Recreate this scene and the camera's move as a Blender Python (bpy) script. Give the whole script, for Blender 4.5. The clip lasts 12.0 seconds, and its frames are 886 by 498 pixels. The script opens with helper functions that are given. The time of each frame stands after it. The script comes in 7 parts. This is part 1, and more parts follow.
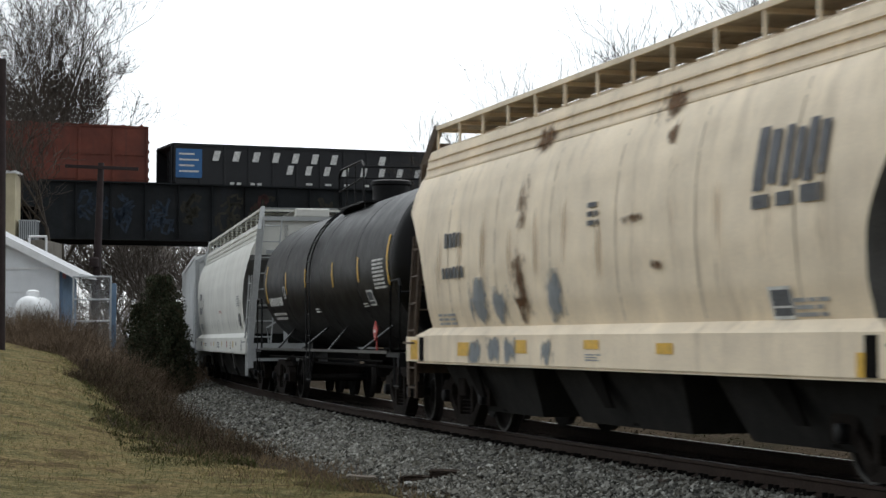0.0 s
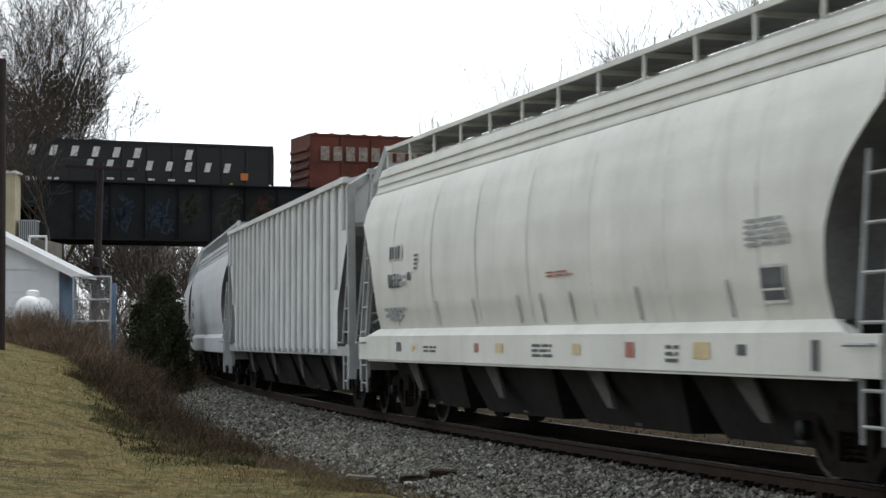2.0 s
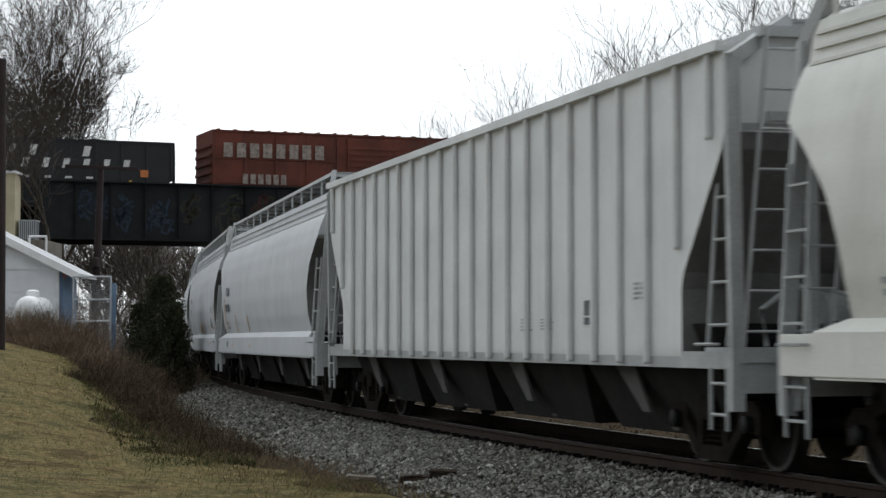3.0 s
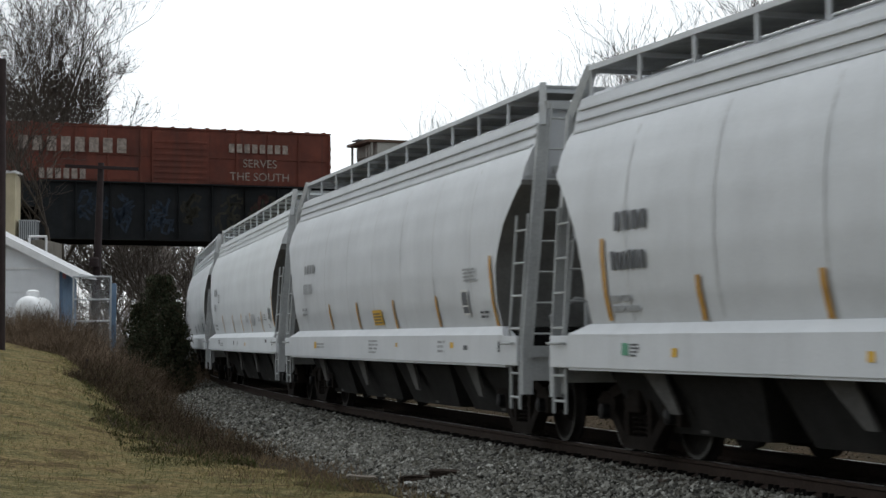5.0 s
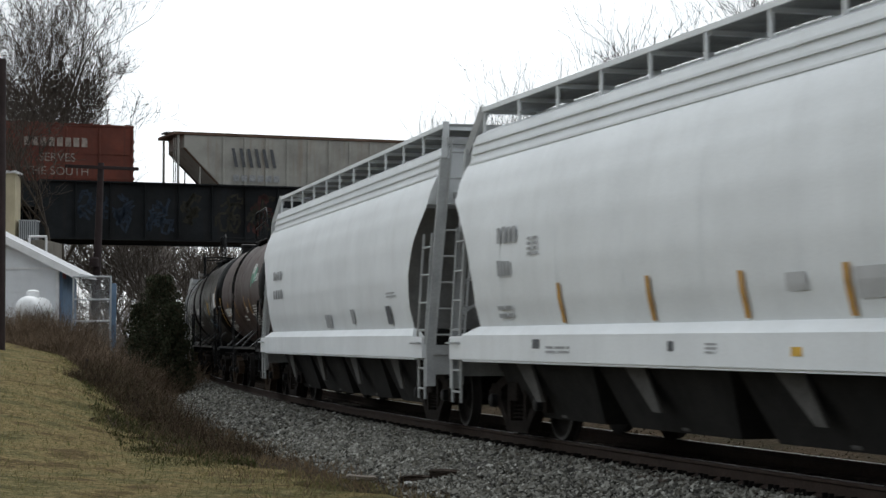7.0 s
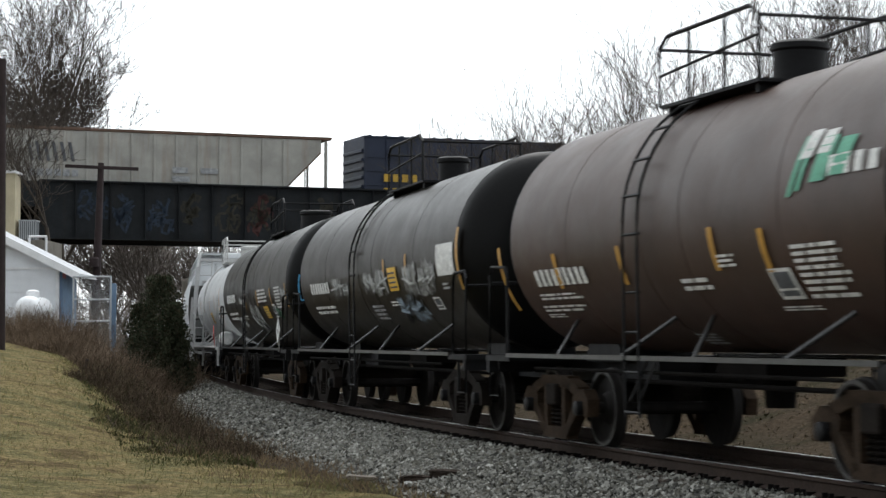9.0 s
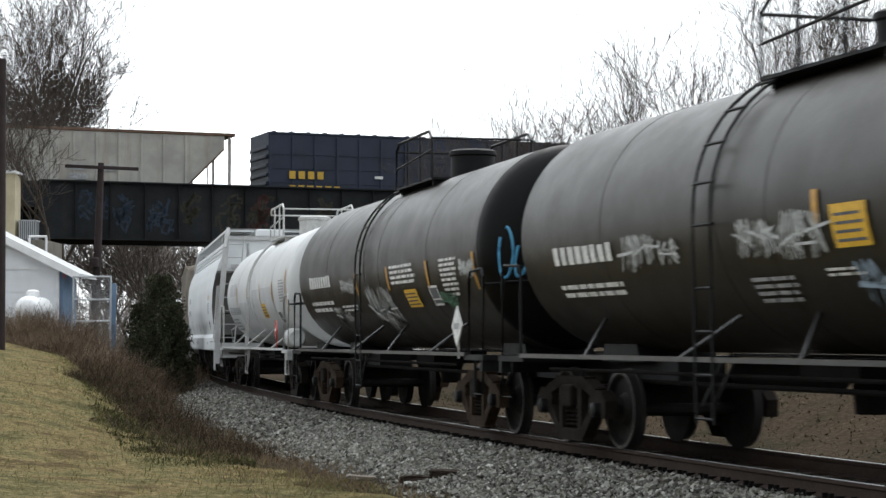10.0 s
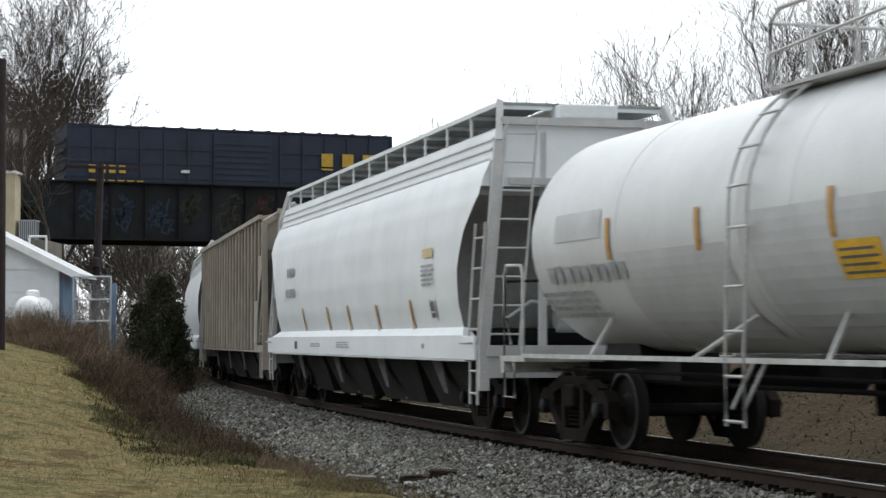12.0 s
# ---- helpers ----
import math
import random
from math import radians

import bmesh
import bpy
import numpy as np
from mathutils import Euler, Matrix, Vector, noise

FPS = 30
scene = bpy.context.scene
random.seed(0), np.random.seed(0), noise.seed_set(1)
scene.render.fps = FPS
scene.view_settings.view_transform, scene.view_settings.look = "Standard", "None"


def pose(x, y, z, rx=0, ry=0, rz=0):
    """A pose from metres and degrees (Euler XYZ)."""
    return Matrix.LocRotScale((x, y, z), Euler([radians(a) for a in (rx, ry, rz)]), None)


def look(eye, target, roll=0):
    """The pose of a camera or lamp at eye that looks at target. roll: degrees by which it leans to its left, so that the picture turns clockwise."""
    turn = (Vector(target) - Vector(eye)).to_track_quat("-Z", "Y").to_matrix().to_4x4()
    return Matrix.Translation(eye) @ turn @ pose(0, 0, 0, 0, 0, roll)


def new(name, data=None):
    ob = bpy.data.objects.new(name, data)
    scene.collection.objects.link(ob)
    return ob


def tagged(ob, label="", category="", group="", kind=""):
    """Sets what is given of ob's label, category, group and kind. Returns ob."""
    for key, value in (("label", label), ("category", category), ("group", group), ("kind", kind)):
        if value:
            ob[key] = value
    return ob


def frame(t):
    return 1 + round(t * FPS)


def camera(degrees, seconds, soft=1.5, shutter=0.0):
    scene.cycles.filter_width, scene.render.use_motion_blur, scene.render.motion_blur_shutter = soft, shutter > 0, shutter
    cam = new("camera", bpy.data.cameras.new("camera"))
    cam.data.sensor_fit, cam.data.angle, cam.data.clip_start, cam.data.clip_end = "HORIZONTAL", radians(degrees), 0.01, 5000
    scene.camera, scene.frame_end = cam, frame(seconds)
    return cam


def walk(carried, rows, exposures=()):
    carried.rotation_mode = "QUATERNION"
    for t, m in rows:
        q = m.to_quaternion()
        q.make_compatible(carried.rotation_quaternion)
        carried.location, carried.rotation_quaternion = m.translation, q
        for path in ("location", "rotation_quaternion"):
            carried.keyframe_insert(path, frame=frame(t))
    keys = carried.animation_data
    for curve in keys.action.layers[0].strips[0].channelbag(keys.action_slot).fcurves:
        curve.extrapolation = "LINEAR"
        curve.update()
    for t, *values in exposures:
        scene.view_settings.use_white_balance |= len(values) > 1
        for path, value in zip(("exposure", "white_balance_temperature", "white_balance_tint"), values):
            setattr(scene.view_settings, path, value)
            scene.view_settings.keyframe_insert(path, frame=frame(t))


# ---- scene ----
cam = camera(25.483, 12.0, soft=1.45, shutter=0.2)
EYE = (0.0, 0.0, 1.2566)
VIEW = pose(*EYE, 90 + 2.6705, 0, 0)
walk(cam, [(0, VIEW), (12, VIEW)], [(0, -0.28), (0.7, -0.22), (1.5, 0.0), (2.5, -0.35), (5.5, -0.4), (6.5, -0.38), (7.2, -0.35), (8.8, 0.1), (9.5, 0.15), (10.5, 0.4), (11, 0.36), (12, 0.12)])

# ---- light: an overcast winter sky ----
world = bpy.data.worlds.new("overcast_sky")
scene.world = world
world.use_nodes = True
wn = world.node_tree.nodes
wl = world.node_tree.links
sky = wn.new("ShaderNodeTexSky")
sky.sky_type = 'NISHITA'
sky.sun_disc = False
sky.sun_elevation, sky.sun_rotation = radians(35), radians(6)
# cloud cover, brighter towards the veiled sun behind the train
side = wn.new("ShaderNodeTexCoord")
toward = wn.new("ShaderNodeVectorMath")
toward.operation = 'DOT_PRODUCT'
toward.inputs[1].default_value = (0.1, 0.90, 0.42)
wl.new(side.outputs["Generated"], toward.inputs[0])
veil = wn.new("ShaderNodeMapRange")
for k, v in ((1, -0.6), (2, 0.75), (3, 6.2), (4, 14.5)):
    veil.inputs[k].default_value = v
veil.interpolation_type = 'SMOOTHSTEP'
wl.new(toward.outputs["Value"], veil.inputs[0])
tone = wn.new("ShaderNodeVectorMath")
tone.operation = 'SCALE'
tone.inputs[0].default_value = (0.945, 1.0, 1.04)
wl.new(veil.outputs[0], tone.inputs["Scale"])
cloud = wn.new("ShaderNodeMixRGB")
cloud.inputs[0].default_value = 0.93
wl.new(sky.outputs[0], cloud.inputs[1])
wl.new(tone.outputs[0], cloud.inputs[2])
wl.new(cloud.outputs[0], wn["Background"].inputs[0])
wn["Background"].inputs[1].default_value = 0.115
sun = new("sun", bpy.data.lights.new("sun", 'SUN'))
sun.data.energy, sun.data.angle, sun.data.color = 0.8, radians(30), (1.0, 0.97, 0.93)
sun.matrix_basis = look((0, 0, 0), (-0.08, -0.6, -0.8))


# ---- materials ----
def mat(name, color, rough=0.7, metal=0.0, vary=0.25, size=2.0, grain=0.15, streak=0.0, streak_color=(0.12, 0.06, 0.03), bump=0.15, grain_size=40.0, rnd=0.0, spec=0.5):
    """Base colour with stains at two scales, optional vertical streaks of dirt or rust, and fine relief."""
    m = bpy.data.materials.new(name)
    m.use_nodes = True
    n, l = m.node_tree.nodes, m.node_tree.links
    b = n["Principled BSDF"]
    b.inputs["Metallic"].default_value = metal
    b.inputs["Specular IOR Level"].default_value = spec
    co = n.new("ShaderNodeTexCoord")

    def tex(scale, stretch=(1, 1, 1), detail=5.0):
        mp = n.new("ShaderNodeMapping")
        mp.inputs["Scale"].default_value = stretch
        l.new(co.outputs["Object"], mp.inputs[0])
        t = n.new("ShaderNodeTexNoise")
        t.inputs["Scale"].default_value, t.inputs["Detail"].default_value = scale, detail
        t.inputs["Roughness"].default_value = 0.62
        l.new(mp.outputs[0], t.inputs[0])
        return t.outputs[0]

    def ramp(src, a, b_, lo, hi):
        r = n.new("ShaderNodeMapRange")
        r.inputs[1].default_value, r.inputs[2].default_value, r.inputs[3].default_value, r.inputs[4].default_value = a, b_, lo, hi
        l.new(src, r.inputs[0])
        return r.outputs[0]

    def mixc(mode, fac, a, c):
        x = n.new("ShaderNodeMixRGB")
        x.blend_type = mode
        for i, v in ((0, fac), (1, a), (2, c)):
            if isinstance(v, (int, float)):
                x.inputs[i].default_value = v
            elif isinstance(v, tuple):
                x.inputs[i].default_value = (*v[:3], 1)
            else:
                l.new(v, x.inputs[i])
        return x.outputs[0]

    big = ramp(tex(size), 0.3, 0.7, 1 - vary, 1 + vary * 0.4)
    small = ramp(tex(grain_size), 0.3, 0.7, 1 - grain, 1 + grain)
    val = n.new("ShaderNodeMath")
    val.operation = 'MULTIPLY'
    l.new(big, val.inputs[0])
    l.new(small, val.inputs[1])
    comb = n.new("ShaderNodeCombineColor")
    for i in range(3):
        l.new(val.outputs[0], comb.inputs[i])
    c = mixc('MULTIPLY', 1.0, tuple(color), comb.outputs[0])
    if rnd:
        oi = n.new("ShaderNodeObjectInfo")
        hsv = n.new("ShaderNodeHueSaturation")
        l.new(ramp(oi.outputs["Random"], 0, 1, 1 - rnd, 1 + rnd), hsv.inputs["Value"])
        l.new(c, hsv.inputs["Color"])
        c = hsv.outputs[0]
    if streak:
        st = ramp(tex(1.0, (3.0, 3.0, 0.22), 6.0), 0.52, 0.72, 0.0, streak)
        c = mixc('MIX', st, c, tuple(streak_color))
    l.new(c, b.inputs["Base Color"])
    l.new(ramp(tex(size * 3), 0.3, 0.7, max(0.05, rough - 0.06), min(1.0, rough + 0.06)), b.inputs["Roughness"])
    if bump:
        bp = n.new("ShaderNodeBump")
        bp.inputs["Strength"].default_value = bump
        bp.inputs["Distance"].default_value = 0.02
        l.new(tex(grain_size * 0.6), bp.inputs["Height"])
        l.new(bp.outputs[0], b.inputs["Normal"])
    return m


STEEL_BLACK = mat("black_steel", (0.009, 0.009, 0.010), 0.6, 0.0, 0.3, 1.5, 0.3, spec=0.18)
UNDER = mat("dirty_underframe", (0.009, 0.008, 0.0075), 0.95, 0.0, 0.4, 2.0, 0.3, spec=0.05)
TRUCK = mat("rusty_cast_steel", (0.016, 0.0125, 0.0105), 0.9, 0.0, 0.5, 4.0, 0.4, spec=0.1)
TRUCK_RUST = mat("brown_rusted_casting", (0.038, 0.025, 0.016), 0.9, 0.0, 0.6, 4.0, 0.4, spec=0.12)
WHEEL = mat("wheel_steel", (0.017, 0.015, 0.014), 0.75, 0.1, 0.4, 4.0, 0.3, spec=0.2)
TREAD = mat("dull_wheel_rim", (0.06, 0.057, 0.054), 0.6, 0.3, 0.5, 4.0, 0.3)
RAIL = mat("brown_rail", (0.034, 0.023, 0.018), 0.85, 0.0, 0.3, 3.0, 0.3, spec=0.15)
RAILTOP = mat("polished_rail_head", (0.45, 0.45, 0.46), 0.3, 0.9, 0.2, 3.0, 0.1)
TIE = mat("weathered_tie", (0.055, 0.042, 0.034), 0.9, 0.0, 0.4, 3.0, 0.4, spec=0.1)
GIRDER = mat("sooty_girder_paint", (0.013, 0.0155, 0.018), 0.8, 0.0, 0.6, 0.8, 0.4, 0.3, (0.028, 0.02, 0.013), spec=0.3)
GRAFF_BLUE = mat("faded_blue_spray", (0.016, 0.03, 0.052), 0.8, 0.0, 0.6, 6.0, 0.3)
GRAFF_YEL = mat("faded_yellow_spray", (0.03, 0.027, 0.016), 0.8, 0.0, 0.7, 5.0, 0.3)
GRAFF_RED = mat("faded_red_spray", (0.06, 0.018, 0.015), 0.8, 0.0, 0.6, 6.0, 0.3)
WHITE_MARK = mat("white_stencil_paint", (0.7, 0.7, 0.68), 0.7, 0.0, 0.3, 8.0, 0.25)
BLACK_MARK = mat("dark_stencil_paint", (0.10, 0.105, 0.115), 0.7, 0.0, 0.4, 8.0, 0.25)
GREY_MARK = mat("grey_stencil_paint", (0.36, 0.37, 0.38), 0.7, 0.0, 0.4, 8.0, 0.25)
YELLOW = mat("yellow_reflector", (0.72, 0.42, 0.03), 0.5, 0.0, 0.25, 8.0, 0.2)
AMBER = mat("amber_reflector", (0.5, 0.26, 0.04), 0.5, 0.0, 0.3, 8.0, 0.2)


def stain(name, color, cover=0.5, fine=5.0, tall=0.45, dense=0.9):
    """Paint or rust with ragged edges: noise eats into the patch from its rim."""
    m = bpy.data.materials.new(name)
    m.use_nodes = True
    n, l = m.node_tree.nodes, m.node_tree.links
    b = n["Principled BSDF"]
    b.inputs["Roughness"].default_value = 0.85
    b.inputs["Specular IOR Level"].default_value = 0.15
    co = n.new("ShaderNodeTexCoord")
    mp = n.new("ShaderNodeMapping")
    mp.inputs["Scale"].default_value = (1, 1, tall)
    l.new(co.outputs["Object"], mp.inputs[0])
    t = n.new("ShaderNodeTexNoise")
    t.inputs["Scale"].default_value, t.inputs["Detail"].default_value = fine, 7.0
    t.inputs["Roughness"].default_value = 0.65
    l.new(mp.outputs[0], t.inputs[0])
    sep = n.new("ShaderNodeSeparateXYZ")
    l.new(co.outputs["Generated"], sep.inputs[0])

    def calc(op, a, c):
        q = n.new("ShaderNodeMath")
        q.operation = op
        for i, v in enumerate((a, c)):
            if isinstance(v, (int, float)):
                q.inputs[i].default_value = v
            else:
                l.new(v, q.inputs[i])
        return q.outputs[0]
    rim = 1.0
    for ax in (0, 2):
        d = calc('ABSOLUTE', calc('SUBTRACT', sep.outputs[ax], 0.5), 0.0)
        e = calc('SUBTRACT', 1.0, calc('POWER', calc('MULTIPLY', d, 2.0), 1.6))
        rim = calc('MULTIPLY', e, rim)
    mask = calc('MULTIPLY', calc('SUBTRACT', calc('ADD', t.outputs[0], calc('MULTIPLY', rim, 0.32)), 1.0 - cover), 7.0)
    mask.node.use_clamp = True
    half = calc('MULTIPLY', mask, dense)
    l.new(half, b.inputs["Alpha"])
    mx = n.new("ShaderNodeMixRGB")
    mx.inputs[1].default_value = (*color, 1)
    mx.inputs[2].default_value = (*[c * (0.35 if color[0] < 0.5 else 0.7) for c in color], 1)
    t2 = n.new("ShaderNodeTexNoise")
    t2.inputs["Scale"].default_value = fine * 2.7
    l.new(mp.outputs[0], t2.inputs[0])
    l.new(t2.outputs[0], mx.inputs[0])
    l.new(mx.outputs[0], b.inputs["Base Color"])
    return m


RUST = stain("rust_stain", (0.17, 0.085, 0.035), 0.35, 8.0, 0.6, 0.88)
SLATE_BLOT = stain("slate_blue_paint_blot", (0.36, 0.40, 0.44), 0.46, 4.0, 0.5, 0.8)
DIRT = stain("brown_dirt_streak", (0.55, 0.42, 0.27), 0.27, 7.0, 0.15, 0.45)


# ---- mesh helpers ----
def box(bm, c, size, m=None, bevel=0.0):
    hx, hy, hz = (v / 2 for v in size)
    vs = []
    for x, y, z in ((-1, -1, -1), (1, -1, -1), (1, 1, -1), (-1, 1, -1), (-1, -1, 1), (1, -1, 1), (1, 1, 1), (-1, 1, 1)):
        p = Vector((c[0] + x * hx, c[1] + y * hy, c[2] + z * hz))
        vs.append(bm.verts.new(m @ p if m else p))
    fs = [bm.faces.new([vs[i] for i in f]) for f in ((0, 3, 2, 1), (4, 5, 6, 7), (0, 1, 5, 4), (1, 2, 6, 5), (2, 3, 7, 6), (3, 0, 4, 7))]
    if bevel:
        es = list({e for f in fs for e in f.edges})
        bmesh.ops.bevel(bm, geom=es, offset=bevel, segments=2, affect='EDGES', profile=0.5)


def tube(bm, pts, r, n=6, cap=True, r2=None):
    """A round bar through the points."""
    pts = [Vector(p) for p in pts]
    rings = []
    for i, p in enumerate(pts):
        d = (pts[min(i + 1, len(pts) - 1)] - pts[max(i - 1, 0)]).normalized()
        a = d.cross(Vector((0, 0, 1)))
        if a.length < 1e-3:
            a = d.cross(Vector((1, 0, 0)))
        a.normalize()
        b = d.cross(a)
        rr = r if r2 is None else r + (r2 - r) * i / (len(pts) - 1)
        rings.append([bm.verts.new(p + (a * math.cos(k * 2 * math.pi / n) + b * math.sin(k * 2 * math.pi / n)) * rr) for k in range(n)])
    for A, B in zip(rings, rings[1:]):
        for k in range(n):
            bm.faces.new((A[k], A[(k + 1) % n], B[(k + 1) % n], B[k]))
    if cap:
        bm.faces.new(rings[0][::-1])
        bm.faces.new(rings[-1])


def lathe(bm, prof, axis='y', n=28, c=(0, 0, 0)):
    """Turns the profile (distance along the axis, radius) round the axis."""
    rings = []
    for h, r in prof:
        ring = []
        for k in range(n):
            a = 2 * math.pi * k / n
            u, w = r * math.cos(a), r * math.sin(a)
            p = {'x': (h, u, w), 'y': (u, h, w), 'z': (u, w, h)}[axis]
            ring.append(bm.verts.new((p[0] + c[0], p[1] + c[1], p[2] + c[2])))
        rings.append(ring)
    for A, B in zip(rings, rings[1:]):
        for k in range(n):
            bm.faces.new((A[k], A[(k + 1) % n], B[(k + 1) % n], B[k]))
    bm.faces.new(rings[0][::-1])
    bm.faces.new(rings[-1])


def prism(bm, outline, y0, y1):
    """An outline in x and z, pushed from y0 to y1."""
    A = [bm.verts.new((x, y0, z)) for x, z in outline]
    B = [bm.verts.new((x, y1, z)) for x, z in outline]
    bm.faces.new(A)
    bm.faces.new(B[::-1])
    for i in range(len(A)):
        j = (i + 1) % len(A)
        bm.faces.new((A[j], A[i], B[i], B[j]))


def part(name, bm, material, parent=None, label="", smooth=False):
    bmesh.ops.recalc_face_normals(bm, faces=bm.faces)
    me = bpy.data.meshes.new(name)
    bm.to_mesh(me)
    bm.free()
    me.materials.append(material)
    if smooth:
        me.shade_smooth()
        me.set_sharp_from_angle(angle=radians(38))
    ob = new(name, me)
    if parent:
        ob.parent = parent
    if label:
        tagged(ob, label)
    return ob


def again(ob, parent, m=None):
    """Another object on the same mesh."""
    o = new(ob.name.split(".")[0], ob.data)
    o.parent = parent
    if m is not None:
        o.matrix_basis = m
    return o


def mesh_part(name, verts, faces, material, parent=None, label="", smooth=False):
    me = bpy.data.meshes.new(name)
    me.from_pydata(verts, [], faces)
    me.materials.append(material)
    if smooth:
        me.shade_smooth()
    ob = new(name, me)
    if parent:
        ob.parent = parent
    if label:
        tagged(ob, label)
    return ob


# ---- the curved track: near rail begins at (3.494, 18), runs away from the eye and bends ----
K0, K1 = 0.003383, -0.0000308
STEP = 0.5
S0 = -60.0


def build_line():
    def head(s):
        c = max(-30.0, min(s, 75.0))
        return -0.29726 + K0 * c + K1 * c * c / 2 + (s - c) * (K0 + K1 * c) 
    x, y = 3.494, 18.0
    line = [(0.0, x, y)]
    s = 0.0
    while s < 330:
        h = head(s + STEP / 2)
        x, y, s = x + math.sin(h) * STEP, y + math.cos(h) * STEP, s + STEP
        line.append((s, x, y))
    x, y, s = 3.494, 18.0, 0.0
    while s > S0:
        h = head(s - STEP / 2)
        x, y, s = x - math.sin(h) * STEP, y - math.cos(h) * STEP, s - STEP
        line.insert(0, (s, x, y))
    return np.array(line), head


LINE, heading = build_line()


def on_track(s, off=0.7525, z=0.0):
    """A point beside the near rail; off to the right of the way out, 0.7525 is the middle of the track."""
    x, y = np.interp(s, LINE[:, 0], LINE[:, 1]), np.interp(s, LINE[:, 0], LINE[:, 2])
    h = heading(s)
    return Vector((x + off * math.cos(h), y - off * math.sin(h), z))


def beside(s, u):
    """Many points u metres to the left of the near rail."""
    h = np.array([heading(v) for v in s])
    x, y = np.interp(s, LINE[:, 0], LINE[:, 1]), np.interp(s, LINE[:, 0], LINE[:, 2])
    return np.column_stack([x - u * np.cos(h), y + u * np.sin(h)])


def ride(s, base):
    """The pose of a car whose middle is at s, with its trucks base metres apart; x points to the front."""
    a, b = on_track(s - base / 2), on_track(s + base / 2)
    d = a - b
    return Matrix.Translation((a + b) / 2) @ Matrix.Rotation(math.atan2(d.y, d.x), 4, 'Z')


def track_s(s_ref, t):
    return s_ref - 15.535 * t + 0.0394 * (t - 6) ** 2


# ---- the bridge's line, across the view; u runs along it ----
BRIDGE = Matrix.Translation((-16.79, 85.5, 0)) @ Matrix.Rotation(math.atan2(0.366, 0.931), 4, 'Z')
DECK = 6.2


def smooth01(v):
    v = np.clip(v, 0, 1)
    return v * v * (3 - 2 * v)


# ---- ground ----
def left_of_rail(X, Y):
    """How far points lie to the left of the near rail, and how far along it."""
    X, Y = np.asarray(X, float), np.asarray(Y, float)
    sel = LINE[::4]
    out, along = np.empty(X.shape), np.empty(X.shape)
    fx, fy, fo, fa = X.ravel(), Y.ravel(), out.ravel(), along.ravel()
    for i in range(0, len(fx), 20000):
        dx = fx[i:i + 20000, None] - sel[None, :, 1]
        dy = fy[i:i + 20000, None] - sel[None, :, 2]
        j = np.argmin(dx * dx + dy * dy, axis=1)
        h = np.array([heading(s) for s in sel[:, 0]])[j]
        k = np.arange(len(j))
        fo[i:i + 20000] = -(dx[k, j] * np.cos(h) - dy[k, j] * np.sin(h))
        fa[i:i + 20000] = sel[j, 0] + dx[k, j] * np.sin(h) + dy[k, j] * np.cos(h)
    return fo.reshape(X.shape), fa.reshape(X.shape)


def wavy(X, Y):
    return (np.sin(X * 0.9 + Y * 0.35) * 0.5 + np.sin(Y * 1.3 - X * 0.6 + 1.0) * 0.3 + np.sin(X * 2.7 + 2.0) * np.sin(Y * 2.3) * 0.25 + np.sin(X * 5.1 + Y * 3.7) * 0.12)


def ground_z(X, Y, u=None):
    if u is None:
        u, _ = left_of_rail(X, Y)
    rise = 0.18 + 1.7 * smooth01((Y - 20) / 30.0)
    # the bank grows steeper as the lawn rises
    steep = smooth01((Y - 31) / 8.0)
    left = -0.55 + (0.6 * smooth01((u - 2.9) / (4.6 - 2.2 * steep)) + 0.4 * smooth01((u - 3.0) / 5.5)) * rise
    right = -0.62 + smooth01((-u - 5.2) / 7.5) * 1.5 + smooth01((-u - 14) / 40.0) * 1.2
    z = np.where(u > -1.0, left, right)
    rough = 0.065 * wavy(X, Y) * smooth01((np.abs(u + 0.75) - 2.5) / 2.0)
    return z + rough


def ground_mat(name, colors, patches, fine=16.0, wide=0.45, bump=0.7):
    """Loose ground: fine litter in several shades, over wide patches of another tint."""
    m = bpy.data.materials.new(name)
    m.use_nodes = True
    n, l = m.node_tree.nodes, m.node_tree.links
    b = n["Principled BSDF"]
    b.inputs["Roughness"].default_value = 0.95
    b.inputs["Specular IOR Level"].default_value = 0.04
    co = n.new("ShaderNodeTexCoord")

    def tex(scale, detail, rough):
        t = n.new("ShaderNodeTexNoise")
        t.inputs["Scale"].default_value, t.inputs["Detail"].default_value, t.inputs["Roughness"].default_value = scale, detail, rough
        l.new(co.outputs["Object"], t.inputs[0])
        return t.outputs[0]

    def ramp(src, cols, a, c):
        r = n.new("ShaderNodeValToRGB")
        while len(r.color_ramp.elements) < len(cols):
            r.color_ramp.elements.new(0.5)
        for i, col in enumerate(cols):
            r.color_ramp.elements[i].position = a + (c - a) * i / (len(cols) - 1)
            r.color_ramp.elements[i].color = (*col, 1)
        l.new(src, r.inputs[0])
        return r.outputs[0]
    mx = n.new("ShaderNodeMixRGB")
    mx.blend_type = 'MULTIPLY'
    mx.inputs[0].default_value = 1.0
    grain = tex(fine, 8.0, 0.75)
    l.new(ramp(grain, colors, 0.32, 0.68), mx.inputs[1])
    l.new(ramp(tex(wide, 4.0, 0.6), patches, 0.36, 0.64), mx.inputs[2])
    l.new(mx.outputs[0], b.inputs["Base Color"])
    bp = n.new("ShaderNodeBump")
    bp.inputs["Strength"].default_value, bp.inputs["Distance"].default_value = bump, 0.05
    l.new(grain, bp.inputs["Height"])
    l.new(bp.outputs[0], b.inputs["Normal"])
    return m


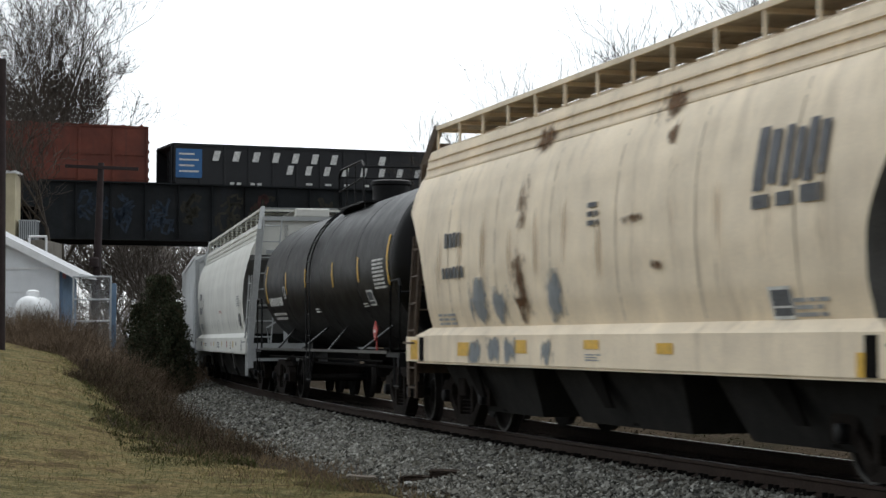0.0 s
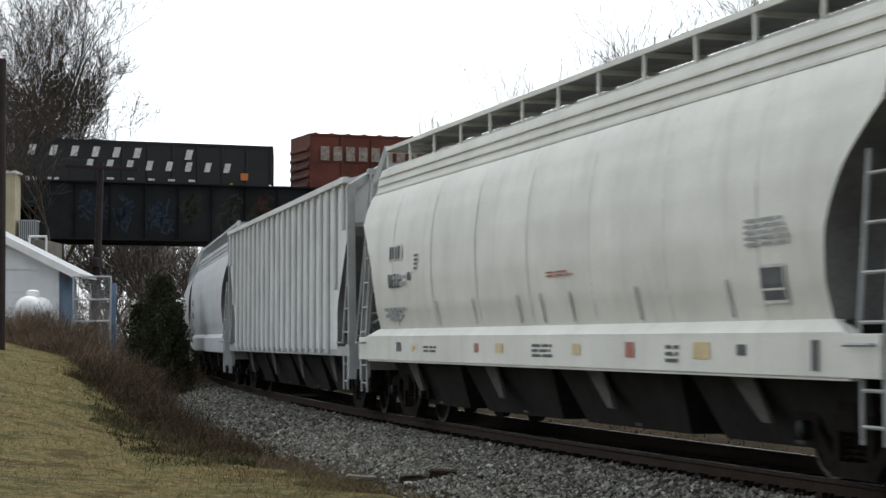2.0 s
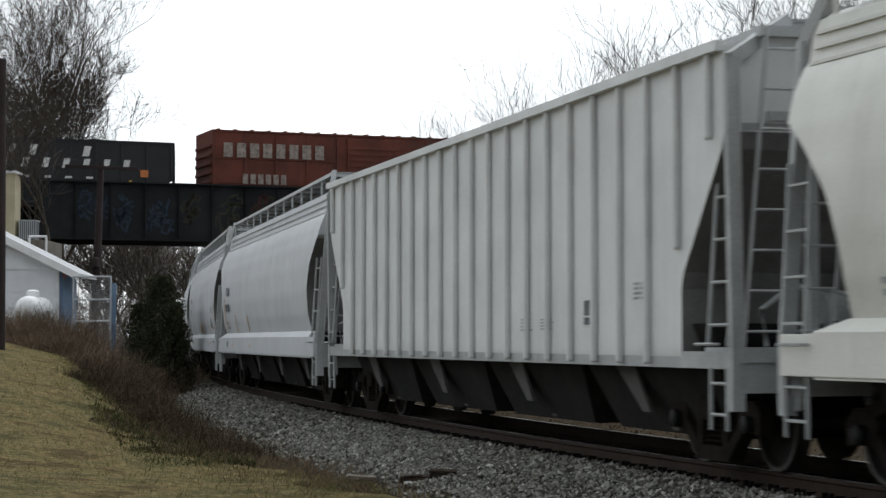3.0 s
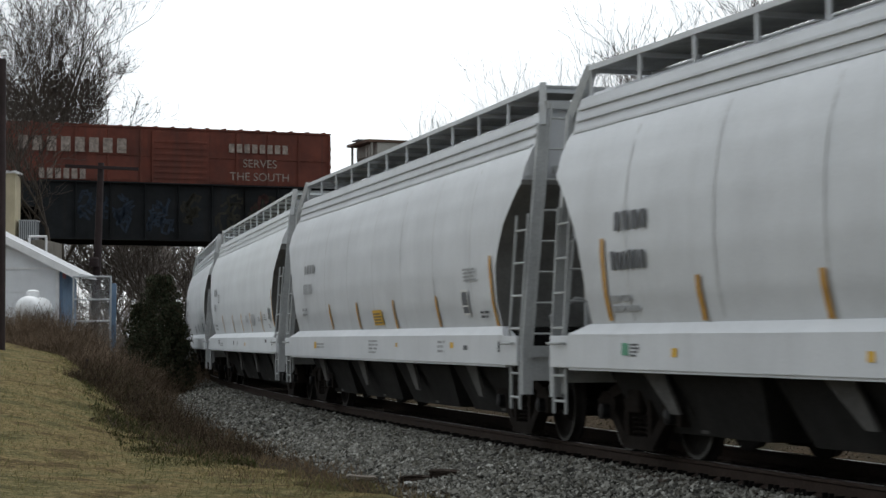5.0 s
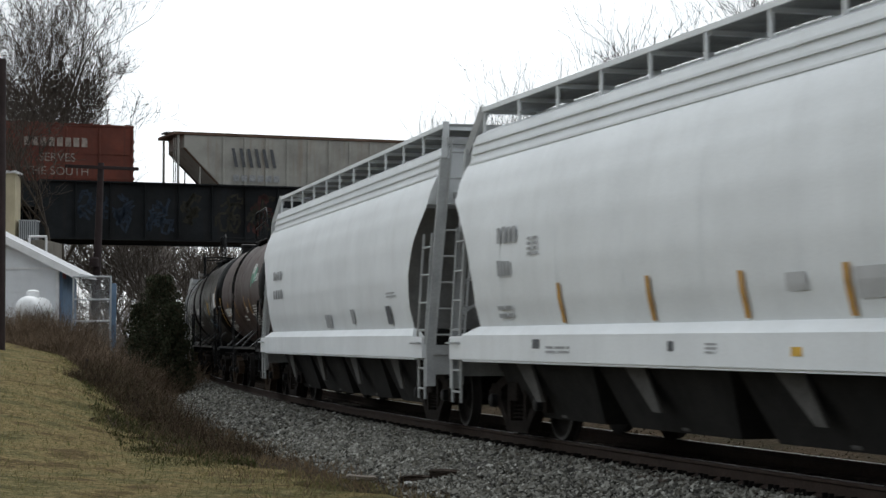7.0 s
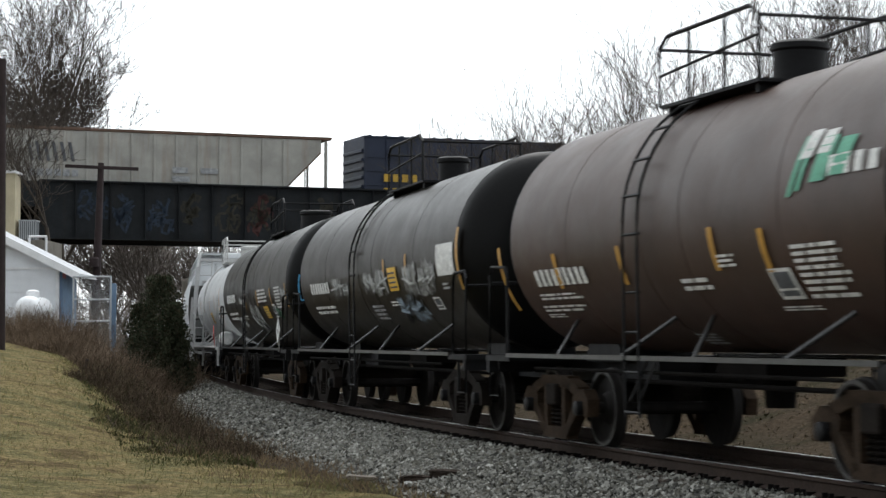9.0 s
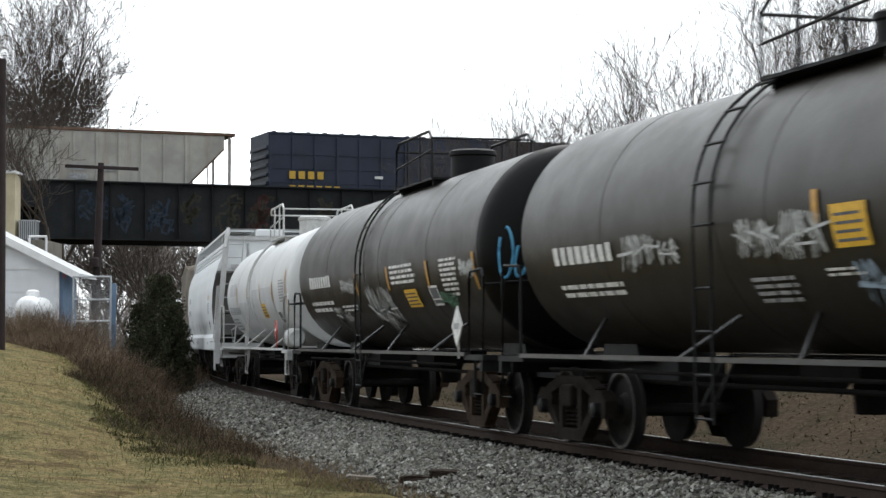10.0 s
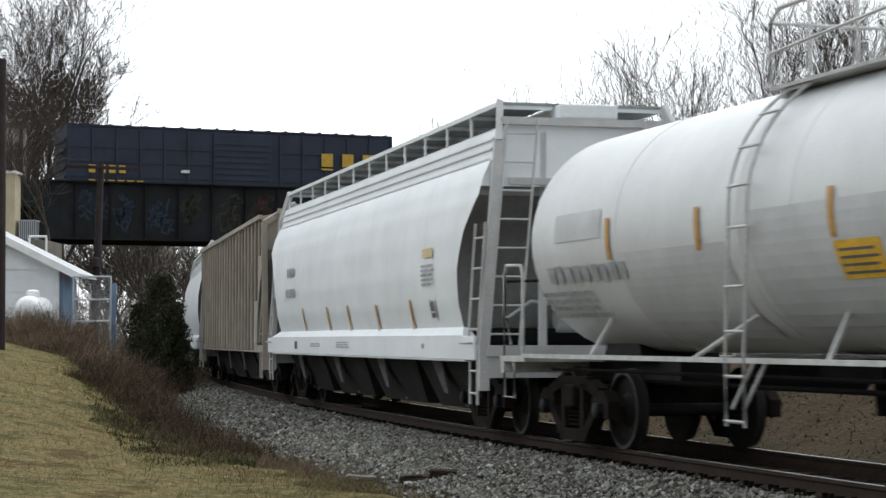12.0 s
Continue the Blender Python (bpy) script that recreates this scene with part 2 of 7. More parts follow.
EARTH = ground_mat("brown_earth_and_dead_leaves", [(0.010, 0.008, 0.006), (0.032, 0.024, 0.016), (0.06, 0.046, 0.030), (0.11, 0.088, 0.062)], [(0.55, 0.62, 0.45), (1.0, 0.95, 0.9), (1.1, 1.0, 0.9)], 11.0, 0.5)
LAWN = ground_mat("dry_winter_lawn", [(0.035, 0.034, 0.016), (0.105, 0.095, 0.048), (0.18, 0.158, 0.085), (0.29, 0.255, 0.15)], [(0.58, 0.62, 0.5), (1.05, 1.02, 0.9), (1.35, 1.18, 1.05), (0.72, 0.6, 0.54)], 11.0, 0.9, 1.0)
# oil stain, plus the train's shade worked into the base colour
OILY_SHADE = mat("oily_track_bed", (0.02, 0.019, 0.018), 0.95, 0, 0.35, 1.2, 0.6, 0, bump=1.0, grain_size=18, spec=0.05)
BALLAST = mat("grey_ballast_bed", (0.07, 0.067, 0.063), 0.95, 0, 0.35, 1.2, 0.6, 0, bump=1.0, grain_size=18, spec=0.05)


def axis_steps(lo, a, b, hi, d):
    mid = list(np.arange(a, b + d / 2, d))
    out, g, s = [], a, d
    while g > lo:
        s *= 1.35
        g -= s
        out.insert(0, g)
    tail, g, s = [], b, d
    while g < hi:
        s *= 1.35
        g += s
        tail.append(g)
    return np.array(out + mid + tail)


def grid_faces(nx, ny):
    i = np.arange(ny - 1)[:, None] * nx + np.arange(nx - 1)[None, :]
    return np.stack([i, i + 1, i + 1 + nx, i + nx], -1).reshape(-1, 4).tolist()


def lawn_edge(s):
    """How far from the rail the mown grass begins."""
    return np.interp(s, (-24, 3, 8, 12, 15, 19, 23, 46), (2.9, 2.7, 3.1, 3.9, 4.7, 4.7, 4.2, 4.5))


def build_ground():
    xs, ys = axis_steps(-2500, -24, 22, 2500, 0.4), axis_steps(-1500, -7, 80, 3000, 0.4)
    X, Y = np.meshgrid(xs, ys)
    Z = ground_z(X, Y)
    ob = mesh_part("ground", np.stack([X, Y, Z], -1).reshape(-1, 3).tolist(), grid_faces(len(xs), len(ys)), EARTH, smooth=True)
    tagged(ob, "brown winter earth with dead leaves beside the railway", "ground", kind="structure")
    # lawn
    ss, us = np.arange(-24, 46, 0.4), np.array([0.4 * k + 0.012 * k * k for k in range(50)])
    V = []
    for s in ss:
        for j, u in enumerate(us):
            uu = lawn_edge(s) + u + (0.3 * math.sin(s * 1.1) + 0.22 * math.sin(s * 2.9 + 1)) * max(0, 1 - j / 6)
            p = on_track(float(s), -float(uu))
            V.append((p.x, p.y))
    V = np.array(V)
    Z = ground_z(V[:, 0], V[:, 1]) + 0.03
    ob = mesh_part("lawn", np.column_stack([V, Z]).tolist(), grid_faces(len(us), len(ss)), LAWN, smooth=True)
    tagged(ob, "dry yellow-green winter grass on a low rise", "lawn", kind="structure")
    # ballast: clean shoulders, and an oily bed between the rails, darkened for under-train shade
    ss = np.arange(-50, 150, 0.5)
    for name, prof, m, lab in (("ballast_shoulder", [(2.1, -0.56), (1.75, -0.46), (1.0, -0.30), (0.55, -0.20), (0.1, -0.195)], BALLAST, "grey crushed stone shoulder beside the curved track"),
                               ("track_bed", [(0.1, -0.195), (-0.75, -0.19), (-1.6, -0.195)], OILY_SHADE, "oily stone bed between the rails, darkened for the shade under the train"),
                               ("ballast_shoulder", [(-1.6, -0.195), (-2.0, -0.21), (-2.35, -0.36), (-2.8, -0.66)], BALLAST, "grey stone shoulder on the far side")):
        V = []
        for s in ss:
            for k, (u, z) in enumerate(prof):
                w = 0.22 * math.sin(s * 0.8 + k) * (1 if u == 2.1 else 0.2 if 0.1 < abs(u) < 1.5 or abs(u) > 1.7 else 0)
                p = on_track(float(s), -(u + w))
                V.append((p.x, p.y, z + (0.012 * math.sin(s * 2.1 + u * 5) if u not in (0.1, -1.6) else 0)))
        ob = mesh_part(name, V, grid_faces(len(prof), len(ss)), m, smooth=True)
        tagged(ob, lab, "ballast", kind="structure")


build_ground()


def build_rails():
    prof = [(-0.07, -0.18), (0.07, -0.18), (0.07, -0.165), (0.012, -0.14), (0.012, -0.05), (0.036, -0.035), (0.036, -0.008), (0.028, -0.001), (-0.028, -0.001), (-0.036, -0.008), (-0.036, -0.035), (-0.012, -0.05), (-0.012, -0.14), (-0.07, -0.165)]
    ss = np.arange(-50, 150.5, 1.0)
    for off in (0.0, 1.505):
        rail = new("rail", None)
        tagged(rail, "worn brown steel rail with a polished head", "rail", "rails of the near track")
        V, F, n = [], [], len(prof)
        for s in ss:
            for a, z in prof:
                V.append(tuple(on_track(float(s), off + a, z)))
        for i in range(len(ss) - 1):
            for k in range(n):
                F.append((i * n + k, i * n + (k + 1) % n, (i + 1) * n + (k + 1) % n, (i + 1) * n + k))
        mesh_part("rail_body", V, F, RAIL, rail)
        V, F = [], []
        for s in ss:
            for a, z in ((-0.022, 0.0), (-0.02, 0.002), (0.02, 0.002), (0.022, 0.0)):
                V.append(tuple(on_track(float(s), off + a, z)))
        for i in range(len(ss) - 1):
            for k in range(3):
                F.append((i * 4 + k, i * 4 + k + 1, i * 4 + 5 + k, i * 4 + 4 + k))
        mesh_part("rail_head", V, F, RAILTOP, rail, "polished running surface")


build_rails()


# ---- running gear, shared by all cars ----
def wheelset_mesh():
    bm = bmesh.new()
    lathe(bm, [(-0.95, 0.07), (0.95, 0.07)], 'y', 10)
    for sg in (-1, 1):
        prof = [(0.66, 0.10), (0.67, 0.16), (0.70, 0.30), (0.675, 0.40), (0.675, 0.483), (0.705, 0.48), (0.715, 0.457), (0.80, 0.452), (0.805, 0.40), (0.745, 0.37), (0.735, 0.2), (0.80, 0.15), (0.80, 0.09)]
        lathe(bm, [(sg * a, r) for a, r in prof], 'y', 32)
    return bm


def rim_mesh():
    bm = bmesh.new()
    lathe(bm, [(-0.8085, 0.452), (-0.8085, 0.415)], 'y', 32)
    fs = [f for f in bm.faces if len(f.verts) > 8]
    bmesh.ops.delete(bm, geom=fs, context='FACES_ONLY')
    return bm


def side_frame_mesh():
    bm = bmesh.new()
    top = [(-1.12, 0.40), (-1.12, 0.58), (-0.98, 0.66), (-0.74, 0.66), (-0.45, 0.80), (0.45, 0.80), (0.74, 0.66), (0.98, 0.66), (1.12, 0.58), (1.12, 0.40), (1.0, 0.40), (0.97, 0.55), (0.80, 0.55), (0.76, 0.42), (0.42, 0.12), (-0.42, 0.12), (-0.76, 0.42), (-0.80, 0.55), (-0.97, 0.55), (-1.0, 0.40)]
    y0, y1 = -1.09, -0.94
    # outer ring and the openings: solid arms built one by one
    def arm(a, b, w):
        a, b = Vector((a[0], 0, a[1])), Vector((b[0], 0, b[1]))
        d = (b - a).normalized()
        nrm = Vector((-d.z, 0, d.x)) * w / 2
        prism(bm, [((a + nrm).x, (a + nrm).z), ((b + nrm).x, (b + nrm).z), ((b - nrm).x, (b - nrm).z), ((a - nrm).x, (a - nrm).z)], y0, y1)
    prism(bm, [(-1.12, 0.36), (-1.14, 0.56), (-1.0, 0.68), (-0.72, 0.68), (-0.62, 0.56), (-0.66, 0.36), (-0.76, 0.36), (-0.78, 0.54), (-0.98, 0.54), (-1.0, 0.36)], y0, y1)
    prism(bm, [(1.0, 0.36), (0.98, 0.54), (0.78, 0.54), (0.76, 0.36), (0.66, 0.36), (0.62, 0.56), (0.72, 0.68), (1.0, 0.68), (1.14, 0.56), (1.12, 0.36)], y0, y1)
    arm((-0.80, 0.64), (-0.40, 0.76), 0.13)
    arm((0.80, 0.64), (0.40, 0.76), 0.13)
    arm((-0.48, 0.76), (0.48, 0.76), 0.14)
    arm((-0.70, 0.44), (-0.36, 0.14), 0.13)
    arm((0.70, 0.44), (0.36, 0.14), 0.13)
    arm((-0.42, 0.14), (0.42, 0.14), 0.14)
    arm((-0.31, 0.14), (-0.31, 0.76), 0.11)
    arm((0.31, 0.14), (0.31, 0.76), 0.11)
    return bm


def spring_mesh():
    bm = bmesh.new()
    for x in (0.0,):
        pts = [(x + 0.065 * math.cos(a), -1.0 + 0.065 * math.sin(a), 0.21 + 0.26 * a / (10 * math.pi)) for a in np.arange(0, 10 * math.pi, math.pi / 4)]
        tube(bm, pts, 0.017, 4)
    return bm


def journal_mesh():
    bm = bmesh.new()
    for x in (0.0,):
        lathe(bm, [(-1.16, 0.07), (-1.15, 0.085), (-1.0, 0.09), (-0.94, 0.09)], 'y', 14, (0, 0, 0.457))
    return bm


def bolster_mesh():
    bm = bmesh.new()
    box(bm, (0, 0, 0.60), (0.34, 2.3, 0.26), bevel=0.03)
    box(bm, (0, 0, 0.80), (0.5, 0.8, 0.14))
    for sg in (-1, 1):
        box(bm, (sg * 0.42, 0, 0.42), (0.12, 1.9, 0.12))
    return bm


SHARED = {}


def running_gear(car, x, material=None):
    """A two-axle truck under the car at x: bolster, frames, springs, bearings, wheelsets."""
    material = material or TRUCK
    if not SHARED:
        for k, f, m, sm in (("wheelset", wheelset_mesh, WHEEL, True), ("wheel_rim", rim_mesh, TREAD, True), ("side_frame", side_frame_mesh, TRUCK, False), ("spring", spring_mesh, TRUCK, True), ("bearing", journal_mesh, STEEL_BLACK, True), ("truck", bolster_mesh, TRUCK, False)):
            ob = part(k, f(), m, smooth=sm)
            SHARED[k] = ob.data
            bpy.data.objects.remove(ob)
    tr = new("truck", SHARED["truck"])
    tr.parent = car
    tr.location = (x, 0, 0)
    made = []
    for sg in (-1, 1):
        data = SHARED["side_frame"]
        if material is not TRUCK:
            key = "side_frame" + material.name
            if key not in SHARED:
                SHARED[key] = data.copy()
                SHARED[key].materials[0] = material
            data = SHARED[key]
        for k, d, dx in (("side_frame", data, 0), ("spring", SHARED["spring"], -0.16), ("spring", SHARED["spring"], 0.0), ("spring", SHARED["spring"], 0.16), ("bearing", SHARED["bearing"], -0.889), ("bearing", SHARED["bearing"], 0.889)):
            o = new(k, d)
            o.parent = tr
            o.location = (dx, 0, 0)
            if sg == 1:
                o.rotation_euler = (0, 0, math.pi)
        w = new("wheelset", SHARED["wheelset"])
        w.parent = tr
        w.location = (sg * 0.889, 0, 0.457)
        r = new("wheel_rim", SHARED["wheel_rim"])
        r.parent = tr
        r.location = (sg * 0.889, 0, 0.457)
        made.append(w)
    return made


NEAR_CARS, FAR_CARS = [], []


def coupler(car, x, sg):
    bm = bmesh.new()
    box(bm, (x + sg * 0.25, 0, 0.88), (0.7, 0.14, 0.18), bevel=0.02)
    box(bm, (x + sg * 0.5, 0.03, 0.88), (0.26, 0.26, 0.28), bevel=0.04)
    part("coupler", bm, TRUCK, car)
    bm = bmesh.new()
    tube(bm, [(x + sg * 0.1, -0.25, 0.85), (x + sg * 0.35, -0.28, 0.55), (x + sg * 0.55, -0.2, 0.42), (x + sg * 0.65, -0.1, 0.5)], 0.025, 6)
    part("air_hose", bm, STEEL_BLACK, car)


def patch(bm, surf, x0, x1, z0, z1, slant=0.0, nz=4):
    """A thin painted patch laid on the side whose half-width at a height is surf(z)."""
    rows = []
    for i in range(nz + 1):
        z = z0 + (z1 - z0) * i / nz
        dx = slant * (z - z0)
        rows.append([bm.verts.new((x0 + dx, -surf(z), z)), bm.verts.new((x1 + dx, -surf(z), z))])
    for A, B in zip(rows, rows[1:]):
        bm.faces.new((A[0], A[1], B[1], B[0]))


def glyphs(bm, surf, x, z, h, n, pitch, rng, slant=0.0):
    """A row of plain blocks, one for each character."""
    for k in range(n):
        w = pitch * (0.62 + 0.15 * rng.random())
        patch(bm, surf, x + k * pitch, x + k * pitch + w, z, z + h * (0.9 + 0.1 * rng.random()), slant, 2)


def ladder(name, car, a, b, across, n, material, r=0.018, legs=True):
    """Two stiles and n rungs; across is the vector from stile to stile."""
    a, b, ac = Vector(a), Vector(b), Vector(across)
    bm = bmesh.new()
    if legs:
        tube(bm, [a, b], r * 1.3, 6)
        tube(bm, [a + ac, b + ac], r * 1.3, 6)
    for k in range(n):
        p = a + (b - a) * ((k + 0.5) / n)
        tube(bm, [p, p + ac], r, 5)
    return part(name, bm, material, car, smooth=True)


# end-recess shade put into a darker base colour, with dirt streaks over it
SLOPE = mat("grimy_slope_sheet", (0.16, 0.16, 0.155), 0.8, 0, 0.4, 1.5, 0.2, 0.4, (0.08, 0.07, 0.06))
# chute paint darkened almost to black to carry the shade under the body
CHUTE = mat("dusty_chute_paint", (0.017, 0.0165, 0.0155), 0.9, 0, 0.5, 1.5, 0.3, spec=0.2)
OUTLET = mat("dusty_outlet_gate", (0.075, 0.072, 0.068), 0.8, 0.1, 0.4, 3.0, 0.3)
HOP_Z = [1.43, 1.75, 2.2, 2.7, 3.1, 3.4, 3.60, 3.68, 3.87, 4.04]
HOP_Y = [1.45, 1.53, 1.575, 1.57, 1.52, 1.44, 1.35, 1.29, 1.26, 1.23]


def hop_w(z):
    return float(np.interp(z, HOP_Z, HOP_Y)) + 0.022


def hopper(L, paint, sill_paint, roof_dark, label, category="hopper car", bays=4, style="round", seam=0.012, gear=None, frame_paint=None, seam_paint=None, sill_z=0.95, board_step=1.4):
    """A covered hopper car; L is the length of its body between the end posts."""
    car = new("covered_hopper_car", None)
    tagged(car, label, category, "cars of the near train")
    h = L / 2
    frame_paint = frame_paint or sill_paint
    bm = bmesh.new()
    if style == "round":
        half = [(y, z) for y, z in zip(HOP_Y, HOP_Z)] + [(1.05, 4.13), (0.6, 4.19), (0.0, 4.22)]
    else:
        half = [(1.50, 1.0), (1.53, 1.12), (1.53, 1.6), (1.53, 2.4), (1.53, 3.2), (1.53, 3.6), (1.53, 3.98), (1.5, 4.03), (1.0, 4.14), (0.0, 4.2)]
    fine = []
    for (y0, z0), (y1, z1) in zip(half, half[1:]):
        k = 5 if z0 < 3.3 else 2 if z0 < 4.0 else 1
        fine += [(y0 + (y1 - y0) * i / k, z0 + (z1 - z0) * i / k) for i in range(k)]
    half = fine + [half[-1]]

    def xe(z):
        if style == "round":
            t = min(1.0, max(0.0, (z - 1.43) / 1.72))
            return h - 0.1 - 0.96 * math.cos(math.pi / 2 * t ** 1.6)
        return h - 0.1 - 1.05 * float(np.clip((3.1 - z) / 1.25, 0, 1)) if z < 3.1 else h - 0.1
    nx = 56
    rows = []
    full = [(-y, z) for y, z in half] + [(y, z) for y, z in half[-2::-1]]
    for y, z in full:
        e = xe(z)
        row = []
        for i in range(nx + 1):
            x = -e + 2 * e * i / nx
            bulge = seam * abs(math.sin(math.pi * (x + 0.3) / 1.95)) ** 0.5 if z < 3.68 and style == "round" else 0
            yy = y + math.copysign(bulge, y) if abs(y) > 0.01 else y
            row.append(bm.verts.new((x, yy, z)))
        rows.append(row)
    for A, B in zip(rows, rows[1:]):
        for i in range(nx):
            bm.faces.new((A[i], A[i + 1], B[i + 1], B[i]))
    m = len(rows)
    ends = [[[v.co.copy() for v in (rows[j][i], rows[m - 1 - j][i])] for j in range(m // 2 + 1)] for i in (0, nx)]
    body = part("body", bm, paint, car, smooth=True)
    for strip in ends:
        # lower sheets use the shade-darkened SLOPE, upper ones the body paint
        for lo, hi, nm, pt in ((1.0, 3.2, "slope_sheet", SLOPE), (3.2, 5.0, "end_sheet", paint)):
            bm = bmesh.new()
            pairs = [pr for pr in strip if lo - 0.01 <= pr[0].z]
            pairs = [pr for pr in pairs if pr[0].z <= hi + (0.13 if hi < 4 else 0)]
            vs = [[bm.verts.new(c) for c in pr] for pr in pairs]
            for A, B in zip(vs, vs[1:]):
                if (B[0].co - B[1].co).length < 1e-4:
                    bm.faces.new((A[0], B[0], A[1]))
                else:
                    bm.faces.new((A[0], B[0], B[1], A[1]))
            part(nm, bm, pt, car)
    # weld seams down the rounded sides, slightly proud and dirtier
    if style == "round":
        n = int((L - 2.4) / 1.95)
        for sg in (-1, 1):
            for k in range(n):
                x = -h + 1.2 + (L - 2.4) * (k + 0.5) / n
                bm = bmesh.new()
                rws = [[bm.verts.new((x + dx, sg * (hop_w(z) - 0.019 + seam), z)) for dx in (-0.012, 0.012)] for z in np.linspace(1.46, 3.66, 14)]
                for A, B in zip(rws, rws[1:]):
                    bm.faces.new((A[0], A[1], B[1], B[0]))
                part("weld_seam", bm, seam_paint or paint, body)
    # roof edge ridges
    if style == "round":
        for z, o in ((3.65, 0.03), (3.79, 0.035), (3.92, 0.035)):
            bm = bmesh.new()
            for sg in (-1, 1):
                w = hop_w(z) - 0.022
                box(bm, (0, sg * (w + o / 2), z), (2 * (h - 0.2), o, 0.03))
            part("roof_ridge", bm, paint, body)
    else:
        for i in range(22):
            x = -h + 0.4 + (L - 0.8) * i / 21
            zb = 1.02 if abs(x) < h - 1.2 else 1.12 + (abs(x) - h + 1.3) * 1.25 + 0.9
            for sg in (-1, 1):
                bm = bmesh.new()
                box(bm, (x, sg * 1.565, (zb + 3.96) / 2), (0.085, 0.07, 3.96 - zb), bevel=0.025)
                part("side_rib", bm, paint, body)
        bm = bmesh.new()
        for sg in (-1, 1):
            box(bm, (0, sg * 1.57, 4.0), (L - 0.2, 0.1, 0.1))
        part("top_rail", bm, paint, body)
    # side sills with a ledge above
    for sg in (-1, 1):
        bm = bmesh.new()
        if style == "round":
            box(bm, (0, sg * 1.53, (sill_z + 1.31) / 2), (L - 0.1, 0.1, 1.31 - sill_z), bevel=0.008)
            box(bm, (0, sg * 1.50, sill_z - 0.012), (L - 1.2, 0.12, 0.024))
            ledge = bmesh.new()
            outline = [(1.40, 1.30), (1.582, 1.30), (1.582, 1.325), (1.47, 1.435), (1.40, 1.435)]
            A = [ledge.verts.new((-h + 0.62, sg * y, z)) for y, z in outline]
            B = [ledge.verts.new((h - 0.62, sg * y, z)) for y, z in outline]
            for v in A[3:]:
                v.co.x += 0.4
            for v in B[3:]:
                v.co.x -= 0.4
            ledge.faces.new(A)
            ledge.faces.new(B[::-1])
            for k in range(5):
                ledge.faces.new((A[k], B[k], B[(k + 1) % 5], A[(k + 1) % 5]))
            part("sill_ledge", ledge, sill_paint, car)
        else:
            box(bm, (0, sg * 1.5, 1.07), (L - 0.1, 0.05, 0.16))
        part("side_sill", bm, sill_paint, car)
        # thin near-black plates on the sill stand in for a shaded gap
        if bays == 3:
            for e in (-1, 1):
                bm = bmesh.new()
                box(bm, (e * (h - 0.92), sg * 1.586, 1.13), (0.2, 0.012, 0.34))
                part("jacking_slot", bm, UNDER, car)
    # running boards on the roof with their brackets
    rz = 4.40 if style == "round" else 4.30
    inner, outer = (0.42, 1.17) if style == "round" else (0.35, 0.8)
    for sg in (-1, 1):
        bm = bmesh.new()
        prism(bm, [(-h + 0.3, rz - 0.018), (h - 0.3, rz - 0.018), (h - 0.3, rz + 0.018), (-h + 0.3, rz + 0.018)], sg * inner, sg * outer)
        part("running_board", bm, roof_dark, car)
        bm = bmesh.new()
        box(bm, (0, sg * (outer + 0.014), rz - 0.012), (L - 0.6, 0.025, 0.06))
        part("running_board_edge", bm, sill_paint, car)
    for e in (-1, 1):
        bm = bmesh.new()
        box(bm, (e * (h - 0.5), 0, rz), (0.4, 2 * inner - 0.01, 0.035))
        part("crossover_board", bm, roof_dark, car)
    n = int(L / board_step)
    first = None
    for i in range(n + 1):
        x = -h + 0.35 + (L - 0.7) * i / n
        for sg in (-1, 1):
            if first is None:
                bm = bmesh.new()
                box(bm, (0, -(outer - 0.005), (rz + 4.04) / 2 - 0.03), (0.05, 0.03, rz - 4.04 - 0.02))
                box(bm, (0, -(inner + outer) / 2, rz - 0.045), (0.05, outer - inner, 0.05))
                first = part("bracket", bm, sill_paint, car)
                first.location = (x, 0, 0)
            else:
                again(first, car, pose(x, 0, 0, 0, 0, 0 if sg < 0 else 180))
    for i in range(5):
        x = -h + L * (i + 0.5) / 5
        bm = bmesh.new()
        box(bm, (x, 0, rz - 0.11), (L / 5 - 0.03, 0.8, 0.2), bevel=0.03)
        part("hatch_cover", bm, paint, car)
    # ends: posts, platform, ladders, brake wheel
    for e in (-1, 1):
        for sg in (-1, 1):
            bm = bmesh.new()
            top_y = 1.2 if style == "round" else 1.45
            pts = [(e * (h + 0.02), sg * 1.47, 0.62), (e * (h + 0.02), sg * 1.47, 1.2), (e * (h + 0.02), sg * (top_y + 0.06), 3.86), (e * (h - 0.32), sg * (outer - 0.02), rz)]
            for a, b in zip(pts, pts[1:]):
                a, b = Vector(a), Vector(b)
                d = b - a
                q = d.to_track_quat('Z', 'Y').to_matrix().to_4x4()
                box(bm, (0, 0, d.length / 2), (0.09, 0.13, d.length + 0.03), Matrix.Translation(a) @ q)
            part("corner_post", bm, frame_paint, car)
            ladder("end_ladder", car, (e * (h + 0.06), sg * 1.42, 1.15), (e * (h + 0.06), sg * 1.16, 4.15), (0, -sg * 0.42, 0), 8, frame_paint, 0.014)
            ladder("side_ladder", car, (e * (h - 0.44), sg * 1.56, 1.2), (e * (h - 0.42), sg * 1.46, 2.8), (e * 0.42, -sg * 0.02, 0), 4, frame_paint, 0.016)
            ladder("stirrup", car, (e * (h - 0.44), sg * 1.53, 0.42), (e * (h - 0.44), sg * 1.53, 1.0), (e * 0.38, 0, 0), 2, frame_paint, 0.016)
            bm = bmesh.new()
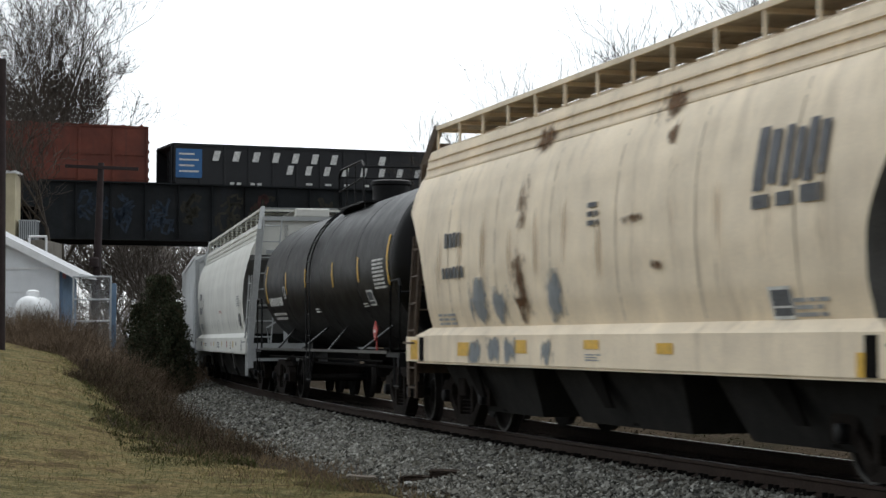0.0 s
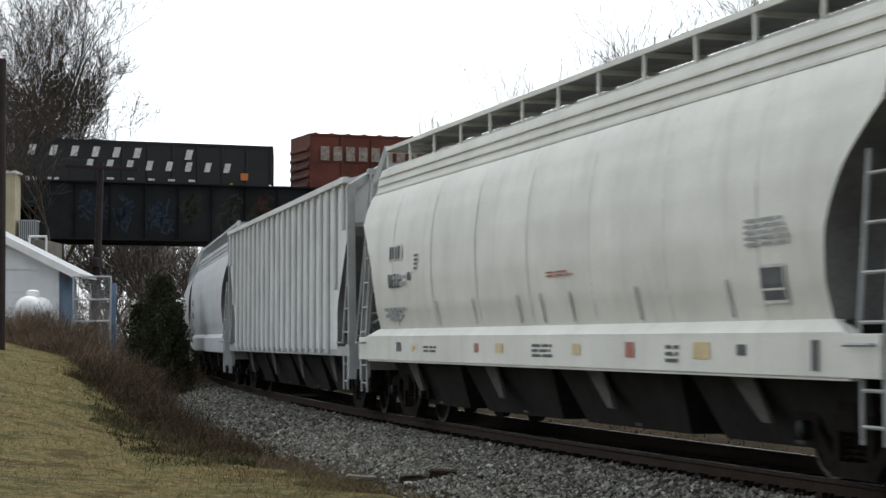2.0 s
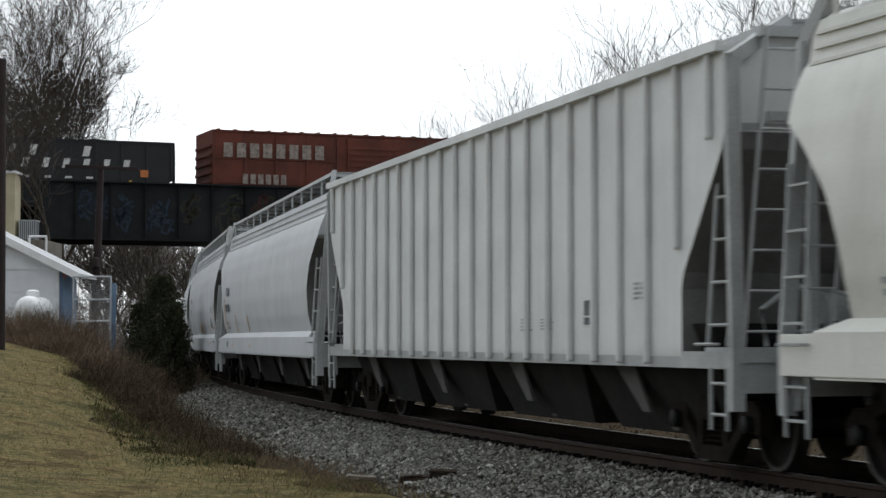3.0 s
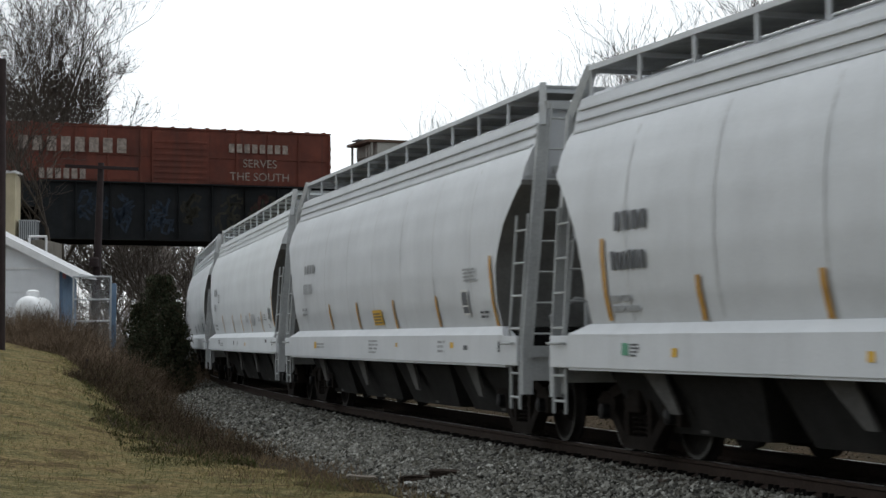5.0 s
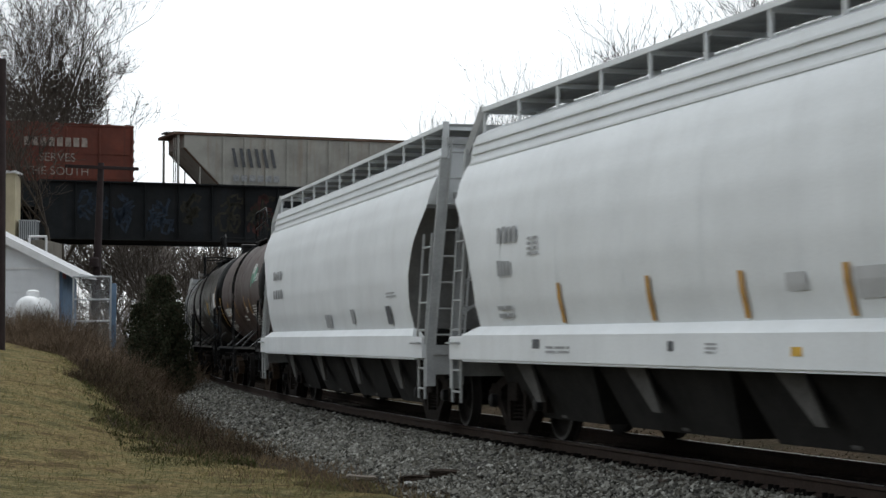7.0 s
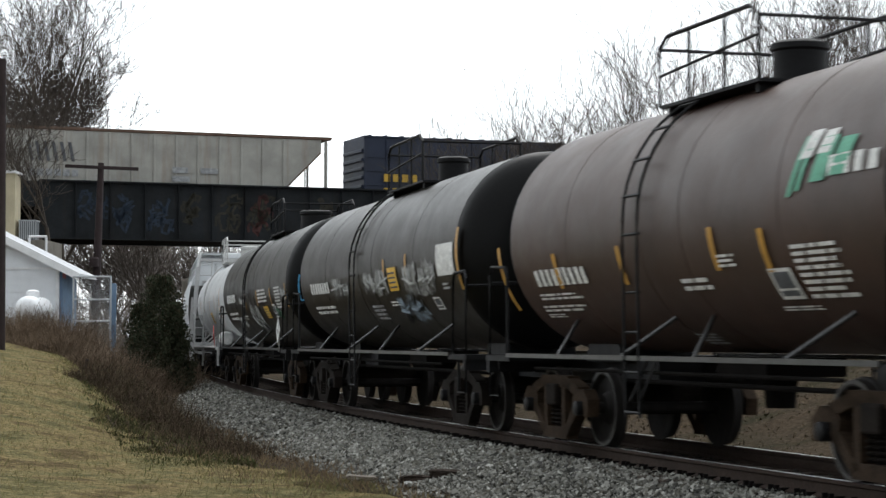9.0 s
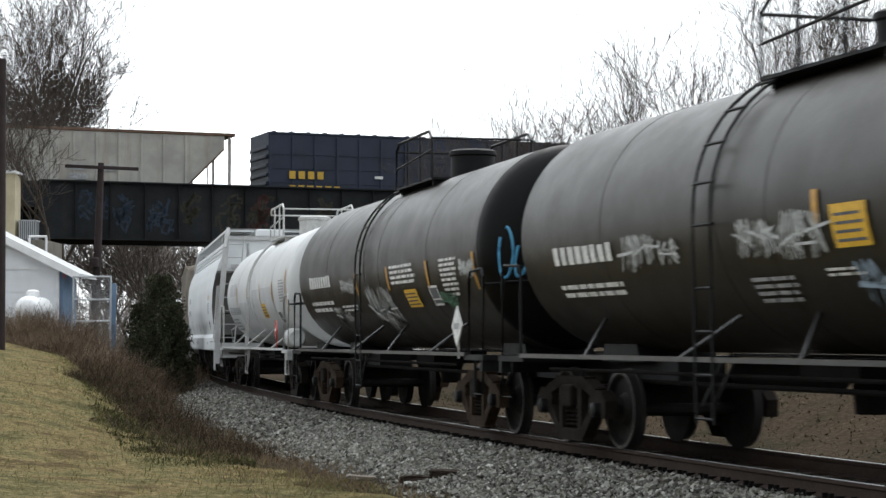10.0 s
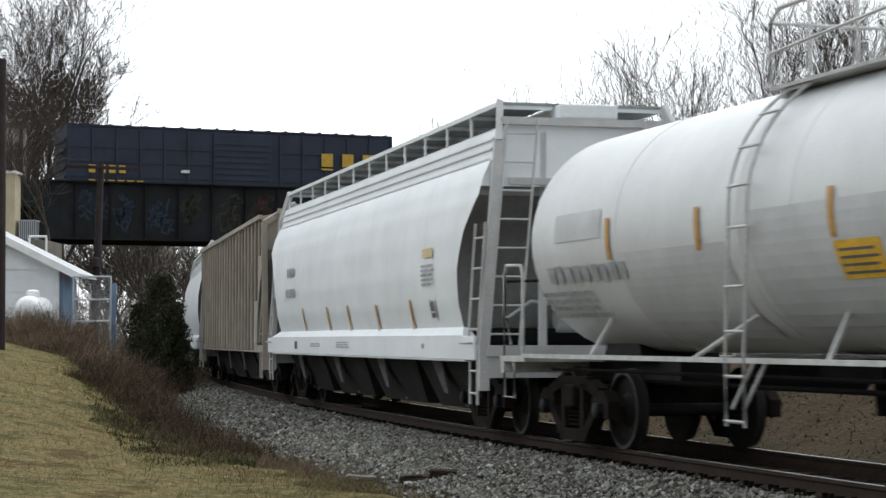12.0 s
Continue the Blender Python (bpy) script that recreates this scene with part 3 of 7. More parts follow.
            prism(bm, [(e * (h + 0.06), 1.0), (e * (h - 0.16), 1.0), (e * (h - 0.13), 0.66), (e * (h + 0.04), 0.62)], sg * 1.40, sg * 1.43)
            part("gusset", bm, frame_paint, car)
            bm = bmesh.new()
            tube(bm, [(e * (h - 0.55), sg * 1.585, 1.22), (e * (h - 0.55), sg * 1.64, 1.22), (e * (h - 0.12), sg * 1.64, 1.22), (e * (h - 0.12), sg * 1.585, 1.22)], 0.016, 5)
            part("grab_iron", bm, frame_paint, car)
        bm = bmesh.new()
        box(bm, (e * (h - 0.35), 0, 1.12), (0.85, 2.9, 0.14))
        box(bm, (e * (h - 0.02), 0, 0.98), (0.14, 2.9, 0.42))
        part("end_sill", bm, frame_paint, car)
        bm = bmesh.new()
        for y in (-0.62, 0.62):
            box(bm, (e * (h - 0.15), y, 2.55), (0.1, 0.09, 2.9))
        box(bm, (e * (h - 0.12), 0, 3.35), (0.12, 2.2, 0.09))
        box(bm, (e * (h - 0.06), 0, 4.14), (0.12, 2.4, 0.1))
        part("end_frame", bm, frame_paint, car)
        bm = bmesh.new()
        lathe(bm, [(-0.45, 0.17), (-0.42, 0.19), (0.42, 0.19), (0.45, 0.17)], 'y', 16, (e * (h - 0.75), 0.2, 1.55))
        part("brake_reservoir", bm, POST, car, smooth=True)
        bm = bmesh.new()
        tube(bm, [(e * (h - 0.35), -1.0, 1.2), (e * (h - 0.35), -1.05, 1.55), (e * (h - 0.4), -0.7, 1.78), (e * (h - 0.45), -0.2, 1.72), (e * (h - 0.5), 0.5, 1.5)], 0.025, 6)
        part("brake_pipe", bm, POST, car, smooth=True)
        coupler(car, e * h, e)
    # underside; sill and chutes are near black, shade beneath the car in their colour
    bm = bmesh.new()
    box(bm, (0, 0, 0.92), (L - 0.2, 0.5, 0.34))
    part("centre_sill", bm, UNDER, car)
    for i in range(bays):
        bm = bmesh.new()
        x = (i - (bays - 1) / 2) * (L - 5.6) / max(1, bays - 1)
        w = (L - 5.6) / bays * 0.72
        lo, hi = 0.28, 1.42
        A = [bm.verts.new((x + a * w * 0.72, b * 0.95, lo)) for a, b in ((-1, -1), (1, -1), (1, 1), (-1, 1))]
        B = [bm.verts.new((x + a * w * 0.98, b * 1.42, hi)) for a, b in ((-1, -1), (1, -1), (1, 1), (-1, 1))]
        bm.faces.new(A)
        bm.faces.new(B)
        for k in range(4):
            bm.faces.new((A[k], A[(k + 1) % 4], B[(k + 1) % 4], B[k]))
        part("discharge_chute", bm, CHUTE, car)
    for i in range(bays):
        x = (i - (bays - 1) / 2) * (L - 5.6) / max(1, bays - 1)
        bm = bmesh.new()
        box(bm, (x, 0, 0.44), (0.6, 1.5, 0.14), bevel=0.02)
        for sg in (-1, 1):
            box(bm, (x + 0.1, sg * 0.85, 0.40), (0.2, 0.25, 0.2), bevel=0.02)
            prism(bm, [(x - 0.1, 0.5), (x + 0.1, 0.5), (x - 0.35, 1.0), (x - 0.95, 1.0)], sg * 1.22, sg * 1.26)
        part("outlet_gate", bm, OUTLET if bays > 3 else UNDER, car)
    base = L - 2.9
    wheels = running_gear(car, -base / 2, gear) + running_gear(car, base / 2, gear)
    return car, base, wheels


def tank(L, r, shell, head_mat, rail_mat, label, hood, ladder_x=-1.25, stripes=AMBER, gear=None, dome_r=0.36, end_gap=0.75, top_x=0.0, dome_x=0.0):
    """A tank car; L is the length over its end sills."""
    car = new("tank_car", None)
    tagged(car, label, "tank car", "cars of the near train")
    h = L / 2
    zc = 1.12 + r
    bl = h - end_gap

    def w(z):
        return math.sqrt(max(0.02, (r + 0.018) ** 2 - (z - zc) ** 2))
    bm = bmesh.new()
    n = 48
    prof = [(-bl + 0.3 + (2 * bl - 0.6) * k / 8, r) for k in range(9)]
    lathe(bm, prof, 'x', n, (0, 0, zc))
    part("shell", bm, shell, car, smooth=True)
    for e in (-1, 1):
        bm = bmesh.new()
        pr = [(e * (bl - 0.31 + 0.5 * math.sin(a)), max(0.01, (r - 0.003) * math.cos(a) ** 0.8)) for a in [i * math.pi / 2 / 9 for i in range(10)]]
        lathe(bm, pr, 'x', n, (0, 0, zc))
        part("tank_head", bm, head_mat, car, smooth=True)
    for x in (-bl * 0.55, -0.55, 0.55, bl * 0.55):
        bm = bmesh.new()
        lathe(bm, [(x - 0.03, r + 0.004), (x + 0.03, r + 0.004)], 'x', n, (0, 0, zc))
        part("weld_band", bm, shell, car, smooth=True)
    # side running rail, end platforms
    for sg in (-1, 1):
        bm = bmesh.new()
        box(bm, (0, sg * 1.44, 1.07), (L - 1.6, 0.06, 0.05))
        for k in range(4):
            x = (k - 1.5) * (L - 3.2) / 4
            tube(bm, [(x, sg * 1.42, 1.07), (x + (0.5 if k % 2 else -0.5), sg * w(1.5) * 0.98, 1.5)], 0.025, 5)
        part("side_rail", bm, rail_mat if rail_mat is PALERAIL else GLINTRAIL, car)
    for e in (-1, 1):
        bm = bmesh.new()
        box(bm, (e * (h - 0.4), 0, 1.03), (0.95, 2.9, 0.07))
        box(bm, (e * (h - 0.02), 0, 0.95), (0.1, 2.9, 0.2))
        part("end_platform", bm, rail_mat, car)
        for sg in (-1, 1):
            bm = bmesh.new()
            tube(bm, [(e * (h - 0.72), sg * 1.42, 1.05), (e * (h - 0.72), sg * 1.42, 2.05), (e * (h - 0.65), sg * 1.42, 2.18), (e * (h - 0.1), sg * 1.42, 2.2), (e * (h - 0.02), sg * 1.42, 2.1), (e * (h - 0.02), sg * 1.42, 0.55), (e * (h - 0.4), sg * 1.42, 0.55), (e * (h - 0.4), sg * 1.42, 1.0)], 0.022, 6)
            part("handrail", bm, rail_mat, car, smooth=True)
        bm = bmesh.new()
        tube(bm, [(e * (h - 0.05), -1.4, 2.0), (e * (h - 0.05), 0, 2.05), (e * (h - 0.05), 1.4, 2.0)], 0.02, 6)
        part("end_handrail", bm, STEEL_BLACK, car, smooth=True)
        # saddle above the truck
        bm = bmesh.new()
        prism(bm, [(e * (h - 2.3), 1.0), (e * (h - 1.1), 1.0), (e * (h - 1.3), 1.5), (e * (h - 2.1), 1.5)], -0.5, 0.5)
        box(bm, (e * (h - 1.5), 0, 0.9), (2.9, 0.6, 0.3))
        part("saddle", bm, STEEL_BLACK, car)
        coupler(car, e * h, e)
    bm = bmesh.new()
    lathe(bm, [(h - 1.75, 0.03), (h - 1.72, 0.16), (h - 1.62, 0.21), (h - 0.98, 0.21), (h - 0.88, 0.16), (h - 0.85, 0.03)], 'x', 18, (0, -1.12, 1.31))
    if rail_mat is PALERAIL:
        part("brake_reservoir", bm, rail_mat, car, smooth=True)
    # dome, platform and rails at the top
    bm = bmesh.new()
    lathe(bm, [(zc + r - 0.05, dome_r), (zc + r + 0.3, dome_r), (zc + r + 0.32, dome_r + 0.03), (zc + r + 0.38, dome_r + 0.03), (zc + r + 0.41, dome_r - 0.03)], 'z', 24, (dome_x, 0, 0))
    part("dome", bm, hood, car, smooth=True)
    bm = bmesh.new()
    zp = zc + r - 0.1
    for sg in (-1, 1):
        box(bm, (top_x, sg * 0.64, zp), (2.5, 0.36, 0.035))
        for x in (-1.1, 1.1):
            box(bm, (top_x + x, sg * 0.62, zp - 0.06), (0.06, 0.3, 0.1))
    part("top_platform", bm, hood, car)
    bm = bmesh.new()
    rh = zp + 0.76
    for sg in (-1, 1):
        y = sg * 0.82
        tube(bm, [(top_x - 1.25, y, zp), (top_x - 1.25, y, rh - 0.12), (top_x - 1.05, y, rh), (top_x + 1.05, y, rh), (top_x + 1.25, y, rh - 0.12), (top_x + 1.25, y, zp)], 0.024, 6)
        tube(bm, [(top_x - 1.25, y, zp + 0.34), (top_x + 1.25, y, zp + 0.45)], 0.018, 5)
        for x in (-0.45, 0.45):
            tube(bm, [(top_x + x, y, zp), (top_x + x, y, rh)], 0.02, 5)
    for x in (-1.25, 1.25):
        tube(bm, [(top_x + x, -0.82, rh - 0.12), (top_x + x, 0.82, rh - 0.12)], 0.02, 5)
    part("platform_railing", bm, hood, car, smooth=True)
    # ladder up the side and its lower stirrup
    bm = bmesh.new()
    for sg in (-1, 1):
        for dx in (-0.2, 0.2):
            pts = [(ladder_x + dx, sg * 1.46, 0.45), (ladder_x + dx, sg * 1.47, 1.1), (ladder_x + dx, sg * (r + 0.09), zc - 0.3)]
            pts += [(ladder_x + dx, sg * (r + 0.09) * math.cos(a), zc + (r + 0.09) * math.sin(a)) for a in np.linspace(0, 1.05, 9)]
            tube(bm, pts, 0.018, 5)
        for k in range(4):
            z = 0.5 + k * 0.42
            tube(bm, [(ladder_x - 0.2, sg * 1.465, z), (ladder_x + 0.2, sg * 1.465, z)], 0.016, 5)
        for a in np.linspace(-0.1, 1.0, 5):
            y, z = (r + 0.09) * math.cos(a), zc + (r + 0.09) * math.sin(a)
            tube(bm, [(ladder_x - 0.24, sg * y, z), (ladder_x + 0.24, sg * y, z)], 0.018, 5)
        for dx in (0.35, 0.6):
            tube(bm, [(ladder_x + dx, sg * 1.44, 1.05), (ladder_x + dx - 0.45, sg * 1.44, 0.62)], 0.018, 5)
    part("ladder", bm, rail_mat, car, smooth=True)
    # underside: bottom outlet, brake gear
    bm = bmesh.new()
    box(bm, (0, 0, 0.98), (1.2, 0.9, 0.2))
    lathe(bm, [(0.55, 0.16), (0.98, 0.2)], 'z', 14)
    lathe(bm, [(-1.1, 0.17), (1.1, 0.17)], 'x', 14, (-2.6, 0.45, 0.88))
    tube(bm, [(-h + 1.6, -0.5, 0.78), (h - 1.6, -0.5, 0.78)], 0.03, 6)
    tube(bm, [(-h + 1.6, -1.35, 0.92), (h - 1.6, -1.35, 0.92)], 0.022, 6)
    part("brake_gear", bm, UNDER, car, smooth=True)
    base = L - 3.1
    wheels = running_gear(car, -base / 2, gear) + running_gear(car, base / 2, gear)
    return car, base, wheels, w, zc


def place(made, s_front, s_rear):
    car, base, wheels = made[:3]
    NEAR_CARS.append((car, (s_front + s_rear) / 2, base, wheels))
    return car


# ---- near train, front to back: where each car's body begins and ends ----
ENDS = [(-21.2, -5.9), (-4.7, 10.35), (11.3, 26.9), (27.85, 45.5), (46.5, 64.1), (65.4, 82.75), (83.85, 100.35), (101.5, 118.05), (119.4, 135.2), (136.4, 147.4), (148.45, 162.1), (162.9, 177.2), (178.0, 192.3), (193.0, 210.25), (211.45, 229.0), (230.3, 247.0)]
CREAM = mat("cream_hopper_paint", (0.86, 0.725, 0.54), 0.55, 0, 0.22, 0.9, 0.08, 0.35, (0.30, 0.23, 0.15))
CREAM_DARK = mat("cream_roof_gear", (0.42, 0.36, 0.27), 0.7, 0, 0.4, 2.0, 0.2, 0.5, (0.12, 0.07, 0.04))
PALE = mat("pale_grey_hopper_paint", (0.72, 0.72, 0.675), 0.5, 0, 0.16, 0.7, 0.06, 0.25, (0.42, 0.41, 0.37))
RIBGREY = mat("light_grey_ribbed_paint", (0.69, 0.705, 0.71), 0.5, 0, 0.15, 0.8, 0.06, 0.2, (0.40, 0.38, 0.33))
GREY = mat("light_grey_hopper_paint", (0.60, 0.62, 0.645), 0.45, 0, 0.12, 0.7, 0.05, 0.2, (0.42, 0.43, 0.44))
WHITE = mat("white_hopper_paint", (0.77, 0.80, 0.82), 0.45, 0, 0.1, 0.7, 0.05, 0.15, (0.55, 0.55, 0.54))
TAN = mat("dusty_tan_paint", (0.36, 0.32, 0.27), 0.7, 0, 0.3, 1.0, 0.1, 0.5, (0.2, 0.16, 0.12))
GRATE = mat("galvanised_grating", (0.30, 0.31, 0.31), 0.7, 0.3, 0.3, 3.0, 0.3)
SEAM_TAN = mat("dirty_cream_seam", (0.45, 0.38, 0.28), 0.7, 0, 0.5, 1.5, 0.2)
SEAM_GREY = mat("dirty_grey_seam", (0.55, 0.555, 0.55), 0.6, 0, 0.4, 1.5, 0.2)
RUST_POST = mat("rusty_brown_frame", (0.10, 0.07, 0.05), 0.8, 0, 0.5, 3.0, 0.3)
POST_PALE = mat("pale_frame_paint", (0.5, 0.5, 0.5), 0.6, 0, 0.2, 2.0, 0.12, 0.3, (0.3, 0.27, 0.23))
POST = mat("grey_frame_paint", (0.40, 0.415, 0.42), 0.6, 0, 0.25, 2.0, 0.15, 0.3, (0.25, 0.22, 0.18))
TBLACK = mat("satin_black_tank_paint", (0.0055, 0.0055, 0.0056), 0.4, 0, 0.35, 0.8, 0.1, 0.1, (0.014, 0.013, 0.011), spec=0.13)
TDARK = mat("dusty_black_tank_paint", (0.021, 0.0175, 0.0125), 0.4, 0, 0.3, 0.6, 0.08, 0.1, (0.03, 0.025, 0.018), spec=0.3)
TBROWN = mat("brown_tank_paint", (0.055, 0.030, 0.022), 0.48, 0, 0.35, 0.6, 0.08, 0.2, (0.035, 0.029, 0.023), spec=0.4)
TWHITE = mat("white_tank_paint", (0.60, 0.61, 0.615), 0.4, 0, 0.12, 0.8, 0.06, 0.3, (0.5, 0.5, 0.48))
# lighter than the other black steel: the rail's reflected highlight in its colour
GLINTRAIL = mat("worn_black_rail_paint", (0.032, 0.032, 0.032), 0.35, 0.3, 0.4, 3.0, 0.3)
PALERAIL = mat("worn_white_rail_paint", (0.5, 0.5, 0.49), 0.6, 0, 0.3, 4.0, 0.2)


def near_train():
    made_cars = []
    for i, (front, rear) in enumerate(ENDS):
        L = rear - front
        if i in (0, 1):
            made = hopper(L, CREAM, CREAM, CREAM_DARK, "cream covered hopper car with rust streaks and faded graffiti", bays=3, seam_paint=SEAM_TAN, seam=0.007, board_step=1.08, frame_paint=RUST_POST)
        elif i == 3:
            made = hopper(L, PALE, PALE, GRATE, "pale grey rounded covered hopper car on the curve", frame_paint=POST, seam_paint=SEAM_GREY, seam=0.006)
        elif i == 4:
            made = hopper(L, RIBGREY, POST, GRATE, "light grey covered hopper car with vertical ribs", style="rib")
        elif i in (5, 6):
            made = hopper(L, GREY, GREY, GRATE, "light grey rounded covered hopper car with amber reflectors", frame_paint=POST, seam_paint=SEAM_GREY, seam=0.006)
        elif i in (7, 8, 13, 15):
            made = hopper(L, WHITE, WHITE, GRATE, "clean white rounded covered hopper car", frame_paint=POST if i < 9 else POST_PALE, seam_paint=None, seam=0.003, sill_z=1.0)
        elif i == 14:
            made = hopper(L, TAN, TAN, GRATE, "dusty tan covered hopper car with vertical ribs", style="rib")
        elif i == 2:
            made = tank(L, 1.40, TBLACK, TBLACK, STEEL_BLACK, "glossy black tank car with yellow reflectors", STEEL_BLACK, stripes=YELLOW, ladder_x=-0.4, top_x=0.6, dome_x=0.4, end_gap=0.5)
        elif i == 9:
            made = tank(L, 1.40, TBROWN, TBLACK, STEEL_BLACK, "brown weathered tank car with orange reflectors", STEEL_BLACK, gear=TRUCK_RUST, ladder_x=-0.5, dome_r=0.28, dome_x=0.5, end_gap=0.5)
        elif i == 10:
            made = tank(L, 1.40, TDARK, TBLACK, STEEL_BLACK, "dusty dark tank car with pale graffiti", STEEL_BLACK, dome_r=0.25, ladder_x=-0.6, top_x=0.6, dome_x=0.65, end_gap=0.4)
        elif i == 11:
            made = tank(L, 1.40, TDARK, TBLACK, STEEL_BLACK, "black tank car with graffiti and a yellow placard", STEEL_BLACK, gear=TRUCK_RUST, ladder_x=-0.6, top_x=0.7, dome_x=1.4, end_gap=0.15)
        else:
            made = tank(L, 1.34, TWHITE, TWHITE, PALERAIL, "white tank car with grey patches and a yellow placard", PALERAIL, end_gap=0.55, ladder_x=-0.35, top_x=0.4, dome_x=1.0)
        place(made, front, rear)
        made_cars.append(made)
    return made_cars


cars = near_train()


# ---- bridge and the train on it ----
CONCRETE = mat("stained_concrete", (0.2, 0.18, 0.15), 0.9, 0, 0.4, 0.8, 0.25, 0.4, (0.08, 0.07, 0.06))


def ribbon(bm, pts, w):
    """A flat brush stroke in an upright plane."""
    prev = None
    for i, p in enumerate(pts):
        a, b = Vector(pts[max(i - 1, 0)]), Vector(pts[min(i + 1, len(pts) - 1)])
        d = (b - a)
        n = Vector((-d.z, 0, d.x))
        n = n.normalized() * w if n.length > 1e-6 else Vector((0, 0, w))
        cur = (bm.verts.new(Vector(p) - n), bm.verts.new(Vector(p) + n))
        if prev:
            bm.faces.new((prev[0], cur[0], cur[1], prev[1]))
        prev = cur


def bridge():
    br = new("girder_bridge", None)
    tagged(br, "sooty black plate girder railway bridge with faded graffiti", "bridge", kind="structure")
    br.matrix_basis = BRIDGE
    for y in (-0.75, 3.9):
        bm = bmesh.new()
        box(bm, (24.0, y, 6.93), (50, 0.03, 2.46))
        part("girder_web", bm, GIRDER, br)
        for z in (5.68, 8.18):
            bm = bmesh.new()
            box(bm, (24.0, y, z), (50, 0.42, 0.06))
            part("girder_flange", bm, GIRDER, br)
        for k in range(33):
            x = -0.95 + k * 1.52
            bm = bmesh.new()
            box(bm, (x, y - 0.09, 6.93), (0.025, 0.17, 2.42))
            box(bm, (x, y - 0.02, 6.93), (0.16, 0.02, 2.42))
            part("stiffener", bm, GIRDER, br)
    bm = bmesh.new()
    box(bm, (20.0, 1.6, 5.85), (90, 4.3, 0.3))
    part("deck", bm, UNDER, br)
    bm = bmesh.new()
    box(bm, (-8.0, -0.6, 7.6), (14.1, 0.3, 1.1))
    part("approach_girder", bm, GIRDER, br)
    for x in (-2.2, 47.5):
        bm = bmesh.new()
        box(bm, (x, 1.6, 2.4), (2.4, 6.4, 6.54), bevel=0.05)
        part("abutment", bm, CONCRETE, br)
    bm = bmesh.new()
    box(bm, (-12.5, 1.6, 2.4), (1.2, 5.0, 6.54), bevel=0.05)
    part("pier", bm, CONCRETE, br)
    rng = random.Random(12)
    # old spray paint between the stiffeners
    for k, m in ((1, GRAFF_BLUE), (2, GRAFF_BLUE), (4, GRAFF_YEL), (5, GRAFF_YEL), (6, GRAFF_RED), (6, GRAFF_YEL), (8, GRAFF_YEL), (3, GRAFF_BLUE)):
        bm = bmesh.new()
        x0 = -0.95 + k * 1.52
        for j in range(7):
            cx, cz = x0 + rng.uniform(0.35, 1.2), 6.9 + rng.uniform(-0.6, 0.6)
            pts = [(cx + 0.28 * math.cos(a + j) + rng.gauss(0, 0.07), cz + 0.3 * math.sin(a * (1 + j % 2)) + rng.gauss(0, 0.07)) for a in np.linspace(0, rng.uniform(2.5, 5.5), 12)]
            ribbon(bm, [(x, -0.772, z) for x, z in pts], 0.06)
        part("graffiti", bm, m, br)


bridge()


# ---- lettering, placards, reflectors and paint on the near train ----
MARK_MATS = {"white": WHITE_MARK, "dark": BLACK_MARK, "grey": GREY_MARK, "red": mat("faded_red_stencil", (0.42, 0.16, 0.13), 0.7), "green": mat("green_sticker", (0.10, 0.32, 0.2), 0.6)}
GRAF_GREY = mat("pale_chalky_spray", (0.42, 0.43, 0.42), 0.8, 0, 0.4, 5.0, 0.3)
GRAF_SLATE = mat("slate_blue_spray", (0.22, 0.28, 0.34), 0.8, 0, 0.5, 4.0, 0.3)
GRAF_GREEN = mat("dull_green_spray", (0.05, 0.12, 0.07), 0.8, 0, 0.5, 4.0, 0.3)
GRAF_CYAN = mat("bright_blue_spray", (0.10, 0.38, 0.62), 0.6, 0, 0.2, 4.0, 0.2)
PATCH_GREY = mat("grey_touch_up_paint", (0.50, 0.51, 0.52), 0.5, 0, 0.15, 2.0, 0.08)
LOGO_INK = mat("dark_slate_logo_paint", (0.085, 0.09, 0.105), 0.6, 0, 0.35, 3.0, 0.2)
LOGO_GREEN = mat("green_logo_paint", (0.10, 0.36, 0.24), 0.6, 0, 0.2, 3.0, 0.2)
RED = mat("red_hazard_placard", (0.5, 0.05, 0.04), 0.5, 0, 0.2, 5.0, 0.1)
PALE_YEL = mat("pale_yellow_sticker", (0.62, 0.5, 0.28), 0.6, 0, 0.2, 5.0, 0.1)
mark_rng = random.Random(17)


def side_of(made):
    if len(made) > 3:
        return made[3]
    ribbed = any(o.name.startswith("top_rail") for o in made[0].children_recursive)

    def w(z):
        if ribbed:
            return 1.538
        return 1.588 if z < 1.32 else float(np.interp(z, (1.32, 1.435), (1.588, 1.478))) if z < 1.43 else hop_w(z) + 0.004
    return w


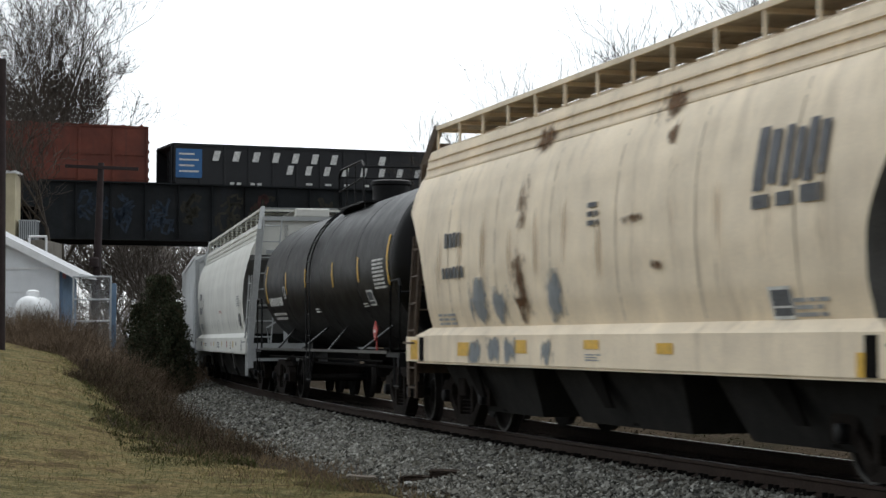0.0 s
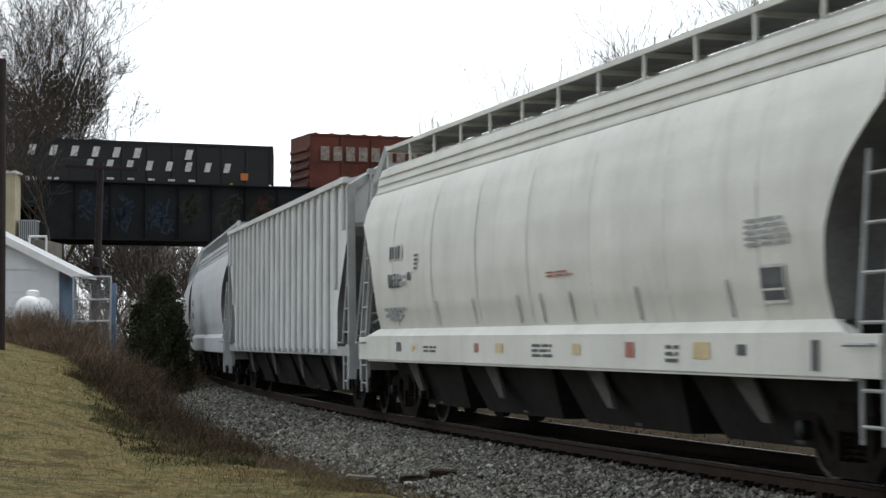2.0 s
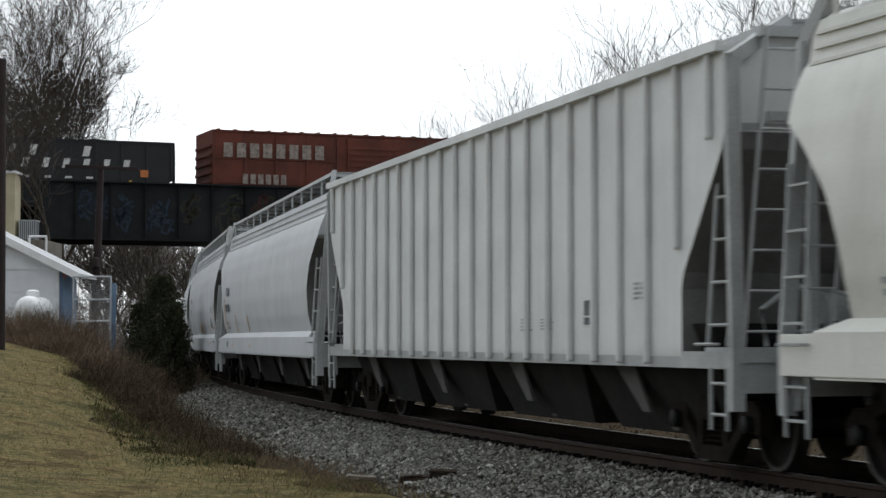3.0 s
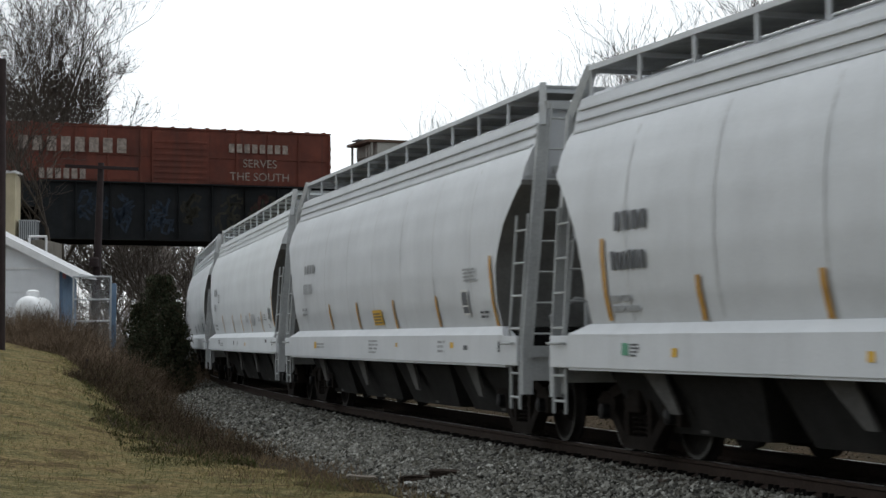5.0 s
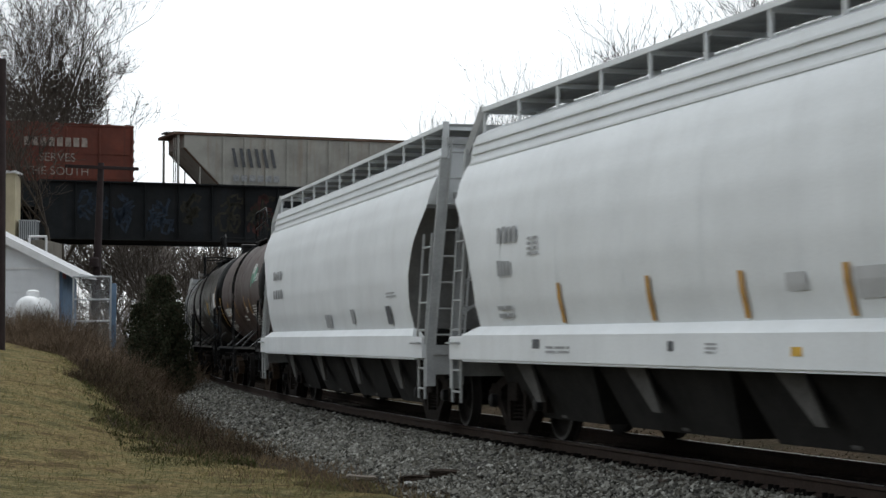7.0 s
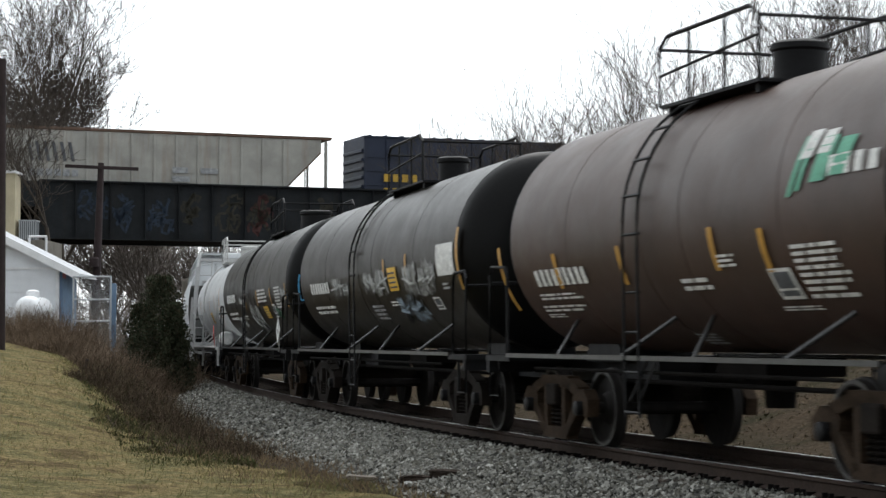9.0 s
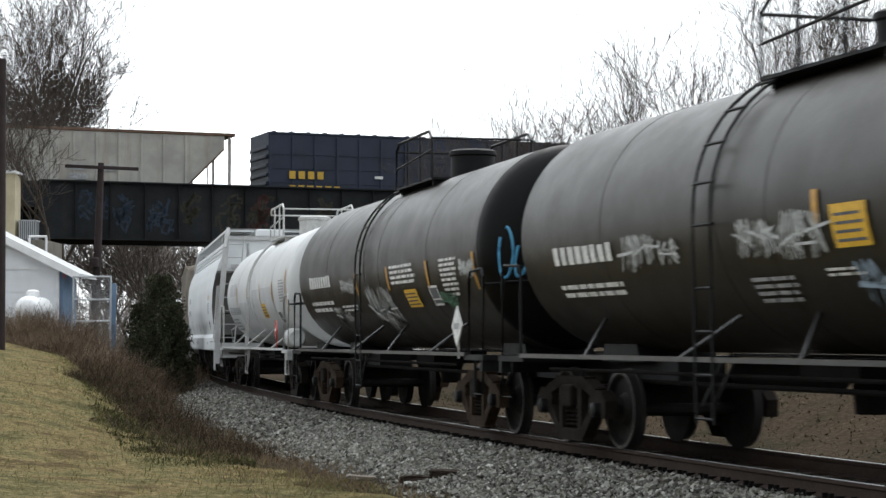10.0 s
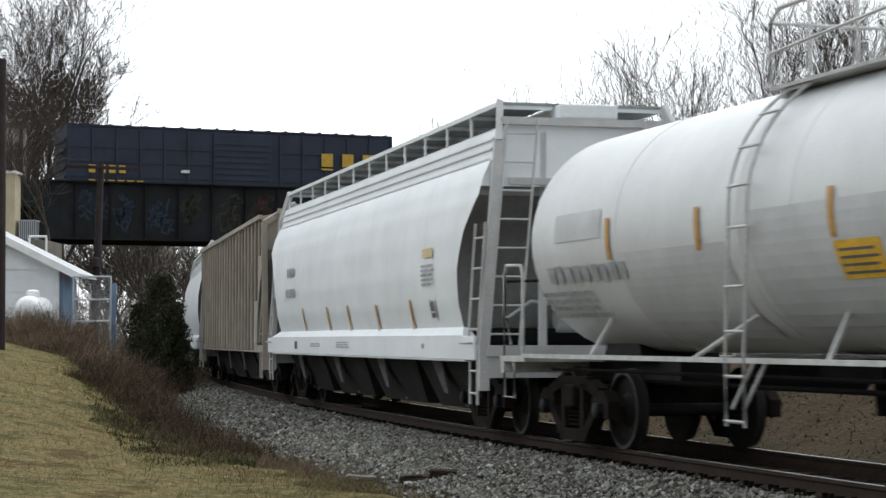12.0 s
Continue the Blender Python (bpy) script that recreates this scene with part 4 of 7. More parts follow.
def mark(made, kind, rows):
    """Painted marks on the visible side of a car: rows of x from, x to, z from, z to."""
    car, w = made[0], side_of(made)
    rng = mark_rng
    k0 = kind.split("_")[0]
    tone = MARK_MATS.get(kind.split("_")[-1], WHITE_MARK)
    for x0, x1, z0, z1 in rows:
        bm = bmesh.new()
        name, m = "stencil", tone
        h = z1 - z0
        if k0[0] == "t" and k0[1:].isdigit():
            n = int(k0[1:])
            glyphs(bm, w, x0, z0, h, n, (x1 - x0) / n, rng)
            name = "lettering"
        elif k0[0] == "l" and k0[1:].isdigit():
            n = int(k0[1:])
            for i in range(n):
                zz = z0 + h * i / n
                xe = x1 - (x1 - x0) * rng.uniform(0, 0.25)
                x = x0
                while x < xe - 0.02:
                    ww = min(rng.uniform(0.12, 0.4), xe - x)
                    patch(bm, w, x, x + ww, zz, zz + h / n * 0.55, 0, 1)
                    x += ww + 0.05
            name = "lettering"
        elif k0 == "bar":
            patch(bm, w, x0, x1, z0, z1)
        elif k0 in ("yellow", "amber", "refl"):
            m = AMBER if k0 == "amber" else YELLOW
            name = "placard" if (k0 == "yellow" and x1 - x0 > 0.3 and z0 > 1.42) else "reflector"
            if kind == "yellow_pale":
                m, name = PALE_YEL, "placard"
            if k0 != "yellow":
                c = (x0 + x1) / 2
                x0, x1 = c - 0.055, c + 0.055
            patch(bm, w, x0, x1, z0, z1, 0, 6)
            if name == "placard" and kind == "yellow":
                pl = part(name, bm, m, car)
                bm = bmesh.new()
                for i in range(4):
                    zz = z0 + h * (0.12 + 0.2 * i)
                    patch(bm, lambda z: w(z) + 0.004, x0 + 0.06, x1 - 0.06 - 0.05 * (i % 2), zz, zz + h * 0.07, 0, 1)
                part("lettering", bm, BLACK_MARK, pl)
                continue
        elif k0 == "placard":
            name, m = "placard", BLACK_MARK
            patch(bm, w, x0, x1, z0, z1)
            pl = part(name, bm, m, car)
            bm = bmesh.new()
            for zz, ww in ((z0 - 0.03, 0.03), (z1, 0.03), (z0 + h * 0.3, 0.02)):
                patch(bm, lambda z: w(z) + 0.003, x0 - 0.03, x1 + 0.03, zz, zz + ww, 0, 1)
            for xx in (x0 - 0.03, x1):
                patch(bm, lambda z: w(z) + 0.003, xx, xx + 0.03, z0, z1)
            part("border", bm, WHITE_MARK, pl)
            continue
        elif k0 == "frame":
            name = "placard"
            patch(bm, w, x0, x1, z0, z1)
            pl = part(name, bm, WHITE_MARK, car)
            bm = bmesh.new()
            patch(bm, lambda z: w(z) + 0.004, x0 + 0.05, x1 - 0.05, z0 + h * 0.35, z1 - h * 0.12)
            patch(bm, lambda z: w(z) + 0.004, x0 + 0.05, x1 - 0.05, z0 + h * 0.1, z0 + h * 0.28)
            part("panel", bm, BLACK_MARK, pl)
            continue
        elif k0 == "whitebox":
            name, m = "panel", WHITE_MARK
            patch(bm, lambda z: w(z) - 0.006, x0, x1, z0, z1)
        elif k0 == "logo":
            name, m = "logo", {"logo": LOGO_INK, "logo_green": LOGO_GREEN, "logo_white": WHITE_MARK}[kind]
            sl = 0.12 if kind == "logo" else 0.5
            cx = (x0 + x1) / 2
            patch(bm, w, x0 - sl * h / 2, cx - 0.04 - sl * h / 2, z0, z1, sl, 5)
            patch(bm, w, cx + 0.04 - sl * h / 2, x1 - sl * h / 2, z0 + h * 0.08, z1 - h * 0.08, sl, 5)
        elif k0 == "patch":
            name, m = "paint_patch", PATCH_GREY
            patch(bm, lambda z: w(z) - 0.008, x0, x1, z0, z1, 0, 10)
        elif k0 == "diamond":
            name = "placard"
            m = RED if kind.endswith("red") else WHITE_MARK
            cx, cz, a = (x0 + x1) / 2, (z0 + z1) / 2, max(0.16, h / 2)
            vs = [bm.verts.new((cx + dx * a, -1.47, cz + dz * a)) for dx, dz in ((-1, 0), (0, -1), (1, 0), (0, 1))]
            vs2 = [bm.verts.new((v.co.x, -1.45, v.co.z)) for v in vs]
            bm.faces.new(vs)
            bm.faces.new(vs2[::-1])
            for i in range(4):
                bm.faces.new((vs[i], vs2[i], vs2[(i + 1) % 4], vs[(i + 1) % 4]))
            box(bm, (cx, -1.44, cz - a - 0.03), (0.03, 0.02, 0.26))
            pl = part(name, bm, m, car)
            bm = bmesh.new()
            box(bm, (cx, -1.474, cz), (a * 0.9, 0.006, a * 0.3))
            part("band", bm, WHITE_MARK if m is RED else GREY_MARK, pl)
            continue
        elif k0 == "rust":
            name, m = "rust_stain", RUST
            patch(bm, lambda z: w(z) + (0.03 if z > 3.6 else 0.003), x0 - 0.1, x1 + 0.1, z0 - 0.05, z1 + 0.05, 0, 12)
        elif k0 in ("blot", "dirt"):
            name, m = ("graffiti", SLATE_BLOT) if k0 == "blot" else ("dirt_streak", DIRT)
            patch(bm, lambda z: w(z) + 0.001, x0, x1, z0, z1, 0, 12)
        elif k0.startswith("graf"):
            name = "graffiti"
            m = {"graf": GRAF_GREY, "grafblue": GRAF_SLATE, "grafwhite": GRAF_GREY, "grafgreen": GRAF_GREEN}[k0]
            n = max(4, int((x1 - x0) / 0.3))
            for i in range(n):
                cx, lw = x0 + (x1 - x0) * (i + 0.5) / n, (x1 - x0) / n
                top = z0 + h * rng.uniform(0.75, 1.0)
                low = z0 + h * rng.uniform(0.0, 0.2)
                px, strokes = cx - lw * 0.5, []
                for q in range(rng.randint(3, 5)):
                    nx_ = px + lw * rng.uniform(0.1, 0.45)
                    strokes.append((px, low + rng.uniform(0, 0.1) * h, nx_, top - rng.uniform(0, 0.2) * h))
                    strokes.append((nx_, top - rng.uniform(0, 0.1) * h, nx_ + lw * rng.uniform(0.0, 0.3), low + rng.uniform(0.1, 0.5) * h))
                    px = nx_
                strokes.append((cx - lw * 0.6, z0 + h * rng.uniform(0.3, 0.7), cx + lw * 0.7, z0 + h * rng.uniform(0.3, 0.7)))
                for q, (ax, az, bx, bz) in enumerate(strokes):
                    pts = []
                    for t in np.linspace(0, 1, 6):
                        pz = az + (bz - az) * t
                        pts.append((ax + (bx - ax) * t + 0.05 * math.sin(t * 3.1 + i), -(w(pz) + 0.002 + 0.0003 * q + 0.002 * (i % 3)), pz))
                    ribbon(bm, pts, rng.uniform(0.009, 0.018) * (1.0 if k0 == "graf" else 1.6))
        part(name, bm, m, car)


def paint_marks():
    mark(cars[1], 'logo', [(4.51, 4.97, 2.59, 3.16), (5.06, 5.43, 2.6, 3.13), (5.49, 5.89, 2.61, 3.15)])
    mark(cars[1], 'bar_dark', [(4.45, 4.81, 2.43, 2.55), (4.94, 5.25, 2.43, 2.55), (5.4, 5.82, 2.43, 2.58)])
    mark(cars[1], 't4_dark', [(-5.4, -4.6, 2.52, 2.73)])
    mark(cars[1], 't6_dark', [(-5.52, -4.47, 2.1, 2.26)])
    mark(cars[1], 'l3_grey', [(-5.95, -4.89, 1.47, 1.65), (5.13, 5.78, 1.46, 1.65), (0.13, 0.64, 1.03, 1.12)])
    mark(cars[1], 'l3_dark', [(0.23, 0.63, 2.52, 2.82)])
    mark(cars[1], 'placard', [(4.7, 5.08, 1.47, 1.7)])
    mark(cars[1], 'yellow', [(-2.38, -1.9, 1.1, 1.26), (0.08, 0.55, 1.16, 1.26), (2.18, 2.61, 1.12, 1.23), (-4.8, -4.25, 1.05, 1.23), (6.36, 6.7, 0.96, 1.16), (-7.2, -6.8, 0.98, 1.26)])
    mark(cars[1], 'rust', [(-2.19, -1.49, 3.49, 3.86), (-2.28, -1.89, 2.51, 3.37), (-2.42, -1.97, 1.41, 2.52), (1.82, 2.51, 3.45, 3.84), (2.31, 2.5, 3.24, 3.46), (2.07, 2.3, 1.98, 2.06), (1.16, 1.94, 2.51, 2.56), (-2.51, -1.74, 1.41, 2.03)])
    mark(cars[1], 'blot', [(-4.45, -3.45, 1.46, 2.08), (-3.5, -2.6, 1.46, 1.95), (-1.35, -0.6, 1.46, 2.1), (-4.4, -3.7, 0.96, 1.3), (-3.6, -2.9, 0.96, 1.3), (-2.8, -2.3, 0.96, 1.3), (-1.4, -0.9, 0.96, 1.3)])
    mark(cars[1], 'dirt', [(-6.0 + 1.05 * k, -5.55 + 1.05 * k, 1.46, 3.0 + 0.55 * (k * 7 % 3) / 2) for k in range(12)])
    mark(cars[2], 't9_white', [(-6.25, -4.39, 2.01, 2.19)])
    mark(cars[2], 'l2_white', [(-6.35, -4.30, 1.71, 1.9), (-0.84, -0.22, 1.8, 1.9), (4.11, 4.55, 1.83, 1.91)])
    mark(cars[2], 'frame', [(-4.12, -3.83, 2.14, 2.39), (4.73, 5.23, 1.84, 2.1)])
    mark(cars[2], 'refl', [(-6.61, -6.37, 2.08, 2.91), (-3.76, -3.54, 2.22, 2.68), (-1.30, -1.09, 2.22, 2.67), (1.74, 1.95, 2.23, 2.68), (4.22, 4.39, 2.25, 2.68), (6.65, 6.90, 2.08, 2.94)])
    mark(cars[2], 'l8_white', [(5.56, 6.54, 2.1, 2.61)])
    mark(cars[2], 'diamond_red', [(5.90, 6.30, 1.24, 1.57)])
    mark(cars[3], 'l5_grey', [(6.3, 7.27, 2.1, 2.37)])
    mark(cars[3], 'placard', [(6.57, 7.03, 1.61, 1.9)])
    mark(cars[3], 'l2_red', [(0.72, 1.71, 2.0, 2.08)])
    mark(cars[3], 'l2_grey', [(-6.53, -5.69, 2.09, 2.28), (-7.17, -5.9, 1.61, 1.8), (-6.94, -6.16, 1.56, 1.76)])
    mark(cars[3], 'whitebox', [(-6.74, -5.95, 2.48, 2.71), (-5.48, -5.05, 1.08, 1.21)])
    mark(cars[3], 't4_dark', [(-6.68, -6.01, 2.5, 2.69), (-6.77, -6.04, 2.06, 2.28)])
    mark(cars[3], 'bar_dark', [(-5.61, -5.47, 2.15, 2.27), (-6.29, -6.01, 1.09, 1.23)])
    mark(cars[3], 'l4_dark', [(-5.24, -5.01, 2.3, 2.55)])
    mark(cars[3], 'l2_dark', [(-4.73, -4.03, 1.09, 1.2)])
    mark(cars[3], 'yellow', [(-5.32, -5.19, 1.11, 1.18)])
    mark(cars[3], 'bar_red', [(-2.2, -2.0, 1.1, 1.22), (3.3, 3.55, 1.08, 1.24)])
    mark(cars[3], 'yellow_pale', [(-1.25, -0.95, 1.1, 1.22), (1.65, 1.9, 1.1, 1.22), (5.1, 5.5, 1.08, 1.24)])
    mark(cars[3], 'l3_dark', [(0.2, 1.1, 1.06, 1.24), (4.4, 4.8, 1.04, 1.24)])
    mark(cars[3], 'bar_dark', [(6.1, 6.3, 1.12, 1.22), (7.6, 7.75, 1.0, 1.26)])
    mark(cars[3], 'bar_grey', [(x, x + 0.05, 1.47, 1.82) for x in (-4.2, -2.4, -0.5, 0.4, 1.45, 3.5, 5.8)])
    mark(cars[4], 'placard', [(4.82, 5.23, 1.43, 1.7)])
    mark(cars[4], 'l4_grey', [(2.5, 2.96, 1.37, 1.54), (3.27, 3.76, 1.38, 1.53), (6.36, 6.71, 1.68, 1.88)])
    mark(cars[5], 't4_dark', [(-6.66, -5.76, 2.41, 2.62)])
    mark(cars[5], 't6_dark', [(-6.77, -5.83, 2.0, 2.2)])
    mark(cars[5], 'l2_grey', [(-6.9, -6.11, 1.56, 1.78)])
    mark(cars[5], 'amber', [(-7.06, -6.94, 1.47, 2.35), (-4.74, -4.6, 1.45, 1.89), (-2.29, -2.14, 1.44, 1.87)])
    mark(cars[5], 'bar_green', [(-6.49, -6.32, 1.1, 1.23)])
    mark(cars[5], 'l4_dark', [(-6.27, -6.03, 1.09, 1.24)])
    mark(cars[5], 'yellow', [(-5.23, -5.1, 1.09, 1.18), (-1.45, -1.33, 1.08, 1.17)])
    mark(cars[6], 't4_grey', [(-5.97, -4.9, 2.51, 2.68)])
    mark(cars[6], 't6_grey', [(-6.05, -5.17, 2.13, 2.33)])
    mark(cars[6], 'l2_grey', [(-6.33, -5.84, 1.72, 1.91), (-4.74, -3.92, 1.12, 1.23)])
    mark(cars[6], 'yellow', [(-0.13, 0.55, 1.5, 1.74), (-4.98, -4.77, 1.11, 1.23), (5.03, 5.21, 1.15, 1.23), (1.72, 1.85, 1.16, 1.22)])
    mark(cars[6], 'amber', [(-3.75, -3.56, 1.46, 1.9), (-1.38, -1.2, 1.46, 1.89), (1.34, 1.53, 1.44, 1.88), (4.06, 4.23, 1.45, 1.88), (6.98, 7.15, 1.44, 2.33)])
    mark(cars[6], 'l4_grey', [(5.73, 6.43, 2.04, 2.23), (-0.21, 0.48, 1.05, 1.29)])
    mark(cars[6], 'placard', [(5.57, 5.87, 1.62, 1.9)])
    mark(cars[6], 'l2_dark', [(6.37, 6.79, 1.55, 1.66)])
    mark(cars[6], 'l3_grey', [(4.34, 4.75, 1.09, 1.28)])
    mark(cars[6], 'bar_dark', [(5.74, 5.95, 1.13, 1.19), (7.41, 7.48, 1.11, 1.25)])
    mark(cars[7], 't4_grey', [(-6.12, -5.34, 2.47, 2.68), (-6.12, -5.59, 2.06, 2.26)])
    mark(cars[7], 'l4_grey', [(-4.97, -4.57, 2.28, 2.53)])
    mark(cars[7], 'l2_grey', [(-6.27, -5.61, 1.54, 1.73), (-4.34, -3.4, 1.11, 1.21)])
    mark(cars[7], 'amber', [(-4.08, -3.86, 1.46, 1.92), (-1.42, -1.24, 1.46, 1.92), (0.76, 0.97, 1.46, 1.9), (2.75, 2.97, 1.46, 1.9), (5.06, 5.25, 1.45, 1.9), (7.29, 7.49, 1.44, 2.34)])
    mark(cars[7], 'patch', [(1.74, 2.13, 1.69, 1.85), (2.99, 3.65, 1.6, 1.86)])
    mark(cars[7], 'l3_grey', [(4.47, 4.94, 1.69, 1.8), (5.68, 6.19, 1.7, 1.85), (6.43, 6.71, 1.53, 1.62), (0.13, 0.42, 1.13, 1.25)])
    mark(cars[7], 'placard', [(6.56, 6.83, 1.72, 1.94)])
    mark(cars[7], 'bar_dark', [(-4.81, -4.57, 1.16, 1.27), (-0.77, -0.63, 1.15, 1.25), (6.25, 6.51, 1.21, 1.28), (7.46, 7.52, 1.15, 1.27)])
    mark(cars[7], 'yellow', [(1.91, 2.11, 1.12, 1.2)])
    mark(cars[8], 't4_grey', [(-5.93, -4.82, 2.51, 2.69), (-5.91, -4.67, 2.12, 2.31)])
    mark(cars[8], 'bar_grey', [(-0.14, 0.44, 1.48, 1.72), (2.35, 2.6, 1.53, 1.78)])
    mark(cars[8], 'l2_grey', [(5.37, 6.23, 1.92, 2.02)])
    mark(cars[8], 'bar_dark', [(5.21, 5.55, 1.51, 1.79)])
    mark(cars[9], 't9_white', [(-3.97, -2.19, 1.91, 2.12)])
    mark(cars[9], 'l2_white', [(-4.08, -2.65, 1.75, 1.84), (-4.2, -2.72, 1.61, 1.7), (-4.23, -3.48, 1.54, 1.59), (0.31, 1.06, 1.76, 1.91), (2.19, 2.99, 1.53, 1.58)])
    mark(cars[9], 'amber', [(-3.24, -3.08, 1.87, 2.28), (-1.2, -1.03, 1.86, 2.28), (-5.26, -5.05, 1.64, 2.44), (1.26, 1.36, 1.93, 2.35), (2.31, 2.49, 1.88, 2.28)])
    mark(cars[9], 'logo_green', [(3.12, 3.36, 2.52, 3.04), (3.51, 4.13, 2.62, 3.0)])
    mark(cars[9], 'logo_white', [(3.25, 3.79, 2.84, 3.08)])
    mark(cars[9], 't4_white', [(3.75, 4.68, 2.65, 2.83)])
    mark(cars[9], 'l3_white', [(1.34, 1.77, 1.96, 2.1)])
    mark(cars[9], 'l8_white', [(2.92, 3.88, 1.63, 2.13)])
    mark(cars[9], 'frame', [(2.33, 2.78, 1.63, 1.91)])
    mark(cars[9], 'l4_grey', [(-0.48, 0.14, 1.22, 1.34)])
    mark(cars[10], 't8_white', [(-5.01, -3.13, 2.13, 2.34)])
    mark(cars[10], 'l2_white', [(-5.06, -2.99, 1.76, 1.94), (1.49, 2.20, 1.81, 1.9)])
    mark(cars[10], 'yellow', [(1.82, 2.44, 2.04, 2.41)])
    mark(cars[10], 'whitebox', [(5.04, 6.02, 2.18, 2.63)])
    mark(cars[10], 'graf', [(-3.00, -1.52, 1.96, 2.4), (-0.08, 1.72, 1.94, 2.43), (2.83, 4.81, 1.88, 2.5)])
    mark(cars[10], 'grafblue', [(1.97, 3.42, 1.47, 1.99)])
    mark(cars[10], 'l4_grey', [(-0.04, 0.85, 1.61, 1.87)])
    mark(cars[10], 'l2_grey', [(5.20, 5.68, 1.99, 2.1)])
    mark(cars[10], 'frame', [(4.34, 4.75, 1.71, 1.89)])
    mark(cars[10], 'amber', [(3.05, 3.19, 2.25, 2.58), (1.50, 1.62, 2.23, 2.56), (6.16, 6.34, 1.96, 2.82)])
    mark(cars[11], 't9_white', [(-5.53, -3.44, 2.24, 2.46)])
    mark(cars[11], 'l2_white', [(-5.77, -3.60, 1.8, 2.04), (-3.00, -1.53, 1.78, 1.91)])
    mark(cars[11], 'l4_white', [(1.46, 3.17, 2.14, 2.47)])
    mark(cars[11], 'yellow', [(2.18, 2.98, 1.77, 2.04)])
    mark(cars[11], 'frame', [(3.78, 4.29, 1.77, 2.06)])
    mark(cars[11], 'l8_white', [(4.68, 5.68, 1.89, 2.45)])
    mark(cars[11], 'graf', [(-0.70, 1.13, 1.28, 2.21), (-2.60, -1.53, 2.05, 2.39), (-3.91, -2.68, 1.56, 1.91)])
    mark(cars[11], 'grafwhite', [(5.78, 6.52, 2.08, 2.41)])
    mark(cars[11], 'amber', [(-1.29, -1.15, 2.01, 2.41), (1.16, 1.33, 2.06, 2.44), (3.80, 3.99, 2.04, 2.43), (6.47, 6.60, 1.94, 2.45)])
    mark(cars[11], 'diamond_white', [(5.76, 6.15, 1.17, 1.73)])
    mark(cars[11], 'grafgreen', [(4.25, 5.13, 1.69, 1.99)])
    mark(cars[12], 't9_grey', [(-5.85, -3.34, 1.93, 2.13)])
    mark(cars[12], 'amber', [(-3.90, -3.75, 2.15, 2.61), (-1.52, -1.37, 2.15, 2.58), (1.24, 1.39, 2.14, 2.58), (3.63, 3.77, 2.14, 2.56), (5.82, 6.10, 1.88, 2.76)])
    mark(cars[12], 'yellow', [(1.27, 2.06, 1.78, 2.11)])
    mark(cars[12], 'patch', [(-3.61, -0.85, 1.27, 2.21), (-5.50, -4.06, 2.41, 2.73), (-0.36, 3.44, 1.38, 2.47)])
    mark(cars[12], 'l4_grey', [(-6.31, -4.37, 1.53, 1.87)])
    mark(cars[12], 'l8_grey', [(4.88, 5.84, 2.09, 2.59)])
    mark(cars[12], 'placard', [(3.93, 4.43, 1.67, 1.88)])
    mark(cars[12], 'diamond_red', [(5.16, 5.65, 1.27, 1.69)])
    mark(cars[13], 'yellow_pale', [(5.73, 6.34, 2.44, 2.57)])
    mark(cars[13], 'l5_grey', [(5.64, 6.46, 2.04, 2.37)])
    mark(cars[13], 'placard', [(6.03, 6.3, 1.58, 1.81)])
    mark(cars[13], 'amber', [(-4.5, -4.29, 1.44, 1.88), (-1.99, -1.76, 1.43, 1.87), (-0.11, 0.14, 1.42, 1.85), (2.25, 2.46, 1.41, 1.83), (4.68, 4.89, 1.42, 1.86)])
    mark(cars[13], 't4_grey', [(-6.03, -5.13, 2.52, 2.71)])
    mark(cars[13], 't6_grey', [(-6.17, -5.05, 2.11, 2.29)])
    mark(cars[13], 'bar_dark', [(-5.15, -4.86, 1.09, 1.24)])
    mark(cars[13], 'l2_grey', [(-3.39, -2.23, 1.14, 1.22)])
    mark(cars[13], 'l3_grey', [(-0.83, 0.59, 1.13, 1.25)])
    mark(cars[13], 'bar_grey', [(5.65, 5.81, 1.14, 1.21)])
    mark(cars[14], 'bar_dark', [(0.19, 0.85, 2.63, 2.78)])

paint_marks()


def head_graffiti(made, L, r, zc):
    """A bright blue tag across the front head of a tank car."""
    bm = bmesh.new()
    for i in range(4):
        cy, hz = -1.08 + 0.2 * i, (0.34, 0.26, 0.22, 0.26)[i]
        pts = []
        for t in np.linspace(0, 2 * math.pi * 0.85, 16):
            y, z = cy + 0.085 * math.sin(t + 0.4 * i), zc - 0.1 - 0.06 * i + hz * math.cos(t)
            d = min(0.97, math.hypot(y, z - zc) / r)
            ang = math.acos(max(0.02, d) ** 1.25)
            pts.append(Vector((L / 2 - 1.06 + 0.5 * math.sin(ang) + 0.012, y, z)))
        tube(bm, pts, 0.02, 4)
    part("graffiti", bm, GRAF_CYAN, made[0])


head_graffiti(cars[11], 15.5, 1.40, 2.52)


# ---- freight cars of the train on the bridge; x runs along the bridge, the near side faces -y ----
RED_PAINT = mat("faded_red_boxcar_paint", (0.15, 0.036, 0.02), 0.75, 0, 0.45, 0.8, 0.15, 0.6, (0.06, 0.025, 0.018))
COAL = mat("black_coal_car_paint", (0.012, 0.013, 0.016), 0.6, 0, 0.3, 0.8, 0.15)
BLUE = mat("dark_blue_boxcar_paint", (0.012, 0.02, 0.045), 0.6, 0, 0.4, 0.8, 0.15, 0.3, (0.025, 0.028, 0.035))
CHALK = mat("chalky_grey_hopper_paint", (0.40, 0.39, 0.355), 0.7, 0, 0.3, 0.8, 0.12, 0.45, (0.22, 0.14, 0.08))
